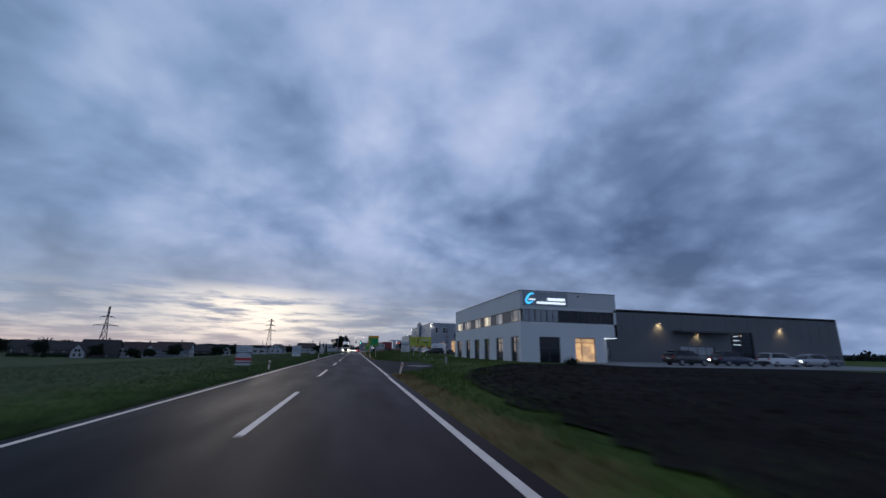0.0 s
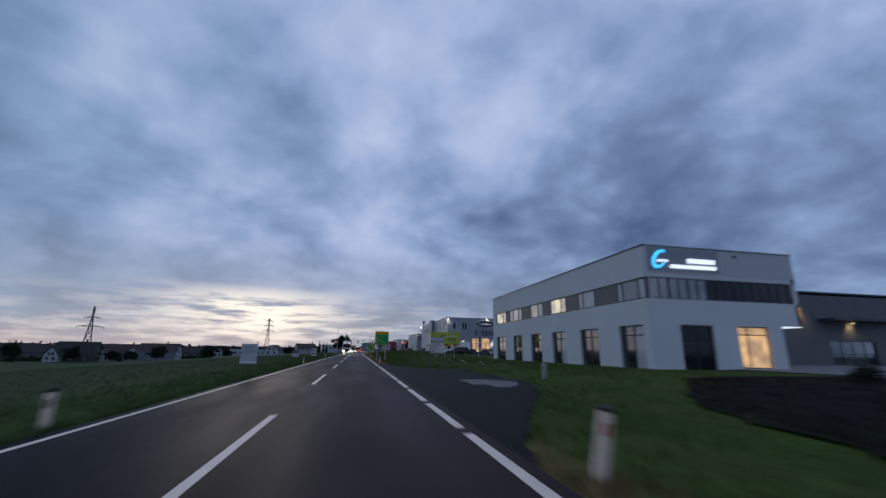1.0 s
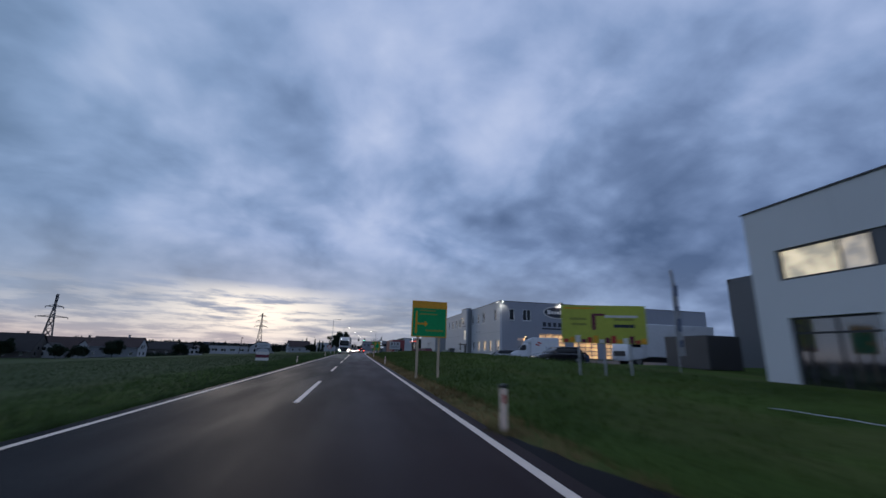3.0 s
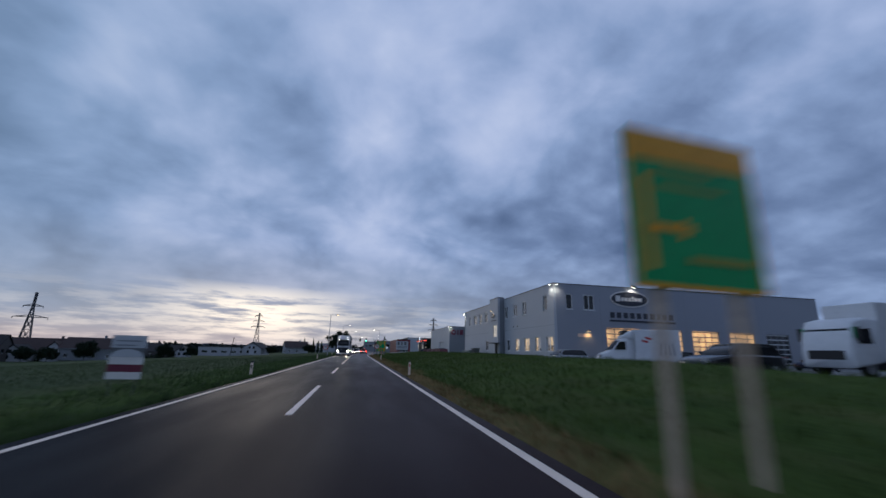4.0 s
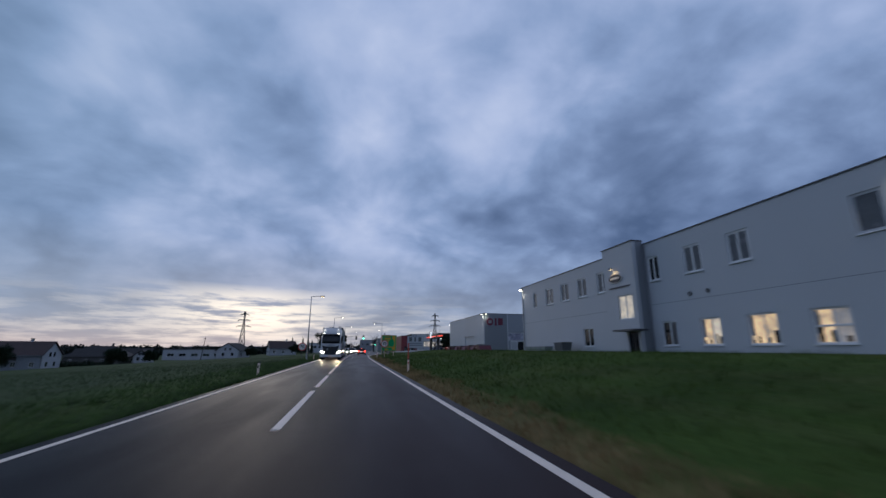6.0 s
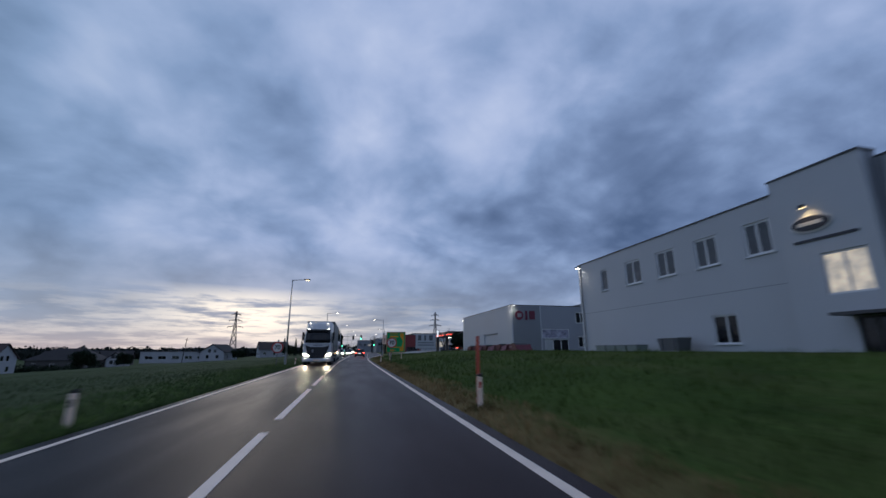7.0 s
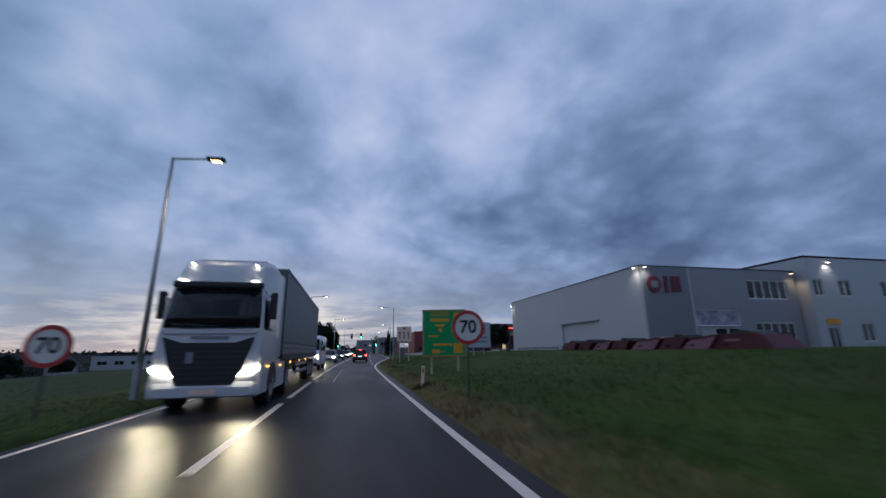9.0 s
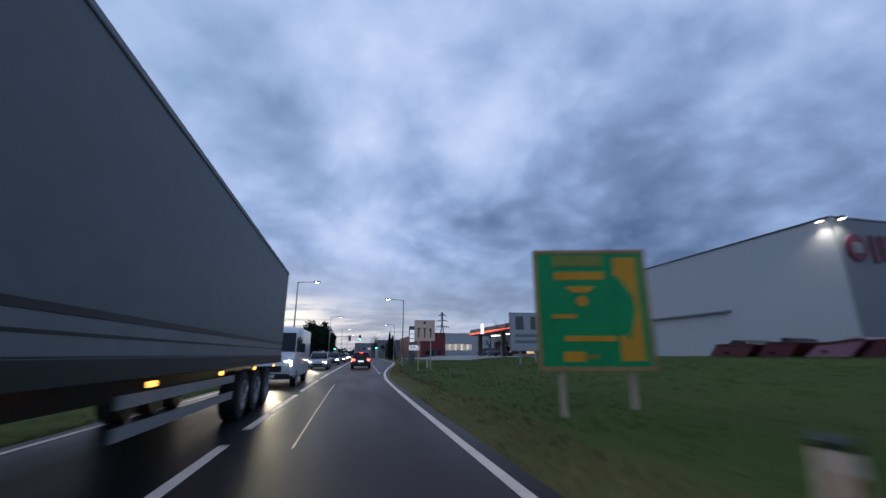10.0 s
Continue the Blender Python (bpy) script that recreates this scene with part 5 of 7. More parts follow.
def delineator(x, y, lean=0.0, stake=False):
    """A plastic post with a slanted black cap; those on the west side stand lower in the grass."""
    base = gz(x, y)
    h = (0.93 if y > 150 else 0.83) - base if x > 0 else 0.70
    th = thing("delineator_post", "white plastic roadside delineator post with a black cap", "post", "delineator posts", pose(x, y, base - 0.03, 0, lean, 0))
    part("body", loft([[(px, py, z) for px, py in ((-hx, -0.05), (hx, -0.05), (hx * 0.7, 0.05), (-hx * 0.7, 0.05))] for z, hx in ((-0.3, 0.06), (0.0, 0.06), (h - 0.11, 0.058), (h - 0.07, 0.055))]), M["post"], th)
    cap = [(-0.06, h - 0.069), (0.06, h - 0.069), (0.06, h + 0.01), (-0.06, h - 0.03)]
    part("cap", prism(cap, 1, -0.055, 0.055), M["black"], th, "black slanted cap")
    part("reflector", boxed(-0.03, 0.03, -0.058, -0.051, h - 0.32, h - 0.18, bevel=0.003), M["reflector" if x > 0 else "black"], th, "red reflector strip" if x > 0 else "dark band")
    if stake:
        part("snow_stake", rod(bmesh.new(), (0.0, 0.10, -0.3), (0.01, 0.10, 1.67), 0.042), M["stake"], th, "tall orange-red snow stake")


for px, py, ln, st in ((4.25, 23.8, 11, False), (3.98, 62.5, 0, False), (4.03, 94.2, 0, False), (4.35, 127.3, 0, True), (4.36, 160.1, 4, False), (8.6, 194.0, 0, False),
                       (-3.5, 28.0, 0, False), (-3.18, 60.4, 0, False), (-3.6, 93.4, 0, False), (-3.65, 127.0, 0, False), (-3.8, 160.3, 0, False)):
    delineator(px, py, ln, st)


def street_lamp(x, y, h, arm, lit_power=0.0):
    base = gz(x, y)
    th = thing("street_lamp", "tapered galvanised street lamp with a lit head on a short arm", "street lamp", "street lamps along the road", pose(x, y, base))
    part("pole", rod(bmesh.new(), (0, 0, -0.3), (0, 0, h), 0.095, 0.05, 12), M["galv"], th, smooth=True)
    part("base_sleeve", rod(bmesh.new(), (0, 0, -0.1), (0, 0, 1.1), 0.12, 0.115, 12), M["galv"], th)
    part("arm", rod(bmesh.new(), (0, 0, h - 0.04), (arm, 0, h + 0.05), 0.04, 0.035), M["galv"], th)
    s = 1 if arm > 0 else -1
    hd = part("lamp_head", boxed(min(arm, arm + 0.62 * s), max(arm, arm + 0.62 * s), -0.14, 0.14, h, h + 0.13, bevel=0.04), M["trim"], th)
    part("lens", boxed(min(arm + 0.16 * s, arm + 0.50 * s), max(arm + 0.16 * s, arm + 0.50 * s), -0.09, 0.09, h - 0.04, h + 0.02, bevel=0.02), M["lamp_warm" if lit_power else "lamp"], hd, "lit warm lens")
    if lit_power:
        la = new("street_lamp_light", bpy.data.lights.new("street_lamp_light", "SPOT"))
        la.data.energy, la.data.spot_size, la.data.spot_blend, la.data.shadow_soft_size, la.data.color = lit_power, radians(140), 0.7, 0.15, (1.0, 0.75, 0.42)
        la.matrix_world = look((x + arm + 0.3 * s, y, base + h - 0.1), (x + arm + 0.3 * s, y, 0))


street_lamp(-4.7, 160.2, 8.22, 1.1, 160)
for k, yy in enumerate((200, 240, 280, 320)):
    street_lamp(-4.4 + mid(yy), yy, 8.3, 1.5)
for yy in (205, 247, 290):
    street_lamp(3.9 + mid(yy) + float(widen(yy)) + 0.9, yy, 7.4, -1.5)


# ---- pylons ----
def pylon(x, y, top, arms=3, turn=0.0):
    base = gz(x, y)
    h = top - base
    th = thing("electricity_pylon", "tall grey lattice electricity pylon with crossarms", "pylon", "pylons", pose(x, y, base, 0, 0, turn))
    bw_, tw = h * 0.085, h * 0.012
    lv = [0, 0.22, 0.4, 0.55, 0.67, 0.77, 0.85, 0.92, 1.0]

    def half(s):
        return bw_ + (tw - bw_) * min(1, s / 0.8) if s < 0.8 else tw
    bm = bmesh.new()
    r = h * 0.0075
    for sx, sy in ((-1, -1), (1, -1), (1, 1), (-1, 1)):
        for a, b in zip(lv, lv[1:]):
            rod(bm, (sx * half(a), sy * half(a), a * h), (sx * half(b), sy * half(b), b * h), r, r, 4)
    for a, b in zip(lv, lv[1:]):
        for (sx, sy), (tx, ty) in (((-1, -1), (1, -1)), ((1, -1), (1, 1)), ((1, 1), (-1, 1)), ((-1, 1), (-1, -1))):
            rod(bm, (sx * half(a), sy * half(a), a * h), (tx * half(b), ty * half(b), b * h), r * 0.6, r * 0.6, 4)
            rod(bm, (tx * half(a), ty * half(a), a * h), (sx * half(b), sy * half(b), b * h), r * 0.6, r * 0.6, 4)
            rod(bm, (sx * half(b), sy * half(b), b * h), (tx * half(b), ty * half(b), b * h), r * 0.6, r * 0.6, 4)
    part("tower", bm, M["lattice"], th)
    for k in range(arms):
        s = (0.66, 0.8, 0.93)[k] if arms == 3 else (0.60, 0.78)[k]
        reach = h * ((0.15, 0.125, 0.09) if arms == 3 else (0.21, 0.12))[k]
        bm = bmesh.new()
        for sg in (-1, 1):
            rod(bm, (0, 0, s * h), (sg * reach, 0, s * h), r * 0.9, r * 0.6, 4)
            rod(bm, (0, 0, s * h + h * 0.035), (sg * reach, 0, s * h), r * 0.8, r * 0.5, 4)
            rod(bm, (sg * reach, 0, s * h), (sg * reach, 0, s * h - h * 0.03), r * 0.7, r * 0.7, 4)
            rod(bm, (sg * reach * 0.5, 0, s * h), (sg * reach * 0.5, 0, s * h + h * 0.017), r * 0.6, r * 0.6, 4)
        part("crossarm", bm, M["lattice"], th)


pylon(-166, 322, 26.0, 2, 25)
pylon(-88, 467, 31.0, 3, 10)
pylon(74.6, 479, 34.0, 3, -15)
pylon(230, 620, 34.0, 3, -15)


# ---- vehicles: built with the front towards +y, the origin on the ground at the rear ----
def wheel(parent, x, y, r, wide, n=20):
    s = 1 if x > 0 else -1
    bm = bmesh.new()
    prof = ((-wide / 2, r * 0.66), (-wide / 2, r * 0.93), (-wide / 2 + 0.03, r), (wide / 2 - 0.03, r), (wide / 2, r * 0.93), (wide / 2, r * 0.66))
    loft([[(x + px, y + pr * math.cos(2 * math.pi * k / n), r + pr * math.sin(2 * math.pi * k / n)) for k in range(n)] for px, pr in prof], bm)
    wh = part("wheel", bm, M["tyre"], parent, "black rubber tyre", smooth=False)
    bm = disc(bmesh.new(), (x + s * (wide / 2 + 0.004), y, r), (1, 0, 0), r * 0.62, 0.02, 18)
    for k in range(5):
        a = 2 * math.pi * k / 5
        rod(bm, (x + s * (wide / 2 + 0.02), y, r), (x + s * (wide / 2 + 0.02), y + r * 0.55 * math.cos(a), r + r * 0.55 * math.sin(a)), 0.035, 0.03, 6)
    part("rim", bm, M["rim"], wh, "alloy rim")


def car(name, label, m, paint, lights="", long=4.05, high=1.50, wide=1.76, estate=False, group=""):
    """A hatchback or estate. lights: r lit rear lamps, f lit headlamps."""
    th = thing(name, label, "car", group, m)
    L, H, hw = long, high, wide / 2
    body = loft([
        ring(0.00, hw * 0.86, 0.34, 0.80, 0.10), ring(0.06, hw * 0.95, 0.28, 0.92, 0.12), ring(0.35, hw, 0.24, 0.96, 0.14),
        ring(L * 0.5, hw, 0.22, 0.97, 0.13), ring(L * 0.70, hw, 0.22, 0.95, 0.13), ring(L * 0.86, hw * 0.97, 0.24, 0.86, 0.14),
        ring(L * 0.97, hw * 0.90, 0.26, 0.74, 0.14), ring(L, hw * 0.78, 0.32, 0.62, 0.10)])
    part("body", body, paint, th, smooth=True)
    r0, r1 = (0.10, 0.50) if not estate else (0.06, 0.36)
    cabin = loft([
        ring(r0, hw * 0.84, 0.86, 1.00, 0.05, hw_top=hw * 0.80), ring(r1, hw * 0.90, 0.86, H - 0.05, 0.10, hw_top=hw * 0.72),
        ring(L * 0.40, hw * 0.91, 0.86, H - 0.01, 0.10, hw_top=hw * 0.74), ring(L * 0.55, hw * 0.91, 0.86, H - 0.06, 0.10, hw_top=hw * 0.72),
        ring(L * 0.74, hw * 0.86, 0.84, 0.96, 0.05, hw_top=hw * 0.82)])
    part("window_glass", cabin, M["car_glass"], th, "dark tinted window glass", smooth=True)
    roof = loft([
        ring(r1 - 0.10, hw * 0.66, H - 0.075, H - 0.035, 0.018), ring(r1 + 0.2, hw * 0.74, H - 0.05, H + 0.005, 0.02),
        ring(L * 0.40, hw * 0.76, H - 0.04, H + 0.02, 0.02), ring(L * 0.55, hw * 0.73, H - 0.08, H - 0.03, 0.02)])
    part("roof", roof, paint, th, smooth=True)
    for s in (-1, 1):
        part("rear_pillar", rod(bmesh.new(), (s * hw * 0.86, r0 + 0.06, 0.90), (s * hw * 0.74, r1 + 0.12, H - 0.06), 0.06, 0.045, 8), paint, th)
        part("windscreen_pillar", rod(bmesh.new(), (s * hw * 0.86, L * 0.72, 0.92), (s * hw * 0.73, L * 0.55, H - 0.06), 0.035, 0.03, 8), paint, th)
        part("door_mirror", boxed(s * (hw + 0.08) - 0.08, s * (hw + 0.08) + 0.08, L * 0.64, L * 0.68, 0.95, 1.08, bevel=0.025), paint, th)
        part("rear_lamp", boxed(s * hw * 0.76 - 0.13, s * hw * 0.76 + 0.13, -0.012, 0.10, 0.72, 0.92, bevel=0.03), M["tail" if "r" in lights else "reflector"], th, "lit red rear lamp" if "r" in lights else "red rear lamp")
        part("headlamp", boxed(s * hw * 0.70 - 0.15, s * hw * 0.70 + 0.15, L - 0.14, L - 0.015, 0.56, 0.70, bevel=0.03), M["head" if "f" in lights else "rim"], th, "lit headlamp" if "f" in lights else "clear headlamp")
        for y in (L * 0.19, L * 0.82):
            wheel(th, s * (hw - 0.10), y, 0.315, 0.21)
    part("rear_bumper", loft([ring(-0.045, hw * 0.80, 0.36, 0.56, 0.05), ring(0.05, hw * 0.93, 0.30, 0.60, 0.06)]), M["black"], th)
    # the plate glows by itself when rear lamps are lit, replacing a plate lamp
    part("number_plate", boxed(-0.26, 0.26, -0.024, -0.002, 0.64, 0.75, bevel=0.004), M["sign_lit" if "r" in lights else "sign_white"], th, "plain white number plate")
    part("rear_wiper", rod(bmesh.new(), (-0.02, r0 - 0.02, 0.99), (0.32, r0 + 0.08, 1.12), 0.012), M["black"], th)
    if "r" in lights:
        part("high_brake_lamp", boxed(-0.16, 0.16, r1 - 0.16, r1 - 0.11, H - 0.06, H - 0.03), M["tail"], th, "lit red brake lamp")
    part("grille", boxed(-hw * 0.5, hw * 0.5, L - 0.02, L + 0.012, 0.38, 0.54, bevel=0.02), M["black"], th)
    return th


def van(name, label, m, paint, lights=""):
    """A delivery van with a short bonnet."""
    th = thing(name, label, "van", "", m)
    part("body", loft([ring(0, 0.92, 0.45, 2.45, 0.12), ring(0.1, 0.99, 0.35, 2.52, 0.14), ring(3.6, 0.99, 0.32, 2.54, 0.16, hw_top=0.93), ring(4.15, 0.98, 0.32, 2.30, 0.2, hw_top=0.84),
                       ring(4.75, 0.97, 0.32, 1.42, 0.16, hw_top=0.9), ring(5.35, 0.93, 0.34, 1.16, 0.16, hw_top=0.84), ring(5.55, 0.82, 0.40, 0.95, 0.12)]), paint, th, smooth=True)
    ws = bmesh.new()
    loft([[(x, y, z) for x, y, z in ((-a, yy + 0.025, zz), (a, yy + 0.025, zz), (a, yy - 0.05, zz + 0.0), (-a, yy - 0.05, zz))] for a, yy, zz in ((0.86, 4.74, 1.44), (0.83, 4.47, 1.86), (0.78, 4.20, 2.26))], ws)
    part("windscreen", ws, M["car_glass"], th, "dark windscreen")
    for s in (-1, 1):
        part("side_window", prism([(3.45, 1.42), (4.5, 1.42), (4.2, 2.1), (3.45, 2.12)], 0, s * 0.965 - 0.02, s * 0.965 + 0.025), M["car_glass"], th)
        part("headlamp", boxed(s * 0.72 - 0.14, s * 0.72 + 0.14, 5.36, 5.50, 0.84, 1.06, bevel=0.03), M["head" if "f" in lights else "rim"], th, "lit headlamp" if "f" in lights else "clear headlamp")
        part("door_mirror", boxed(s * 1.14 - 0.09, s * 1.14 + 0.09, 4.35, 4.45, 1.4, 1.78, bevel=0.03), M["black"], th)
        for y in (1.0, 4.5):
            wheel(th, s * 0.86, y, 0.34, 0.22)
    part("grille", boxed(-0.5, 0.5, 5.44, 5.575, 0.62, 0.86, bevel=0.03), M["black"], th)
    part("bumper", loft([ring(5.3, 0.95, 0.32, 0.56, 0.07), ring(5.62, 0.78, 0.36, 0.54, 0.06)]), M["black"], th)
    part("number_plate", boxed(-0.26, 0.26, 5.62, 5.635, 0.40, 0.51), M["sign_white"], th)
    return th


def box_truck(name, label, m, fridge=False, long=7.4, high=3.4):
    """A white box-bodied lorry on a van cab, or with a tall flat cab when it has no cooling unit."""
    th = thing(name, label, "lorry", "", m)
    L = long
    cab_long = 2.35 if fridge else 2.0
    floor = 0.48 if fridge else 0.85
    part("cargo_box", boxed(-1.10 if fridge else -1.22, 1.10 if fridge else 1.22, 0.0, L - cab_long + 0.02, floor, high, bevel=0.05), M["car_white"], th, "white box body")
    if fridge:
        part("cab", loft([ring(L - 2.32, 0.96, 0.42, 2.18, 0.14, hw_top=0.86), ring(L - 1.75, 0.98, 0.36, 2.20, 0.16, hw_top=0.84), ring(L - 1.35, 0.98, 0.36, 1.98, 0.16, hw_top=0.80), ring(L - 0.78, 0.97, 0.36, 1.30, 0.14, hw_top=0.88),
                          ring(L - 0.22, 0.92, 0.36, 1.08, 0.14, hw_top=0.82), ring(L, 0.80, 0.42, 0.85, 0.10)]), M["car_white"], th, smooth=True)
        part("windscreen", loft([[(x, y, z) for x, y, z in ((-a, yy + 0.03, zz), (a, yy + 0.03, zz), (a, yy - 0.06, zz), (-a, yy - 0.06, zz))] for a, yy, zz in ((0.85, L - 0.80, 1.34), (0.80, L - 1.06, 1.66), (0.74, L - 1.34, 1.97))]), M["car_glass"], th, "dark sloping windscreen")
        part("roof_fairing", loft([ring(L - 2.33, 1.0, 2.0, high - 0.05, 0.12), ring(L - 1.95, 0.92, 2.05, high - 0.15, 0.16), ring(L - 1.55, 0.74, 2.08, 2.24, 0.06)]), M["car_white"], th, smooth=True)
        part("cooling_unit", boxed(-0.62, 0.62, L - 2.05, L - 1.66, high - 0.32, high - 0.02, bevel=0.06), M["black"], th, "dark cooling unit grille")
        part("bumper", loft([ring(L - 0.3, 0.94, 0.36, 0.62, 0.06), ring(L + 0.04, 0.78, 0.38, 0.60, 0.06)]), M["black"], th)
        win = [(L - 1.75, 1.34), (L - 0.98, 1.34), (L - 1.35, 1.86), (L - 1.75, 1.90)]
        side, lamp_z, hub = 0.955, 0.80, 0.34
    else:
        part("cab", loft([ring(L - 1.95, 1.22, 0.75, 2.85, 0.12), ring(L - 1.2, 1.23, 0.6, 2.95, 0.16, hw_top=1.18), ring(L - 0.45, 1.23, 0.5, 2.80, 0.2, hw_top=1.14), ring(L - 0.15, 1.22, 0.45, 2.1, 0.18, hw_top=1.16), ring(L, 1.15, 0.45, 1.25, 0.14)]), M["car_white"], th, smooth=True)
        part("windscreen", loft([[(x, y, z) for x, y, z in ((-a, yy + 0.03, zz), (a, yy + 0.03, zz), (a, yy - 0.08, zz), (-a, yy - 0.08, zz))] for a, yy, zz in ((1.06, L - 0.12, 1.72), (1.04, L - 0.26, 2.3), (1.0, L - 0.42, 2.62))]), M["car_glass"], th, "dark upright windscreen")
        for s in (-1, 1):
            part("green_panel", boxed(s * 1.19 - 0.05, s * 1.19 + 0.05, L - 0.62, L - 0.34, 1.9, 2.45, bevel=0.01), M["sign_green"], th, "green cab corner panel")
            part("wing_mirror", boxed(s * 1.36 - 0.08, s * 1.36 + 0.08, L - 0.42, L - 0.28, 1.75, 2.45, bevel=0.03), M["black"], th)
            part("mirror_arm", rod(bmesh.new(), (s * 1.15, L - 0.4, 2.35), (s * 1.32, L - 0.35, 2.35), 0.025), M["black"], th)
        part("grille", boxed(-0.85, 0.85, L - 0.06, L + 0.02, 0.85, 1.3, bevel=0.02), M["black"], th)
        win = [(L - 1.35, 1.65), (L - 0.5, 1.65), (L - 0.65, 2.35), (L - 1.35, 2.4)]
        side, lamp_z, hub = 1.205, 0.75, 0.46
    part("chassis", boxed(-0.8, 0.8, 0.1, L - 1.0, 0.40, floor - 0.001), M["black"], th)
    for s in (-1, 1):
        part("side_window", prism(win, 0, s * side - 0.03, s * side + 0.03), M["car_glass"], th)
        if fridge:
            for k in range(2):
                part("printed_bar", prism([(2.05 - 0.22 * k, 1.80 + 0.2 * k), (2.45 - 0.22 * k, 1.92 + 0.2 * k), (2.42 - 0.22 * k, 2.05 + 0.2 * k), (2.02 - 0.22 * k, 1.93 + 0.2 * k)], 0, s * 1.106 - 0.005, s * 1.106 + 0.005), M["sign_red"], th, "slanted red mark")
            for k in range(5):
                part("printed_bar", prism([(0.35 + 0.24 * k, 1.0 + 0.07 * (k % 3)), (0.50 + 0.24 * k, 1.0), (0.55 + 0.2 * k, 1.75 - 0.12 * (k % 2)), (0.45 + 0.2 * k, 1.8)], 0, s * 1.105 - 0.004, s * 1.105 + 0.004), M["decal"], th, "faint grey printed streak")
        part("headlamp", boxed(s * 0.70 - 0.15, s * 0.70 + 0.15, L - 0.16, L - 0.01, lamp_z, lamp_z + 0.18, bevel=0.03), M["rim"], th)
        part("side_skirt", boxed(s * 1.02 - 0.03, s * 1.02 + 0.03, 0.1, 0.55, 0.30, floor - 0.002), M["black"], th)
        for y in (1.1, L - 0.85 if fridge else L - 1.1):
            wheel(th, s * (0.84 if fridge else 1.0), y, hub, 0.24)
    return th


def lorry(m):
    """The oncoming articulated lorry: tractor and curtain-sided trailer."""
    th = thing("articulated_lorry", "white articulated lorry with black grille and grey curtain trailer", "lorry", "", m)
    L = 16.4                                   # front at y = L
    cab = part("cab", loft([
        ring(L - 2.25, 1.24, 0.95, 3.66, 0.10), ring(L - 1.7, 1.25, 0.75, 3.84, 0.14, hw_top=1.16), ring(L - 0.95, 1.25, 0.62, 3.82, 0.16, hw_top=1.06),
        ring(L - 0.62, 1.25, 0.50, 3.62, 0.22, hw_top=1.03), ring(L - 0.36, 1.25, 0.46, 3.10, 0.22, hw_top=1.10), ring(L - 0.20, 1.24, 0.44, 2.45, 0.20, hw_top=1.15),
        ring(L - 0.07, 1.22, 0.44, 1.90, 0.18, hw_top=1.18), ring(L, 1.14, 0.46, 1.30, 0.16)]), M["truck_grey"], th, "white tall cab", smooth=True)
    part("windscreen", loft([[(-a - 0.10, yy - 0.30, zz), (-a, yy + 0.035, zz), (-a * 0.5, yy + 0.075, zz), (a * 0.5, yy + 0.075, zz), (a, yy + 0.035, zz), (a + 0.10, yy - 0.30, zz)] for a, yy, zz in ((1.09, L - 0.11, 1.96), (1.08, L - 0.18, 2.30), (1.05, L - 0.25, 2.62), (1.01, L - 0.32, 2.96))]), M["car_glass"], cab, "dark wraparound windscreen", smooth=True)
    part("sun_visor", boxed(-1.05, 1.05, L - 0.46, L - 0.17, 2.98, 3.14, bevel=0.04), M["black"], cab)
    for s in (-1, 1):
        part("wiper", rod(bmesh.new(), (s * 0.15, L - 0.02, 1.99), (s * 0.15 + 0.75, L - 0.03, 2.06), 0.014), M["black"], cab)
    part("windscreen_rail", loft([ring(L - 0.12, 1.14, 1.80, 1.95, 0.05), ring(L - 0.01, 1.02, 1.82, 1.92, 0.04)]), M["truck_grey"], cab)
    part("grille", prism([(-1.02, 1.74), (-0.60, 1.60), (0.60, 1.60), (1.02, 1.74), (0.78, 0.92), (0.58, 0.58), (0.34, 0.46), (-0.34, 0.46), (-0.58, 0.58), (-0.78, 0.92)], 1, L - 0.10, L + 0.035), M["black"], cab, "black V-shaped grille")
    for k in range(8):
        w = 0.84 - 0.045 * k
        part("grille_bar", boxed(-w, w, L + 0.036, L + 0.05, 1.50 - 0.125 * k, 1.525 - 0.125 * k), M["frame_dark"], cab)
    part("radar_plate", boxed(0.30, 0.46, L + 0.051, L + 0.062, 1.12, 1.38, bevel=0.004), M["panel_mid"], cab)
    part("badge_bar", boxed(-0.42, 0.42, L + 0.002, L + 0.014, 1.70, 1.76), M["panel_mid"], cab)
    part("bumper", loft([ring(L - 0.5, 1.25, 0.34, 0.80, 0.10), ring(L - 0.05, 1.23, 0.32, 0.78, 0.10), ring(L + 0.06, 1.05, 0.36, 0.56, 0.08)]), M["truck_grey"], cab)
    part("number_plate", boxed(-0.28, 0.28, L + 0.061, L + 0.075, 0.40, 0.52), M["sign_beige"], cab, "plain pale number plate")
    for s in (-1, 1):
        part("headlamp", prism([(s * 0.70, 0.80), (s * 1.16, 0.92), (s * 1.19, 1.04), (s * 0.80, 0.93)], 1, L - 0.06, L + 0.045), M["head"], cab, "lit slanted headlamp")
        part("marker_lamp", boxed(s * 0.85 - 0.08, s * 0.85 + 0.08, L - 0.40, L - 0.16, 3.145, 3.185, bevel=0.02), M["lamp"], cab, "lit roof marker lamp")
        part("marker_lamp", boxed(s * 0.78 - 0.025, s * 0.78 + 0.025, L - 0.72, L - 0.52, 3.64, 3.68, bevel=0.01), M["lamp"], cab, "lit roof marker lamp")
        part("wing_mirror", boxed(s * 1.33 - 0.08, s * 1.33 + 0.08, L - 0.52, L - 0.36, 2.20, 2.90, bevel=0.04), M["black"], cab)
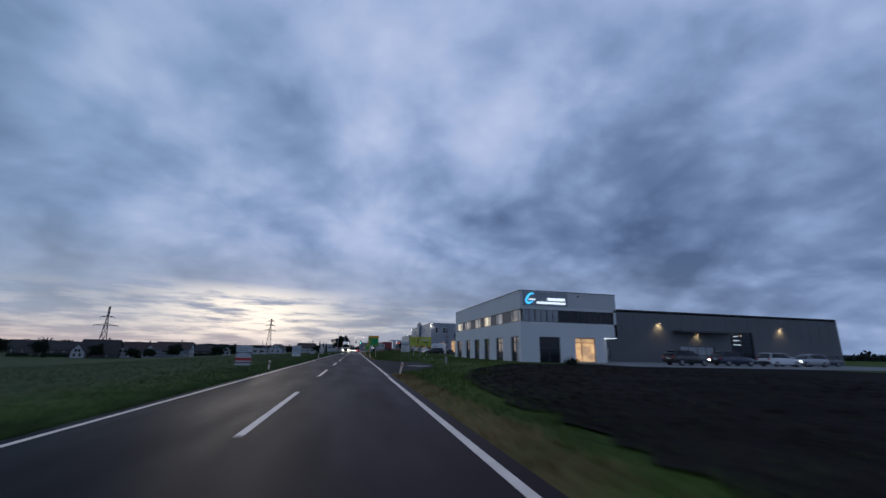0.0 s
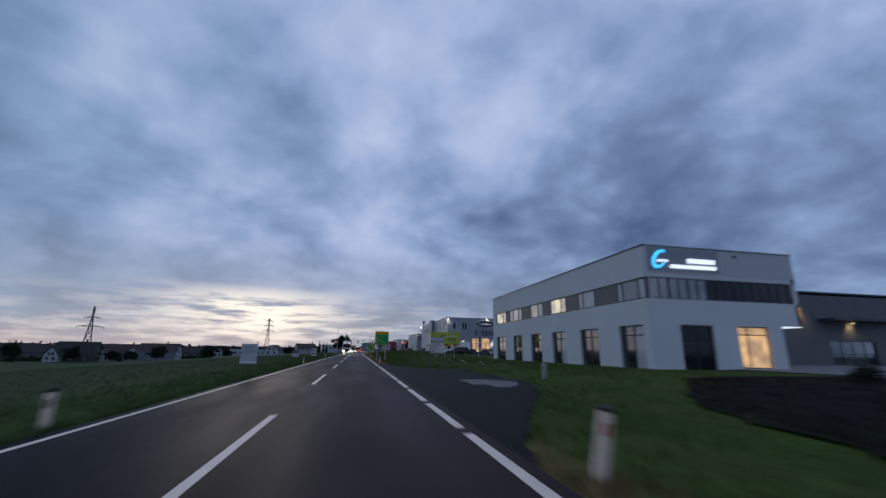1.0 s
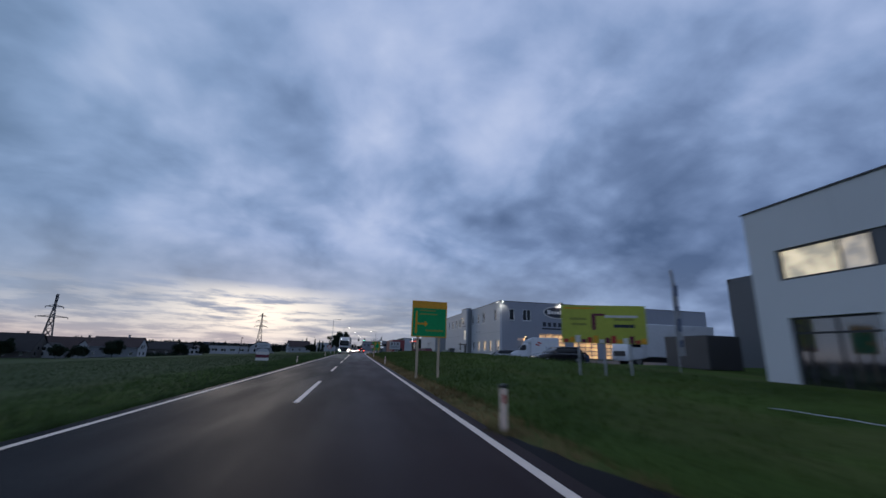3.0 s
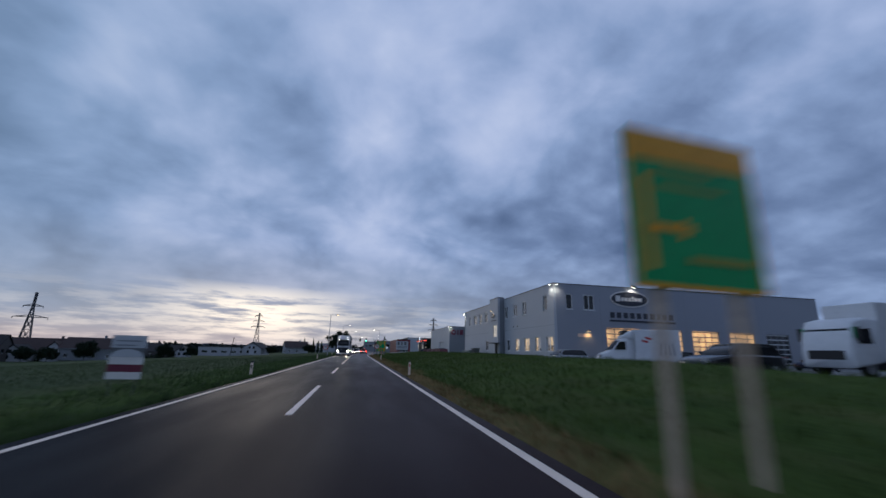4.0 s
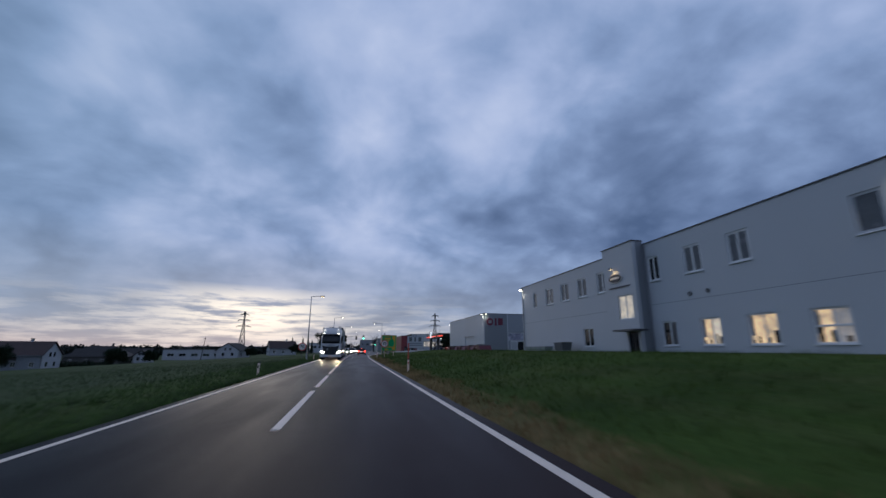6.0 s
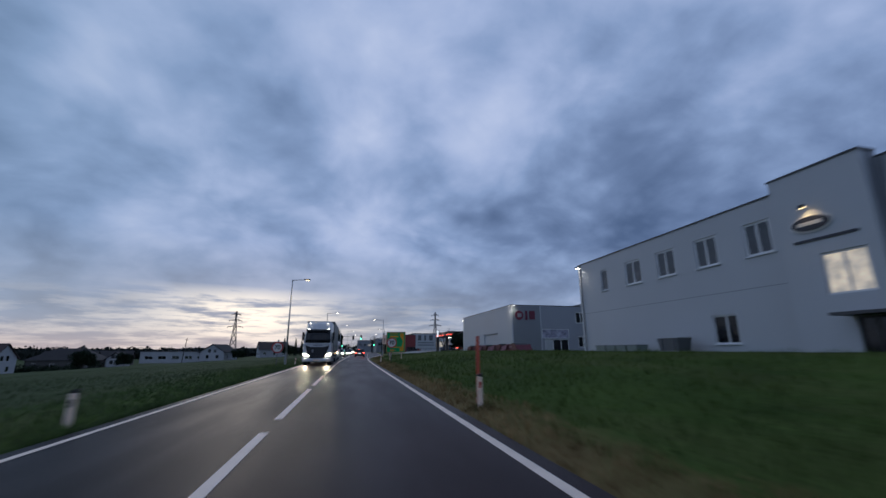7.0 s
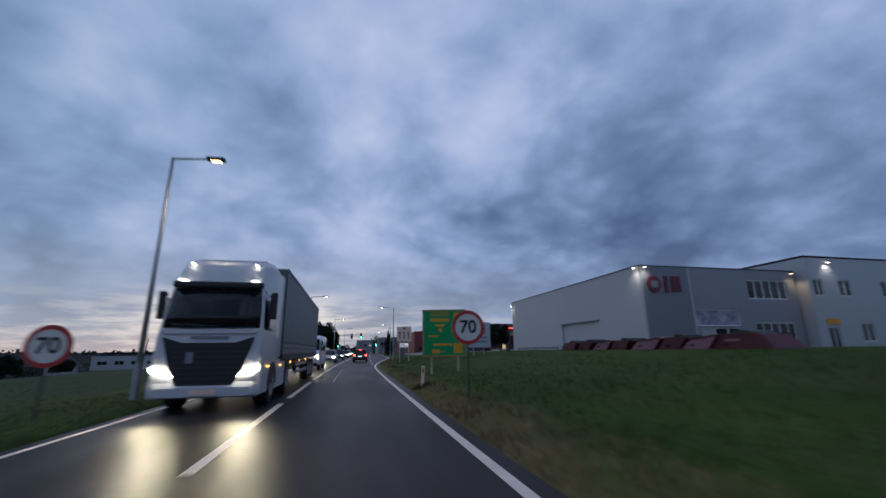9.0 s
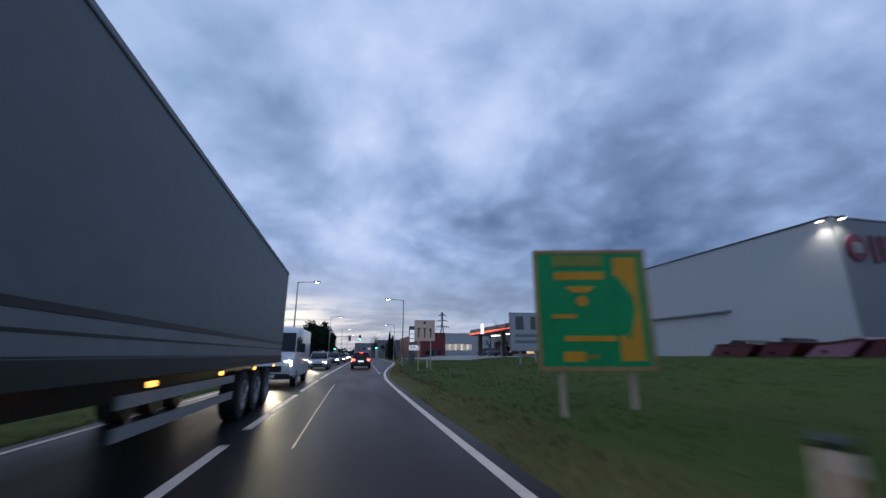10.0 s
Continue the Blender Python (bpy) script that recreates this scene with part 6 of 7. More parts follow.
        part("mirror_arm", rod(bmesh.new(), (s * 1.2, L - 0.4, 2.8), (s * 1.32, L - 0.42, 2.8), 0.03), M["black"], cab)
        part("side_window", prism([(L - 1.35, 1.95), (L - 0.45, 1.95), (L - 0.55, 2.75), (L - 1.35, 2.80)], 0, s * 1.235 - 0.03, s * 1.235 + 0.022), M["car_glass"], cab)
        part("corner_panel", boxed(s * 1.20 - 0.05, s * 1.20 + 0.05, L - 0.90, L - 0.30, 0.36, 1.02, bevel=0.03), M["truck_grey"], cab)
        part("side_marker", boxed(s * 1.262 - 0.012, s * 1.262 + 0.012, L - 0.86, L - 0.62, 0.98, 1.02), M["indicator"], cab, "lit amber side marker")
        part("wheel_arch", prism([(L - 1.45 + 0.62 * math.cos(t), 0.50 + 0.60 * math.sin(t)) for t in [math.pi * k / 12 for k in range(13)]], 0, s * 1.225 - 0.045, s * 1.225 + 0.035), M["black"], cab, "black wheel arch")
        part("side_fairing", boxed(s * 1.19 - 0.05, s * 1.19 + 0.05, L - 3.75, L - 2.08, 0.34, 1.15, bevel=0.02), M["truck_grey"], th)
        part("side_marker", boxed(s * 1.247 - 0.01, s * 1.247 + 0.01, L - 2.9, L - 2.64, 0.95, 0.99), M["indicator"], th, "lit amber side marker")
        part("air_deflector", boxed(s * 1.17 - 0.04, s * 1.17 + 0.04, L - 2.85, L - 2.26, 1.2, 3.7, bevel=0.02), M["truck_grey"], cab)
        for k in range(5):
            part("side_marker", boxed(s * 1.285 - 0.008, s * 1.285 + 0.008, 1.2 + 2.6 * k, 1.34 + 2.6 * k, 0.98, 1.04), M["indicator"], th, "lit amber side marker")
        part("underrun_rail", boxed(s * 1.22 - 0.02, s * 1.22 + 0.02, 5.4, 9.6, 0.50, 0.63), M["galv"], th, "galvanised side guard rail")
        part("underrun_rail", boxed(s * 1.22 - 0.02, s * 1.22 + 0.02, 5.4, 9.6, 0.80, 0.93), M["galv"], th, "galvanised side guard rail")
        for y in (1.9, 3.2, 4.5, L - 4.4, L - 1.45):
            wheel(th, s * 1.06, y, 0.49, 0.36)
    part("sun_roof_box", loft([ring(L - 2.2, 1.0, 3.8, 4.0, 0.08), ring(L - 1.3, 0.9, 3.78, 3.93, 0.06)]), M["truck_grey"], cab)
    tr = part("trailer_curtain", boxed(-1.27, 1.27, 0.05, 13.55, 1.30, 3.93), M["tarp"], th, "grey tarpaulin curtain side")
    part("roof_rail", boxed(-1.29, 1.29, 0.0, 13.6, 3.931, 4.02, bevel=0.02), M["panel_mid"], tr)
    part("floor_rail", boxed(-1.29, 1.29, 0.0, 13.6, 1.08, 1.299, bevel=0.01), M["black"], tr, "black chassis edge rail")
    for s in (-1, 1):
        part("lower_band", boxed(s * 1.275 - 0.005, s * 1.275 + 0.006, 0.06, 13.54, 1.31, 1.615), M["band"], tr, "paler grey band along the curtain's foot")
        part("trim_strip", boxed(s * 1.277 - 0.006, s * 1.277 + 0.012, 0.06, 13.54, 1.62, 1.69), M["black"], tr, "black edge strip")
        part("trim_strip", boxed(s * 1.277 - 0.006, s * 1.277 + 0.008, 0.06, 13.54, 1.465, 1.495), M["black"], tr)
    part("rear_door", boxed(-1.27, 1.27, 0.0, 0.045, 1.3, 3.93), M["panel_mid"], tr)
    part("trailer_chassis", boxed(-0.55, 0.55, 0.3, 13.0, 0.75, 1.079), M["black"], th)
    part("tractor_chassis", boxed(-0.5, 0.5, 10.0, L - 1.0, 0.55, 0.90), M["black"], th)
    return th


def ground_pose(x, y, turn=0.0):
    return pose(x, y, max(0.0, gz(x, y)) if -4 < x < 5 else gz(x, y) + 0.045, 0, 0, turn)


car("hatchback_car", "black compact hatchback with lit red rear lamps on the road", pose(3.05, 197.4, 0, 0, 0, -2.4), M["car_black"], "r", 4.05, 1.50, 1.80)
lorry(pose(-1.55, 172.6, 0, 0, 0, 180))
for hx in (-2.48, -0.62):
    hl = new("headlight_beam", bpy.data.lights.new("headlight_beam", "SPOT"))
    hl.data.energy, hl.data.spot_size, hl.data.spot_blend, hl.data.shadow_soft_size, hl.data.color = 240, radians(70), 0.8, 0.1, (1.0, 0.88, 0.62)
    hl.matrix_world = look((hx, 156.05, 0.9), (hx + 0.3, 146.7, 0.1))
van("delivery_van", "white delivery van with lit headlamps in the oncoming lane", pose(-1.18, 182.0, 0, 0, 0, 179), M["car_white"], "f")
for k, (yy, pt, hi) in enumerate(((200.2, "car_silver", 1.52), (216, "car_black", 1.55), (231, "car_blue", 1.48), (243, "car_silver", 1.50), (257, "car_black", 1.5))):
    car("oncoming_car", "oncoming car with lit headlamps queued on the road", pose(-1.6 + mid(yy), yy, 0, 0, 0, 178), M[pt], "f", 4.3, hi, 1.8, True, "oncoming cars")
for hx, hy in ((-1.1, 176.35), (-1.0, 195.7)):
    hl = new("headlight_beam", bpy.data.lights.new("headlight_beam", "SPOT"))
    hl.data.energy, hl.data.spot_size, hl.data.spot_blend, hl.data.shadow_soft_size, hl.data.color = 260, radians(70), 0.8, 0.25, (1.0, 0.90, 0.66)
    hl.matrix_world = look((hx, hy, 0.9), (hx + 0.3, hy - 10, 0.1))
# parked vehicles
for x, y, turn, pt, lab in ((33.3, 37.2, -88, "car_black", "black car with lit headlamps parked in front of the hall"), (40.4, 38.6, -92, "car_blue", "dark blue car parked in front of the hall"),
                            (47.3, 39.0, -90, "car_white", "white estate car with lit headlamps before the hall"), (58.5, 41.0, 90, "car_silver", "silver car parked in front of the hall"),
                            (68.5, 46.5, 92, "car_blue", "dark blue car parked in front of the hall")):
    car("parked_car", lab, ground_pose(x, y, turn), M[pt], "f" if turn < 0 and pt != "car_blue" else "", 4.4, 1.5, 1.8, True, "parked cars")
for x, y, turn, pt, lab in ((22.2, 107.6, 90, "car_silver", "silver car parked beside the workshop"), (26.9, 105.8, 88, "car_black", "black car parked beside the workshop"),
                            (20.5, 88.4, 92, "car_black", "black car parked in the workshop yard"), (30.2, 103.6, 84, "car_blue", "dark blue car parked beside the workshop"), (50.0, 106.5, 90, "car_blue", "dark blue car parked before the workshop doors")):
    car("parked_car", lab, ground_pose(x, y, turn), M[pt], "", 4.4, 1.45, 1.8, True, "parked cars")
box_truck("refrigerated_truck", "white refrigerated box lorry parked in front of the workshop", ground_pose(22.9, 97.0, 67), True, 5.2, 2.70)
box_truck("box_truck", "white box lorry parked behind the office building", ground_pose(33.9, 88.9, 90), False, 9.2, 3.75)
part_box = thing("steel_container", "dark steel storage container beside the office", "container", m=pose(22.0, 76.4, gz(22.0, 76.4)))
part("body", boxed(0, 2.4, 0, 3.5, 0.02, 2.05, bevel=0.03), M["trim"], part_box)
for k in range(9):
    part("rib", boxed(0.15 + 0.26 * k, 0.27 + 0.26 * k, -0.04, -0.001, 0.15, 1.95), M["trim"], part_box)
for x, y in ((29, 226), (31.5, 240), (26.5, 219)):
    car("station_car", "red car at the filling station" if x == 29 else "dark car at the filling station", ground_pose(x, y, 30), M["car_red" if x == 29 else "car_blue"], "r" if x == 29 else "", 4.3, 1.5, 1.8, True, "filling station cars")


# ---- red skips in front of the industrial hall ----
def skip(x, y, turn, long, high, covered, nose=False):
    """A slant-ended skip lying along the road, its ends leaning the same way."""
    lab = "dark red steel skip with slanted ends and a pink cover" if covered else "dark red open steel skip with slanted ends"
    th = thing("waste_skip", lab, "skip", "red skips", pose(x, y, gz(x, y) + 0.02, 0, 0, turn))
    lean = 0.95 * high
    drop = 0.25 * high if covered else 0.0
    outer = [(0.0 if not nose else -1.9 * lean, 0.0), (long, 0.0), (long - lean, high - drop), (-lean, high)]
    for s in (-1, 1):
        part("side_plate", prism(outer, 0, s * 0.85 - 0.04, s * 0.85 + 0.04), M["skip_pink" if covered else "skip_red"], th, "faded pink side plate" if covered else "")
        part("rim", prism([(-lean, high), (long - lean, high - drop), (long - lean, high - drop + 0.06), (-lean, high + 0.06)], 0, s * 0.91 - 0.02, s * 0.91 + 0.04), M["skip_red"], th)
        part("lifting_lug", rod(bmesh.new(), (s * 0.88, long * 0.5, high * 0.35), (s * 1.02, long * 0.5, high * 0.35), 0.05), M["black"], th)
    part("floor_plate", boxed(-0.809, 0.809, 0.02, long - 0.1, 0.03, 0.08), M["skip_red"], th)
    for y0, hh in ((0.0, high), (long, high - drop)):
        foot = -1.9 * lean if nose and y0 == 0.0 else y0
        part("end_plate", prism([(foot - 0.03, 0.0), (foot + 0.03, 0.0), (y0 + 0.03 - lean, hh), (y0 - 0.03 - lean, hh)], 0, -0.809, 0.809), M["skip_red"], th)
    if nose:
        part("label_plate", boxed(-0.905, -0.892, long * 0.15, long * 0.15 + 0.7, high * 0.55, high * 0.72), M["skip_pink"], th, "faded pink label plate")
    if covered:
        part("cover", prism([(0.1 - lean, high - 0.05), (long - 0.1 - lean, high - drop - 0.05), (long - 0.5 - lean, high - drop + 0.1), (0.3 - lean, high + 0.1)], 0, -0.80, 0.80), M["skip_cover"], th, "faded pink cover")
    else:
        part("load", prism([(0.3 - lean, high - 0.02), (long - 0.3 - lean, high - 0.02), (long * 0.6 - lean, high + 0.22), (long * 0.3 - lean, high + 0.16)], 0, -0.7, 0.7), M["black"], th, "dark scrap load")


for k, (yy, lg, hi, cov) in enumerate(((159.6, 1.95, 0.62, False), (161.5, 1.5, 0.60, True), (163.1, 1.3, 0.56, False), (164.7, 1.6, 0.58, True), (166.8, 1.35, 0.48, False),
                                       (168.4, 1.3, 0.53, True), (170.2, 1.1, 0.47, False), (171.6, 1.7, 0.44, False))):
    skip(19.25 - 0.175 * k, yy, 4 + ((k * 37) % 7) - 3, lg, hi, cov, k == 0)

# ---- pale crates along the workshop wall ----
def crate(y, wide):
    th = thing("storage_crate", "pale grey-green plastic storage crate against the wall", "crate", "storage crates", pose(20.75, y, gz(20.75, y) + 0.04))
    part("tub", loft([[(sx * 0.45 * k, sy * wide / 2 * k, z) for sx, sy in ((-1, -1), (1, -1), (1, 1), (-1, 1))] for z, k in ((0.0, 0.9), (0.36, 1.0))]), M["crate"], th)
    part("lid", boxed(-0.48, 0.48, -wide / 2 - 0.03, wide / 2 + 0.03, 0.361, 0.41, bevel=0.01), M["panel_mid"], th)


for k, (yy, wd) in enumerate(((142.9, 1.1), (144.1, 1.1), (145.3, 1.1), (146.6, 1.2))):
    crate(yy, wd)
bin_ = thing("steel_bin", "dark steel waste bin with a pale rim against the wall", "bin", m=pose(20.7, 139.4, gz(20.7, 139.4) + 0.04))
part("tub", loft([[(sx * 0.5 * k, sy * 0.85 * k, z) for sx, sy in ((-1, -1), (1, -1), (1, 1), (-1, 1))] for z, k in ((0.0, 0.85), (0.75, 1.0))]), M["panel_dark"], bin_)
part("rim", boxed(-0.54, 0.54, -0.90, 0.90, 0.751, 0.81, bevel=0.012), M["panel"], bin_, "pale rim")
for s in (-0.5, 0.5):
    part("rib", boxed(-0.53, -0.47, s - 0.04, s + 0.04, 0.1, 0.75), M["panel_dark"], bin_)

# ---- flag banner by the workshop ----
fl = thing("flag_mast", "thin mast with a pale advertising flag", "flag", m=pose(18.0, 74.2, gz(18.0, 74.2)))
part("mast", rod(bmesh.new(), (0, 0, -0.2), (0, 0, 5.5), 0.03, 0.018), M["galv"], fl)
bm = bmesh.new()
rows = [[bm.verts.new((0.03 + (0.36 * (1 - (j / 12) ** 2.5) + 0.05) * i / 5, 0.05 * math.sin(i * 1.3 + j * 0.4), 0.85 + 4.6 * j / 12)) for i in range(6)] for j in range(13)]
for a, b in zip(rows, rows[1:]):
    for i in range(5):
        bm.faces.new((a[i], a[i + 1], b[i + 1], b[i]))
bmesh.ops.solidify(bm, geom=bm.faces[:], thickness=0.01)
part("flag", bm, M["panel"], fl, "pale feather flag")
for zz, hh in ((1.3, 0.35), (2.1, 0.7), (3.2, 0.25), (4.0, 0.6)):
    part("printed_bar", boxed(0.07, 0.30, -0.075, -0.062, zz, zz + hh, bevel=0.004), M["truck_blue"], fl, "dark blue print")


# ---- houses ----
def house(x, y, turn, wide, deep, eaves, ridge, wall, roof, label, wins=3, chimney=True, ends=None, hip=0.0, balcony=False):
    """A house with its ridge along x. ends: the gable walls' material; hip: how far the ridge stops short of the ends."""
    base = gz(x, y)
    th = thing("house", label, "house", "houses", pose(x, y, base, 0, 0, turn))
    hw, hd = wide / 2, deep / 2
    f = basis((-hw, -hd, 0), (1, 0, 0))
    holes = []
    for k in range(wins):
        c = wide * (k + 0.5) / wins
        holes.append((c - 0.55, c + 0.55, 0.9, 2.2))
        if eaves > 4.6:
            holes.append((c - 0.5, c + 0.5, 3.5, 4.7))
    facade("wall", th, wall, f, wide, eaves, holes)
    for k, o in enumerate(holes):
        window(th, f, *o, M["glass"], M["frame_white"], (0.5,), (), 0.12, bar=0.08)
    facade("wall", th, wall, basis((hw, hd, 0), (-1, 0, 0)), wide, eaves)
    ends = ends or wall
    for s in (-1, 1):
        top = [(hd, eaves), (-hd, eaves)] if hip else [(hd, eaves), (0, ridge - 0.15), (-hd, eaves)]
        gw_ = part("gable_wall", prism([(-hd, 0), (hd, 0)] + top, 0, s * hw - 0.15 * s, s * hw), ends, th)
        for yy, zz in ((-hd * 0.45, 0.9), (hd * 0.35, 0.9)) + (() if hip else ((-hd * 0.22, eaves * 0.5 + 1.4), (hd * 0.22, eaves * 0.5 + 1.4))):
            part("gable_window", boxed(s * hw - 0.02, s * hw + 0.03, yy - 0.5, yy + 0.5, zz, zz + 1.25), M["glass"], gw_)
            part("gable_sill", boxed(s * hw + 0.031 * s - 0.03, s * hw + 0.031 * s + 0.03, yy - 0.56, yy + 0.56, zz - 0.07, zz - 0.003), M["frame_white"], gw_)
    drop = 0.5 * (ridge - eaves) / hd
    if hip:
        bm = bmesh.new()
        e = 0.45
        lo = [bm.verts.new((sx * (hw + e), sy * (hd + e), eaves - drop * 0.5)) for sx, sy in ((-1, -1), (1, -1), (1, 1), (-1, 1))]
        r0, r1 = bm.verts.new((-hw + hip, 0, ridge)), bm.verts.new((hw - hip, 0, ridge))
        for q in ((lo[0], lo[1], r1, r0), (lo[2], lo[3], r0, r1), (lo[1], lo[2], r1), (lo[3], lo[0], r0), (lo[3], lo[2], lo[1], lo[0])):
            bm.faces.new(q)
        part("hipped_roof", bm, roof, th)
    else:
        for s in (-1, 1):
            slope = [(0, ridge - 0.02), (0, ridge + 0.2), (s * (hd + 0.5), eaves - drop + 0.2), (s * (hd + 0.5), eaves - drop)]
            part("roof_slope", prism(slope, 0, -hw - 0.4, hw + 0.4), roof, th)
            part("gutter", rod(bmesh.new(), (-hw - 0.4, s * (hd + 0.56), eaves - drop + 0.05), (hw + 0.4, s * (hd + 0.56), eaves - drop + 0.05), 0.07, 0.07, 6), M["panel_mid"], th)
    if chimney:
        part("chimney", boxed(hw * 0.3, hw * 0.3 + 0.6, -0.3, 0.3, ridge - 0.4, ridge + 0.9, bevel=0.03), wall, th)
        part("chimney_cap", boxed(hw * 0.3 - 0.08, hw * 0.3 + 0.68, -0.38, 0.38, ridge + 0.901, ridge + 1.0), M["trim"], th)
    if balcony:
        part("balcony_slab", boxed(-hw * 0.5, hw * 0.4, -hd - 1.3, -hd - 0.001, 2.5, 2.65), M["panel_mid"], th)
        part("balcony_rail", boxed(-hw * 0.5, hw * 0.4, -hd - 1.3, -hd - 1.22, 2.651, 3.5), M["bark"], th, "dark wooden balcony rail")
    return th


house(-121, 236, 3, 15.5, 10, 3.0, 8.7, M["house_tan"], M["roof_tile"], "steep gabled house with a dark tiled roof", 3)
house(-126.5, 230.6, 90, 5, 6.0, 3.0, 6.6, M["house"], M["roof_tile"], "pale gabled wing of the steep-roofed house", 1, False)
house(-111, 251, 6, 27, 9, 3.8, 8.0, M["house_tan"], M["roof_red"], "long dark tiled house beyond the field", 5)
house(-112.5, 241.5, 94, 7, 7.0, 2.8, 5.6, M["house"], M["roof_tile"], "small pale gabled annex of a house", 1, False)
house(-100.2, 240.5, 94, 7, 6.5, 3.2, 6.6, M["house"], M["roof_red"], "pale gabled wing with a red tiled roof", 1, False)
# front wall's shade is put into a greyer render than the gables
house(-90.5, 242.0, 6, 16, 9.5, 4.2, 7.6, M["house_grey"], M["roof_red"], "pale gabled house with a brown tiled roof", 4, ends=M["house"], balcony=True)
house(-90.5, 282, 8, 18.5, 11, 3.2, 6.8, M["house_tan"], M["roof_tile"], "low house with a dark hipped roof beyond the field", 4, hip=5.2)
house(-77.2, 284, 98, 7, 5, 2.6, 4.6, M["house"], M["roof_tile"], "small pale gabled outbuilding beside the gardens", 1, False)
house(-103, 305, 10, 16, 9, 3.6, 6.4, M["house_tan"], M["roof_tile"], "dark roofed bungalow beyond the field", 3)
house(-110, 345, 15, 18, 9, 3.8, 6.6, M["house_tan"], M["roof_tile"], "dark roofed house beyond the field", 3)
house(-48.8, 296, 82, 12, 9, 3.3, 6.0, M["house"], M["roof_tile"], "pale gabled house beside the flat hall", 2, False)
house(-33, 318, 20, 12, 9, 3.4, 6.6, M["house"], M["roof_red"], "house with a brown-red roof behind the trees", 3)
house(-160, 275, 5, 20, 9, 4, 7.5, M["house_tan"], M["roof_tile"], "dark roofed house among trees", 4)
house(-190, 300, 5, 22, 9, 4, 8, M["house_tan"], M["roof_tile"], "dark roofed house among trees", 4)
flat = thing("flat_hall", "long low pale flat-roofed hall beyond the field", "building", m=pose(-62, 296, gz(-62, 296), 0, 0, 8))
fm = basis((-12, -5, 0), (1, 0, 0))
fh = [(1.5 + 4.2 * k, 4.0 + 4.2 * k, 1.4, 2.6) for k in range(5)]
facade("wall", flat, M["house"], fm, 24, 4.1, fh)
for o in fh:
    window(flat, fm, *o, M["glass"], M["frame_white"], (0.5,), (), 0.1)
facade("wall", flat, M["house"], basis((-12, 5, 0), (0, -1, 0)), 10, 4.1)
facade("wall", flat, M["house"], basis((12, -5, 0), (0, 1, 0)), 10, 4.1)
part("roof", boxed(-12.2, 12.2, -5.2, 5.2, 4.1, 4.35), M["trim"], flat)
pole = thing("wooden_pole", "slightly leaning wooden utility pole in the field", "pole", m=pose(-56.7, 282, gz(-56.7, 282), 0, 5, 0))
part("shaft", rod(bmesh.new(), (0, 0, -0.5), (0, 0, 8.6), 0.16, 0.11), M["bark"], pole)
part("crossbar", rod(bmesh.new(), (-0.6, 0, 8.0), (0.6, 0, 8.0), 0.06), M["bark"], pole)

# ---- filling station and the buildings beyond ----
station = thing("filling_station_canopy", "dark filling station canopy edged with a glowing red strip", "canopy")
part("roof_slab", boxed(23.6, 31.5, 211.8, 231, 4.55, 5.6, bevel=0.06), M["trim"], station)
part("red_strip", boxed(23.53, 23.595, 211.8, 231, 4.75, 4.95), M["red_strip"], station, "glowing red edge strip")
part("red_strip", boxed(23.6, 31.5, 211.73, 211.795, 4.75, 4.95), M["red_strip"], station, "glowing red edge strip")
part("logo_panel", boxed(23.4, 23.52, 222.8, 224.0, 4.6, 6.2), M["sign_lit"], station, "glowing white panel")
for x in (24.2, 29.8):
    for y in (216, 227):
        part("column", boxed(x - 0.35, x + 0.35, y - 0.35, y + 0.35, gz(x, y), 4.549, bevel=0.03), M["trim"], station)
for y in (216, 222, 228):
    part("ceiling_lamp", boxed(26.8, 28.2, y - 0.5, y + 0.5, 4.50, 4.549), M["lamp"], station, "lit ceiling lamp")
kiosk = thing("filling_station_shop", "filling station shop with a lit glass front", "building")
km = basis((33.0, 246, 0.95), (0, -1, 0))
facade("wall", kiosk, M["panel_mid"], km, 30, 4.2, [(2, 28, 0.4, 3.0)])
window(kiosk, km, 2, 28, 0.4, 3.0, [M["glass"], M["lit"], M["glass"], M["glass"]], M["frame_dark"], [k / 8 for k in range(1, 8)], (), 0.15)
facade("wall", kiosk, M["panel_mid"], basis((33.0, 216, 0.95), (1, 0, 0)), 9, 4.2)
part("roof", boxed(33, 42, 216, 246, 5.15, 5.4), M["trim"], kiosk)
red = thing("red_hall", "dark red clad commercial hall", "building")
rm = basis((17.8, 250, 0.2), (1, 0, 0))
facade("wall", red, M["hall_red"], rm, 5.6, 5.7, [(1, 4.6, 0.4, 2.0)])
window(red, rm, 1, 4.6, 0.4, 2.0, M["glass"], M["frame_dark"], (0.33, 0.66))
facade("wall", red, M["hall_red"], basis((17.8, 290, 0.2), (0, -1, 0)), 40, 5.7)
facade("wall", red, M["hall_red"], basis((23.4, 250, 0.2), (0, 1, 0)), 40, 5.7)
part("roof", boxed(17.8, 23.4, 250, 290, 5.9, 6.05), M["trim"], red)
market = thing("retail_hall", "wide pale retail hall with a warm lit shop front", "building")
mm = basis((28, 300, 0.0), (1, 0, 0))
facade("wall", market, M["panel"], mm, 60, 8.5, [(6, 17, 2.6, 4.9), (26, 42, 2.6, 4.2)])
window(market, mm, 6, 17, 2.6, 4.9, [M["lit_pale"], M["lit_dim"]], M["frame_dark"], [k / 10 for k in range(1, 10)], (), 0.15)
window(market, mm, 26, 42, 2.6, 4.2, [M["glass"], M["lit"], M["glass"]], M["frame_dark"], [k / 6 for k in range(1, 6)], (), 0.15)
part("roof", boxed(28, 88, 300, 340, 8.3, 8.49), M["trim"], market)
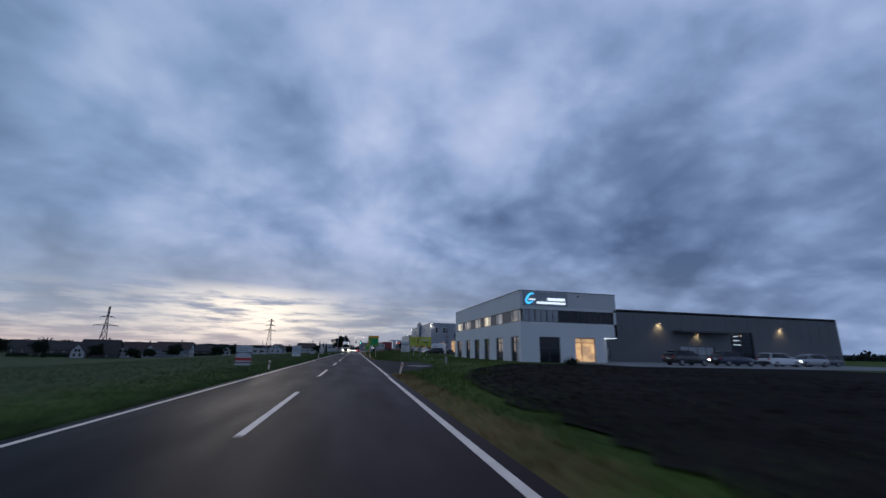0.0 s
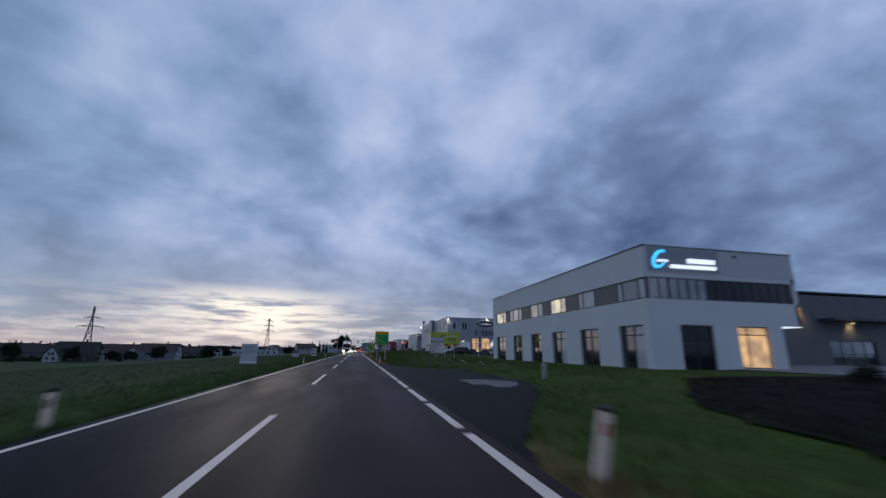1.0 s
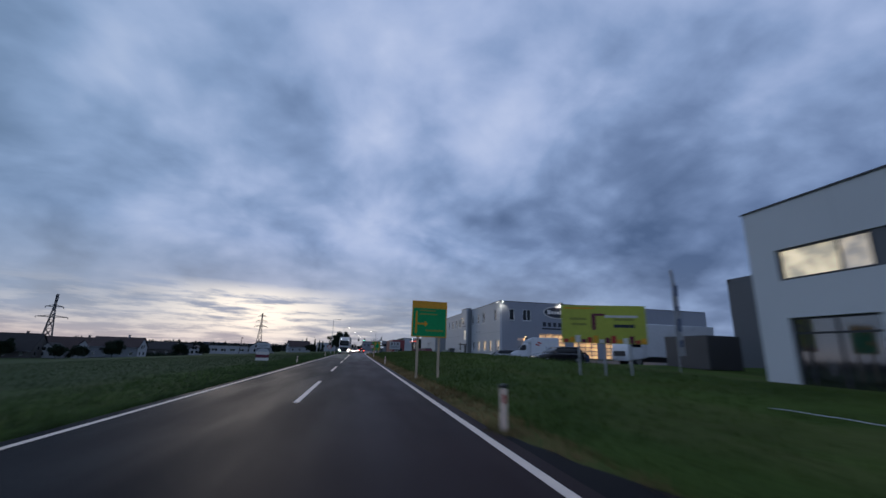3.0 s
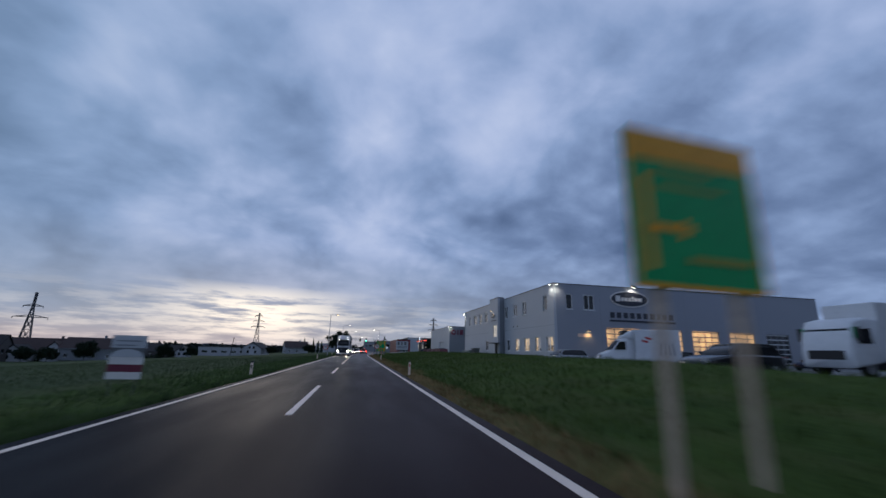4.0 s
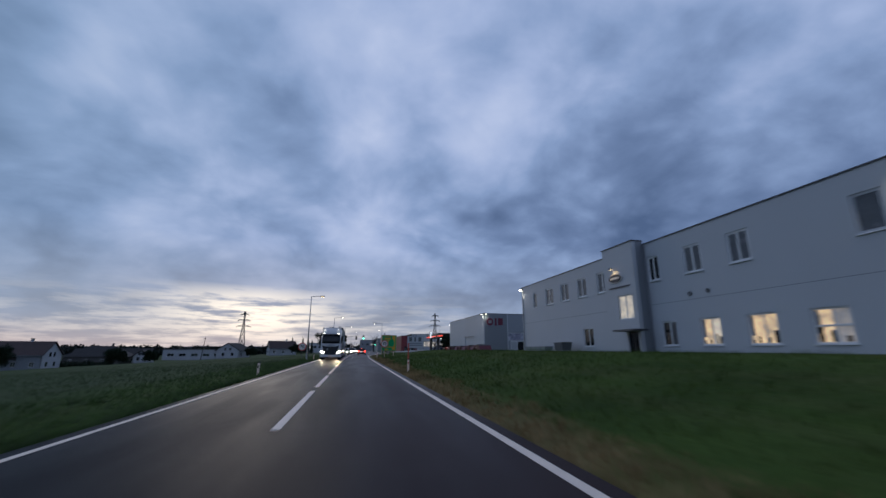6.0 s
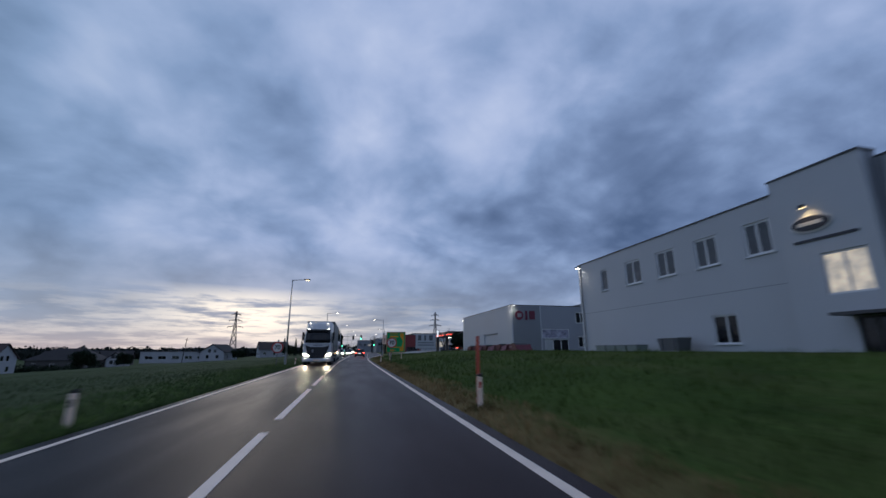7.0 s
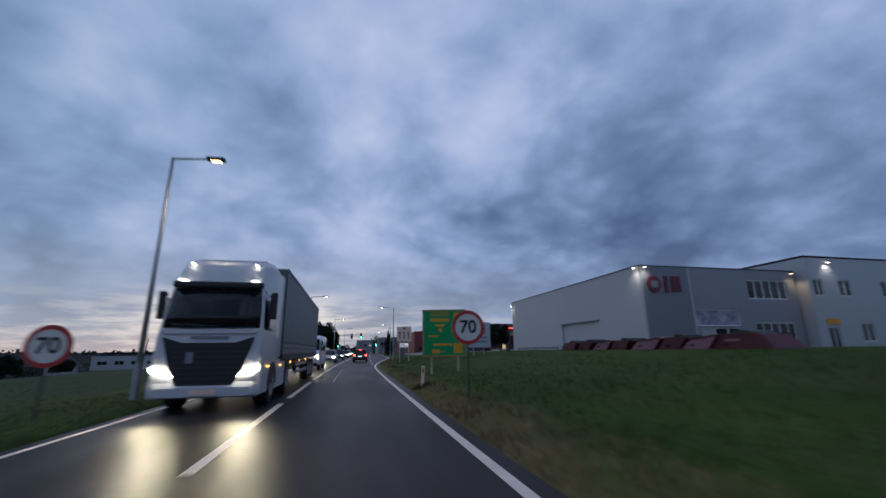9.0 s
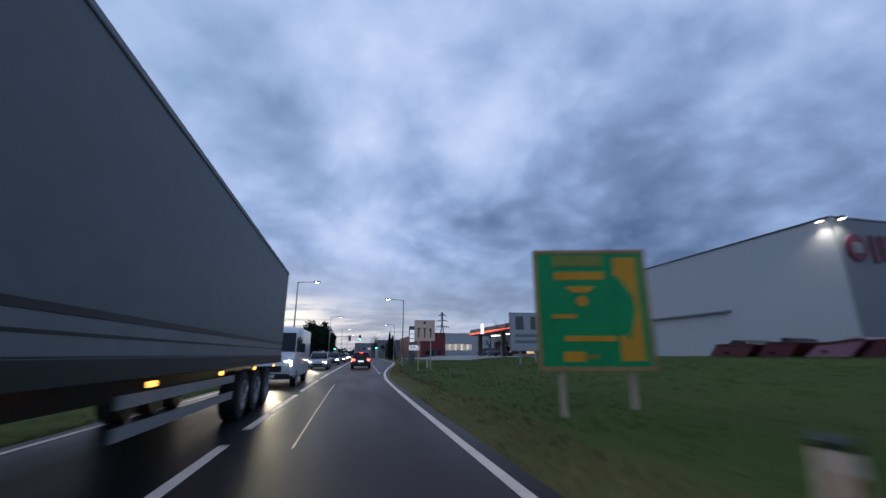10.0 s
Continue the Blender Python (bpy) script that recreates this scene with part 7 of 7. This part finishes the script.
for x, y, w_, d_, h_, mt in ((14, 330, 12, 20, 7, "panel_mid"), (95, 320, 50, 30, 9, "panel"), (60, 262, 30, 22, 7, "panel_mid"), (-30, 400, 26, 14, 7, "house"), (6, 420, 30, 14, 8, "panel_mid")):
    b_ = thing("distant_building", "flat-roofed grey commercial building in the distance", "building", "distant buildings", pose(x, y, gz(x, y)))
    bmx = basis((0, 0, 0), (1, 0, 0))
    ho = [(1 + 3.4 * k, 3 + 3.4 * k, h_ * 0.5, h_ * 0.5 + 1.4) for k in range(int((w_ - 2) / 3.4))]
    facade("wall", b_, M[mt], bmx, w_, h_, ho)
    for k, o in enumerate(ho):
        window(b_, bmx, *o, M["lit_pale"] if (k * 7 + int(x)) % 5 == 0 else M["glass"], M["frame_dark"], (0.5,))
    facade("wall", b_, M[mt], basis((0, d_, 0), (0, -1, 0)), d_, h_)
    facade("wall", b_, M[mt], basis((w_, 0, 0), (0, 1, 0)), d_, h_)
    part("roof", boxed(0, w_, 0, d_, h_ - 0.3, h_ - 0.1), M["trim"], b_)
totem = thing("price_totem", "tall dark totem sign with lit white price fields", "sign", m=pose(10.25, 214, gz(10.25, 214)))
part("body", boxed(-0.40, 0.40, -0.15, 0.15, 0.0, 4.95, bevel=0.03), M["panel_dark"], totem)
for a, b in ((3.95, 4.45), (3.35, 3.85), (2.85, 3.25)):
    part("lit_field", boxed(-0.32, 0.32, -0.175, -0.151, a, b), M["totem_lit"], totem, "lit white price field")
part("lower_panel", boxed(-0.40, 1.0, -0.21, -0.152, 1.75, 2.40), M["totem_lit"], totem, "lit white lower panel")
for k in range(3):
    part("printed_bar", boxed(-0.3, 0.85 - 0.2 * k, -0.222, -0.211, 1.85 + 0.18 * k, 1.93 + 0.18 * k), M["letter_red"], totem)


def signal(x, y, z, arm=0.0, green=True):
    th = thing("traffic_light", "black traffic light head showing green on a steel mast" if green else "dark traffic light head on a steel mast arm", "traffic light", "traffic lights", pose(x, y, 0))
    part("mast", rod(bmesh.new(), (arm, 0.2, 0), (arm, 0.2, z + 0.7), 0.09, 0.07), M["galv"], th)
    if arm:
        part("mast_arm", rod(bmesh.new(), (arm, 0.2, z + 0.5), (0, 0.2, z + 0.5), 0.07, 0.05), M["galv"], th)
    hd = part("head", boxed(-0.35, 0.35, -0.12, 0.14, z - 0.75, z + 0.95, bevel=0.05), M["black"], th)
    part("green_lens", disc(bmesh.new(), (0, -0.135, z - 0.42), (0, 1, 0), 0.20, 0.03, 20), M["green_lamp" if green else "trim"], hd, "lit green lens" if green else "")
    for k in (1, 2):
        part("dark_lens", disc(bmesh.new(), (0, -0.135, z - 0.42 + 0.52 * k), (0, 1, 0), 0.15, 0.03, 20), M["trim"], hd)


signal(5.4, 292, 6.28, -9.0)
signal(10.26, 286, 3.6)
signal(2.26, 296, 6.2, -6.0, False)
signal(-2.5, 300, 3.4)


# ---- trees ----
def leaves(bm_v, bm_f, c, spread, n, size, rnd):
    for _ in range(n):
        d = Vector((rnd.gauss(0, 1), rnd.gauss(0, 1), rnd.gauss(0, 0.8)))
        p = Vector(c) + d.normalized() * spread * rnd.random() ** 0.45
        a = Vector((rnd.uniform(-1, 1), rnd.uniform(-1, 1), rnd.uniform(-1, 1))).normalized() * size * rnd.uniform(0.6, 1.3)
        b = a.cross(Vector((rnd.uniform(-1, 1), rnd.uniform(-1, 1), rnd.uniform(-1, 1)))).normalized() * size * rnd.uniform(0.4, 0.9)
        k = len(bm_v)
        bm_v += [tuple(p - a), tuple(p + b), tuple(p + a), tuple(p - b)]
        bm_f.append((k, k + 1, k + 2, k + 3))


def tree(x, y, h, spread, label, seed, leafy=True, slim=False, group="trees"):
    rnd = random.Random(seed)
    th = thing("tree", label, "tree", group, pose(x, y, gz(x, y)))
    bm = bmesh.new()
    top = Vector((rnd.uniform(-0.3, 0.3), rnd.uniform(-0.3, 0.3), h * (0.9 if slim else 0.62)))
    rod(bm, (0, 0, -0.3), top * 0.5, h * 0.022, h * 0.016, 8)
    rod(bm, top * 0.5, top, h * 0.016, h * 0.006, 8)
    tips = []
    for k in range(9 if leafy else 16):
        s = rnd.uniform(0.25, 0.95)
        a = rnd.uniform(0, 2 * math.pi)
        reach = spread * rnd.uniform(0.5, 1.0) * (0.35 if slim else 1)
        p = top * s
        q = p + Vector((math.cos(a) * reach, math.sin(a) * reach, h * rnd.uniform(0.08, 0.30)))
        rod(bm, p, q, h * 0.008, h * 0.003, 5)
        tips.append(q)
        for _ in range(3 if leafy else 6):
            e = p.lerp(q, rnd.uniform(0.4, 1)) + Vector((rnd.uniform(-1, 1), rnd.uniform(-1, 1), rnd.uniform(0.1, 1.2))) * spread * 0.35
            rod(bm, p.lerp(q, rnd.uniform(0.4, 0.9)), e, h * 0.003, h * 0.0012, 4)
            tips.append(e)
    part("trunk", bm, M["bark"], th)
    if leafy:
        v, f = [], []
        if slim:
            for k in range(22):
                z = h * (0.06 + 0.9 * k / 22)
                leaves(v, f, (0, 0, z), spread * (1.05 - 0.95 * k / 22), 55, 0.22, rnd)
        else:
            for q in tips:
                leaves(v, f, q, spread * rnd.uniform(0.25, 0.45), 150, 0.22, rnd)
            for k in range(8):
                a = rnd.uniform(0, 2 * math.pi)
                leaves(v, f, (math.cos(a) * spread * 0.55, math.sin(a) * spread * 0.55, h * rnd.uniform(0.3, 0.85)), spread * 0.42, 150, 0.22, rnd)
        ob = from_arrays("crown", v, f, M["leaf"])
        ob.parent = th
    return th


for k, (x, y, h, s) in enumerate(((-8.4, 262, 9.8, 3.6), (-6.0, 279, 10.0, 3.4), (-5.5, 297, 9.5, 3.4), (-10, 306, 8.0, 3.0), (-7.6, 270, 10.2, 3.0), (-4.9, 288, 9.8, 2.8))):
    tree(x, y, h, s, "dense dark evergreen tree beside the road", 20 + k)
for k, (x, y, h) in enumerate(((14.8, 292, 8.5), (12.6, 262, 6.0), (-22, 330, 7.5), (-25, 332, 8.5), (-136, 222, 9.5), (-19, 318, 6.5), (-30, 330, 9.0))):
    tree(x, y, h, 1.1, "narrow dark green columnar conifer", 40 + k, True, True)
tree(25.0, 207, 4.3, 1.5, "small round dark evergreen tree beside the forecourt", 33)
for k, (x, y, h) in enumerate(((22.4, 211, 6.0), (30.5, 208, 7.0), (10.5, 300, 9.0), (16, 318, 9.0), (12, 335, 10.0), (36, 255, 8.0), (19.5, 300, 9))):
    tree(x, y, h, 2.0, "bare leafless tree with fine branches", 60 + k, False)
for k, (x, y, h, s) in enumerate(((-85.3, 227.7, 6.0, 3.0), (-97, 230, 4.4, 2.6), (-118.5, 227, 7.4, 2.6), (-106, 233, 5.0, 2.4), (-76, 262, 4.6, 2.8), (-68, 268, 3.6, 2.2),
                                  (-88, 292, 4.0, 2.8), (-150, 240, 7.5, 4.2), (-165, 236, 8.0, 4.5), (-41, 292, 3.5, 2.0), (-24, 300, 4.6, 2.8))):
    tree(x, y, h, s, "dark leafy garden tree by the houses", 80 + k, True, False, "garden trees")
hedge_v, hedge_f = [], []
hr = random.Random(9)
for k in range(200):
    t = 0.66 * hr.random()
    x = -185 + 165 * t
    y = 216 + 78 * t + hr.uniform(-4, 10) + 6 * math.sin(9 * t)
    leaves(hedge_v, hedge_f, (x, y, gz(x, y) + hr.uniform(0.2, 0.8)), hr.uniform(1.0, 1.9), 90, 0.26, hr)
tagged(from_arrays("hedge", hedge_v, hedge_f, M["leaf"]), "dark hedges and shrubs along the gardens", "hedge", "", "stuff")
wood_v, wood_f = [], []
for k in range(900):
    a = radians(hr.uniform(-62, 70))
    d = hr.uniform(480, 800)
    x, y = d * math.sin(a), d * math.cos(a)
    leaves(wood_v, wood_f, (x, y, gz(x, y) + hr.uniform(0.5, 3.0)), hr.uniform(4, 7), 70, 1.7, hr)
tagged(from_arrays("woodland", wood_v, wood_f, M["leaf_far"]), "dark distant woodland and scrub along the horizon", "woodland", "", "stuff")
# low wooded hills on the horizon
hill_v, hill_f = [], []
for k in range(121):
    a = radians(-75 + 150 * k / 120)
    hh = 6 + 8 * noise.noise((k * 0.09, 2.0, 0)) + 4 * noise.noise((k * 0.4, 5.0, 0)) + 20 * max(0.0, math.sin(a)) ** 2
    for r_, z_ in ((1900, -10), (2000, hh), (2300, hh * 0.9), (2600, -10)):
        hill_v.append((r_ * math.sin(a), r_ * math.cos(a), z_))
for k in range(120):
    for j in range(3):
        a = 4 * k + j
        hill_f.append((a, a + 4, a + 5, a + 1))
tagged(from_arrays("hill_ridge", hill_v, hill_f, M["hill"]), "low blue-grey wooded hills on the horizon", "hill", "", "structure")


# ---- grass along the verges ----
def blades(name, n, xr, yr, mat, label, tall, seed, skip_drive=False):
    g = np.random.default_rng(seed)
    e = g.uniform(0, 1, n) ** (1.4 if xr[0] > 0 else 2.2)
    y = g.uniform(yr[0], yr[1], n)
    off = xr[0] + (xr[1] - xr[0]) * e
    x = off + drift(y) + (widen(y) if xr[0] > 0 else 0)
    if skip_drive:
        edge = field_west(y) + 0.35 + 0.3 * np.sin(2.1 * y) + 0.25 * np.sin(5.3 * y + 1)
        bay = np.interp(y, (24.6, 28.8, 34.3, 37.2, 47.4, 50.0, 57.0, 62.5), (3.9, 5.6, 8.3, 8.9, 8.8, 7.6, 5.0, 3.9)) + 0.1 * np.sin(4 * y)
        keep = ~((y < 33.0) & (x > edge) & (g.uniform(0, 1, n) > 0.06 + 0.8 * np.exp(-(x - edge) / 0.7))) & ~((y > 24.6) & (y < 62.5) & (x < bay)) & ~((x > 18.6) & (y > 41) & (y < 71))
        x, y = x[keep], y[keep]
    if mat is M["blade"]:
        bare = (y > 95) & (x - drift(y) - widen(y) < 5.2) & (g.uniform(0, 1, len(y)) > 0.3)
        x, y = x[~bare], y[~bare]
    if mat is M["blade_dry"]:
        near = ((y < 95) & (x > 4.75)) | (x - drift(y) - widen(y) > 5.35 + 0.25 * np.sin(0.9 * y))
        x, y = x[~near], y[~near]
    z = height(x, y)
    m_ = len(x)
    clump = 0.5 + 0.5 * np.sin(x * 2.3 + 1.7 * np.sin(y * 1.1)) * np.sin(y * 1.9 + x)
    # blades shorten past y 150, so they shade themselves less there
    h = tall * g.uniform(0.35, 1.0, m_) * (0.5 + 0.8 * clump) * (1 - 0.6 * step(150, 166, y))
    a = g.uniform(0, 2 * np.pi, m_)
    w_ = g.uniform(0.010, 0.022, m_)
    lean = g.uniform(0.1, 0.7, m_) * h
    v = np.empty((m_, 3, 3))
    v[:, 0] = np.stack([x - w_ * np.cos(a), y - w_ * np.sin(a), z - 0.02], -1)
    v[:, 1] = np.stack([x + w_ * np.cos(a), y + w_ * np.sin(a), z - 0.02], -1)
    v[:, 2] = np.stack([x + lean * np.sin(a), y - lean * np.cos(a), z + h], -1)
    me = bpy.data.meshes.new(name)
    me.vertices.add(3 * m_)
    me.vertices.foreach_set("co", v.ravel())
    me.loops.add(3 * m_)
    me.loops.foreach_set("vertex_index", np.arange(3 * m_, dtype=np.int32))
    me.polygons.add(m_)
    me.polygons.foreach_set("loop_start", np.arange(0, 3 * m_, 3, dtype=np.int32))
    me.update(calc_edges=True)
    me.materials.append(mat)
    return tagged(new(name, me), label, "grass", "", "stuff")


blades("verge_grass", 110000, (4.6, 17.0), (-2, 215), M["blade"], "dark green uncut meadow grass", 0.22, 1, True)
blades("dry_verge_grass", 55000, (3.9, 6.2), (-2, 215), M["blade_dry"], "dry brown grass along the road edge", 0.17, 2, True)
blades("west_verge_grass", 45000, (-3.2, -7.0), (-2, 215), M["blade_green"], "fresh green grass along the west road edge", 0.17, 4)
blades("field_grass", 160000, (-3.2, -46.0), (-2, 215), M["blade_field"], "dark green grass along the field edge", 0.18, 3)


# taller grass left standing round the feet of the delineator posts
tg = np.random.default_rng(8)
tv, tf = [], []
for px, py in ((4.25, 23.8), (3.98, 62.5), (4.03, 94.2), (4.35, 127.3), (4.36, 160.1)):
    for k in range(420):
        r, a = 0.34 * tg.uniform() ** 0.6, tg.uniform(0, 2 * math.pi)
        x, y = px + r * math.cos(a), py + 1.3 * r * math.sin(a) - 0.05
        hgt, tw, ln = (0.20 - 0.25 * r) * tg.uniform(0.55, 1.0), tg.uniform(0, 2 * math.pi), tg.uniform(0.02, 0.10)
        z, q = gz(x, y) - 0.02, len(tv)
        dx, dy = 0.008 * math.cos(tw), 0.008 * math.sin(tw)
        tv += [(x - dx, y - dy, z), (x + dx, y + dy, z), (x + ln * math.sin(tw), y - ln * math.cos(tw), z + hgt)]
        tf.append((q, q + 1, q + 2))
tagged(from_arrays("grass_tufts", tv, tf, M["blade_tuft"]), "brownish grass tufts round the roadside posts", "grass", "", "stuff")


# ---- small things beside the lay-by ----
# an unidentified white line in the grass, drawn as a thin tube
hose = thing("white_line", "thin white line lying across the rough grass", "hose", m=pose(0, 0, 0))
hp = [(10.6 + 0.4 * k / 60 + 0.12 * math.sin(k * 0.35) + 0.05 * math.sin(k * 1.7), 63.2 - 18.4 * k / 60) for k in range(61)]
hp = [Vector((x, y, gz(x, y) + 0.10)) for x, y in hp]
bm = bmesh.new()
for p, q in zip(hp, hp[1:]):
    rod(bm, p, q, 0.011, 0.011, 6)
part("tube", bm, M["panel"], hose)
stub = thing("marker_post", "short pale concrete marker post in the grass", "post", m=pose(9.75, 36.6, gz(9.75, 36.6)))
part("shaft", boxed(-0.09, 0.09, -0.09, 0.09, -0.1, 0.52, bevel=0.02), M["concrete"], stub)
part("cap", boxed(-0.07, 0.07, -0.07, 0.07, 0.521, 0.56, bevel=0.015), M["sign_white"], stub)
sr = random.Random(77)
for sx, sy, sc in ((18.3, 30.3, 0.42), (19.0, 30.8, 0.36)):
    sv, sf = [], []
    sh = thing("shrub", "low dark leafy shrub at the field edge", "shrub", "shrubs", pose(sx, sy, gz(sx, sy)))
    for k in range(7):
        leaves(sv, sf, (sr.uniform(-0.3, 0.3), sr.uniform(-0.3, 0.3), sc * sr.uniform(0.5, 1.3)), sc * 0.7, 60, 0.05, sr)
    crown = from_arrays("foliage", sv, sf, M["leaf"])
    crown.parent = sh
    part("stem", rod(bmesh.new(), (0, 0, -0.1), (0.03, 0, sc), 0.02, 0.012), M["bark"], sh)
# clods of earth on the bare plot
cv, cf = [], []
cr = random.Random(5)
for k in range(2600):
    y = cr.uniform(-2, 33)
    x = float(field_west(y)) + 0.3 + 16 * cr.random() ** 1.8
    if x > 23:
        continue
    r, z = cr.uniform(0.03, 0.10), gz(x, y) + 0.05
    q = len(cv)
    cv += [(x + r * cr.uniform(0.8, 1.6), y, z), (x, y + r * cr.uniform(0.8, 1.6), z), (x - r, y, z), (x, y - r, z), (x + r * 0.2, y, z + r * cr.uniform(0.5, 1.0)), (x, y, z - 0.05)]
    cf += [(q, q + 1, q + 4), (q + 1, q + 2, q + 4), (q + 2, q + 3, q + 4), (q + 3, q, q + 4), (q + 1, q, q + 5), (q + 2, q + 1, q + 5), (q + 3, q + 2, q + 5), (q, q + 3, q + 5)]
tagged(from_arrays("soil_clods", cv, cf, M["soil"]), "loose clods of dark earth on the bare plot", "soil", "", "stuff")


# ---- listing sign of slats by the lay-by ----
lz = gz(7.93, 51.75)
listing = thing("company_sign", "slatted pale company listing sign on two steel posts", "sign", m=pose(7.86, 51.75, lz, 0, 0, 3))
for px in (-0.46, 0.46):
    part("post", rod(bmesh.new(), (px, 0.05, -0.3), (px, 0.05, 2.42 - lz), 0.030, 0.030, 12), M["lattice"], listing)
part("header_panel", boxed(-0.54, 0.54, -0.02, 0.012, 2.10 - lz, 2.38 - lz, bevel=0.006), M["panel"], listing, "pale grey header panel")
part("header_strip", boxed(-0.54, 0.54, -0.02, 0.012, 2.03 - lz, 2.085 - lz, bevel=0.004), M["truck_blue"], listing, "blue-grey strip")
for k in range(6):
    slat = part("slat", boxed(-0.54, 0.54, -0.02, 0.012, 1.18 + 0.14 * k - lz, 1.295 + 0.14 * k - lz, bevel=0.006), M["sign_white"], listing)
    part("printed_bar", boxed(-0.44, -0.44 + 0.5 + 0.1 * (k % 3), -0.026, -0.021, 1.215 + 0.14 * k - lz, 1.255 + 0.14 * k - lz), M["panel_mid"], slat)
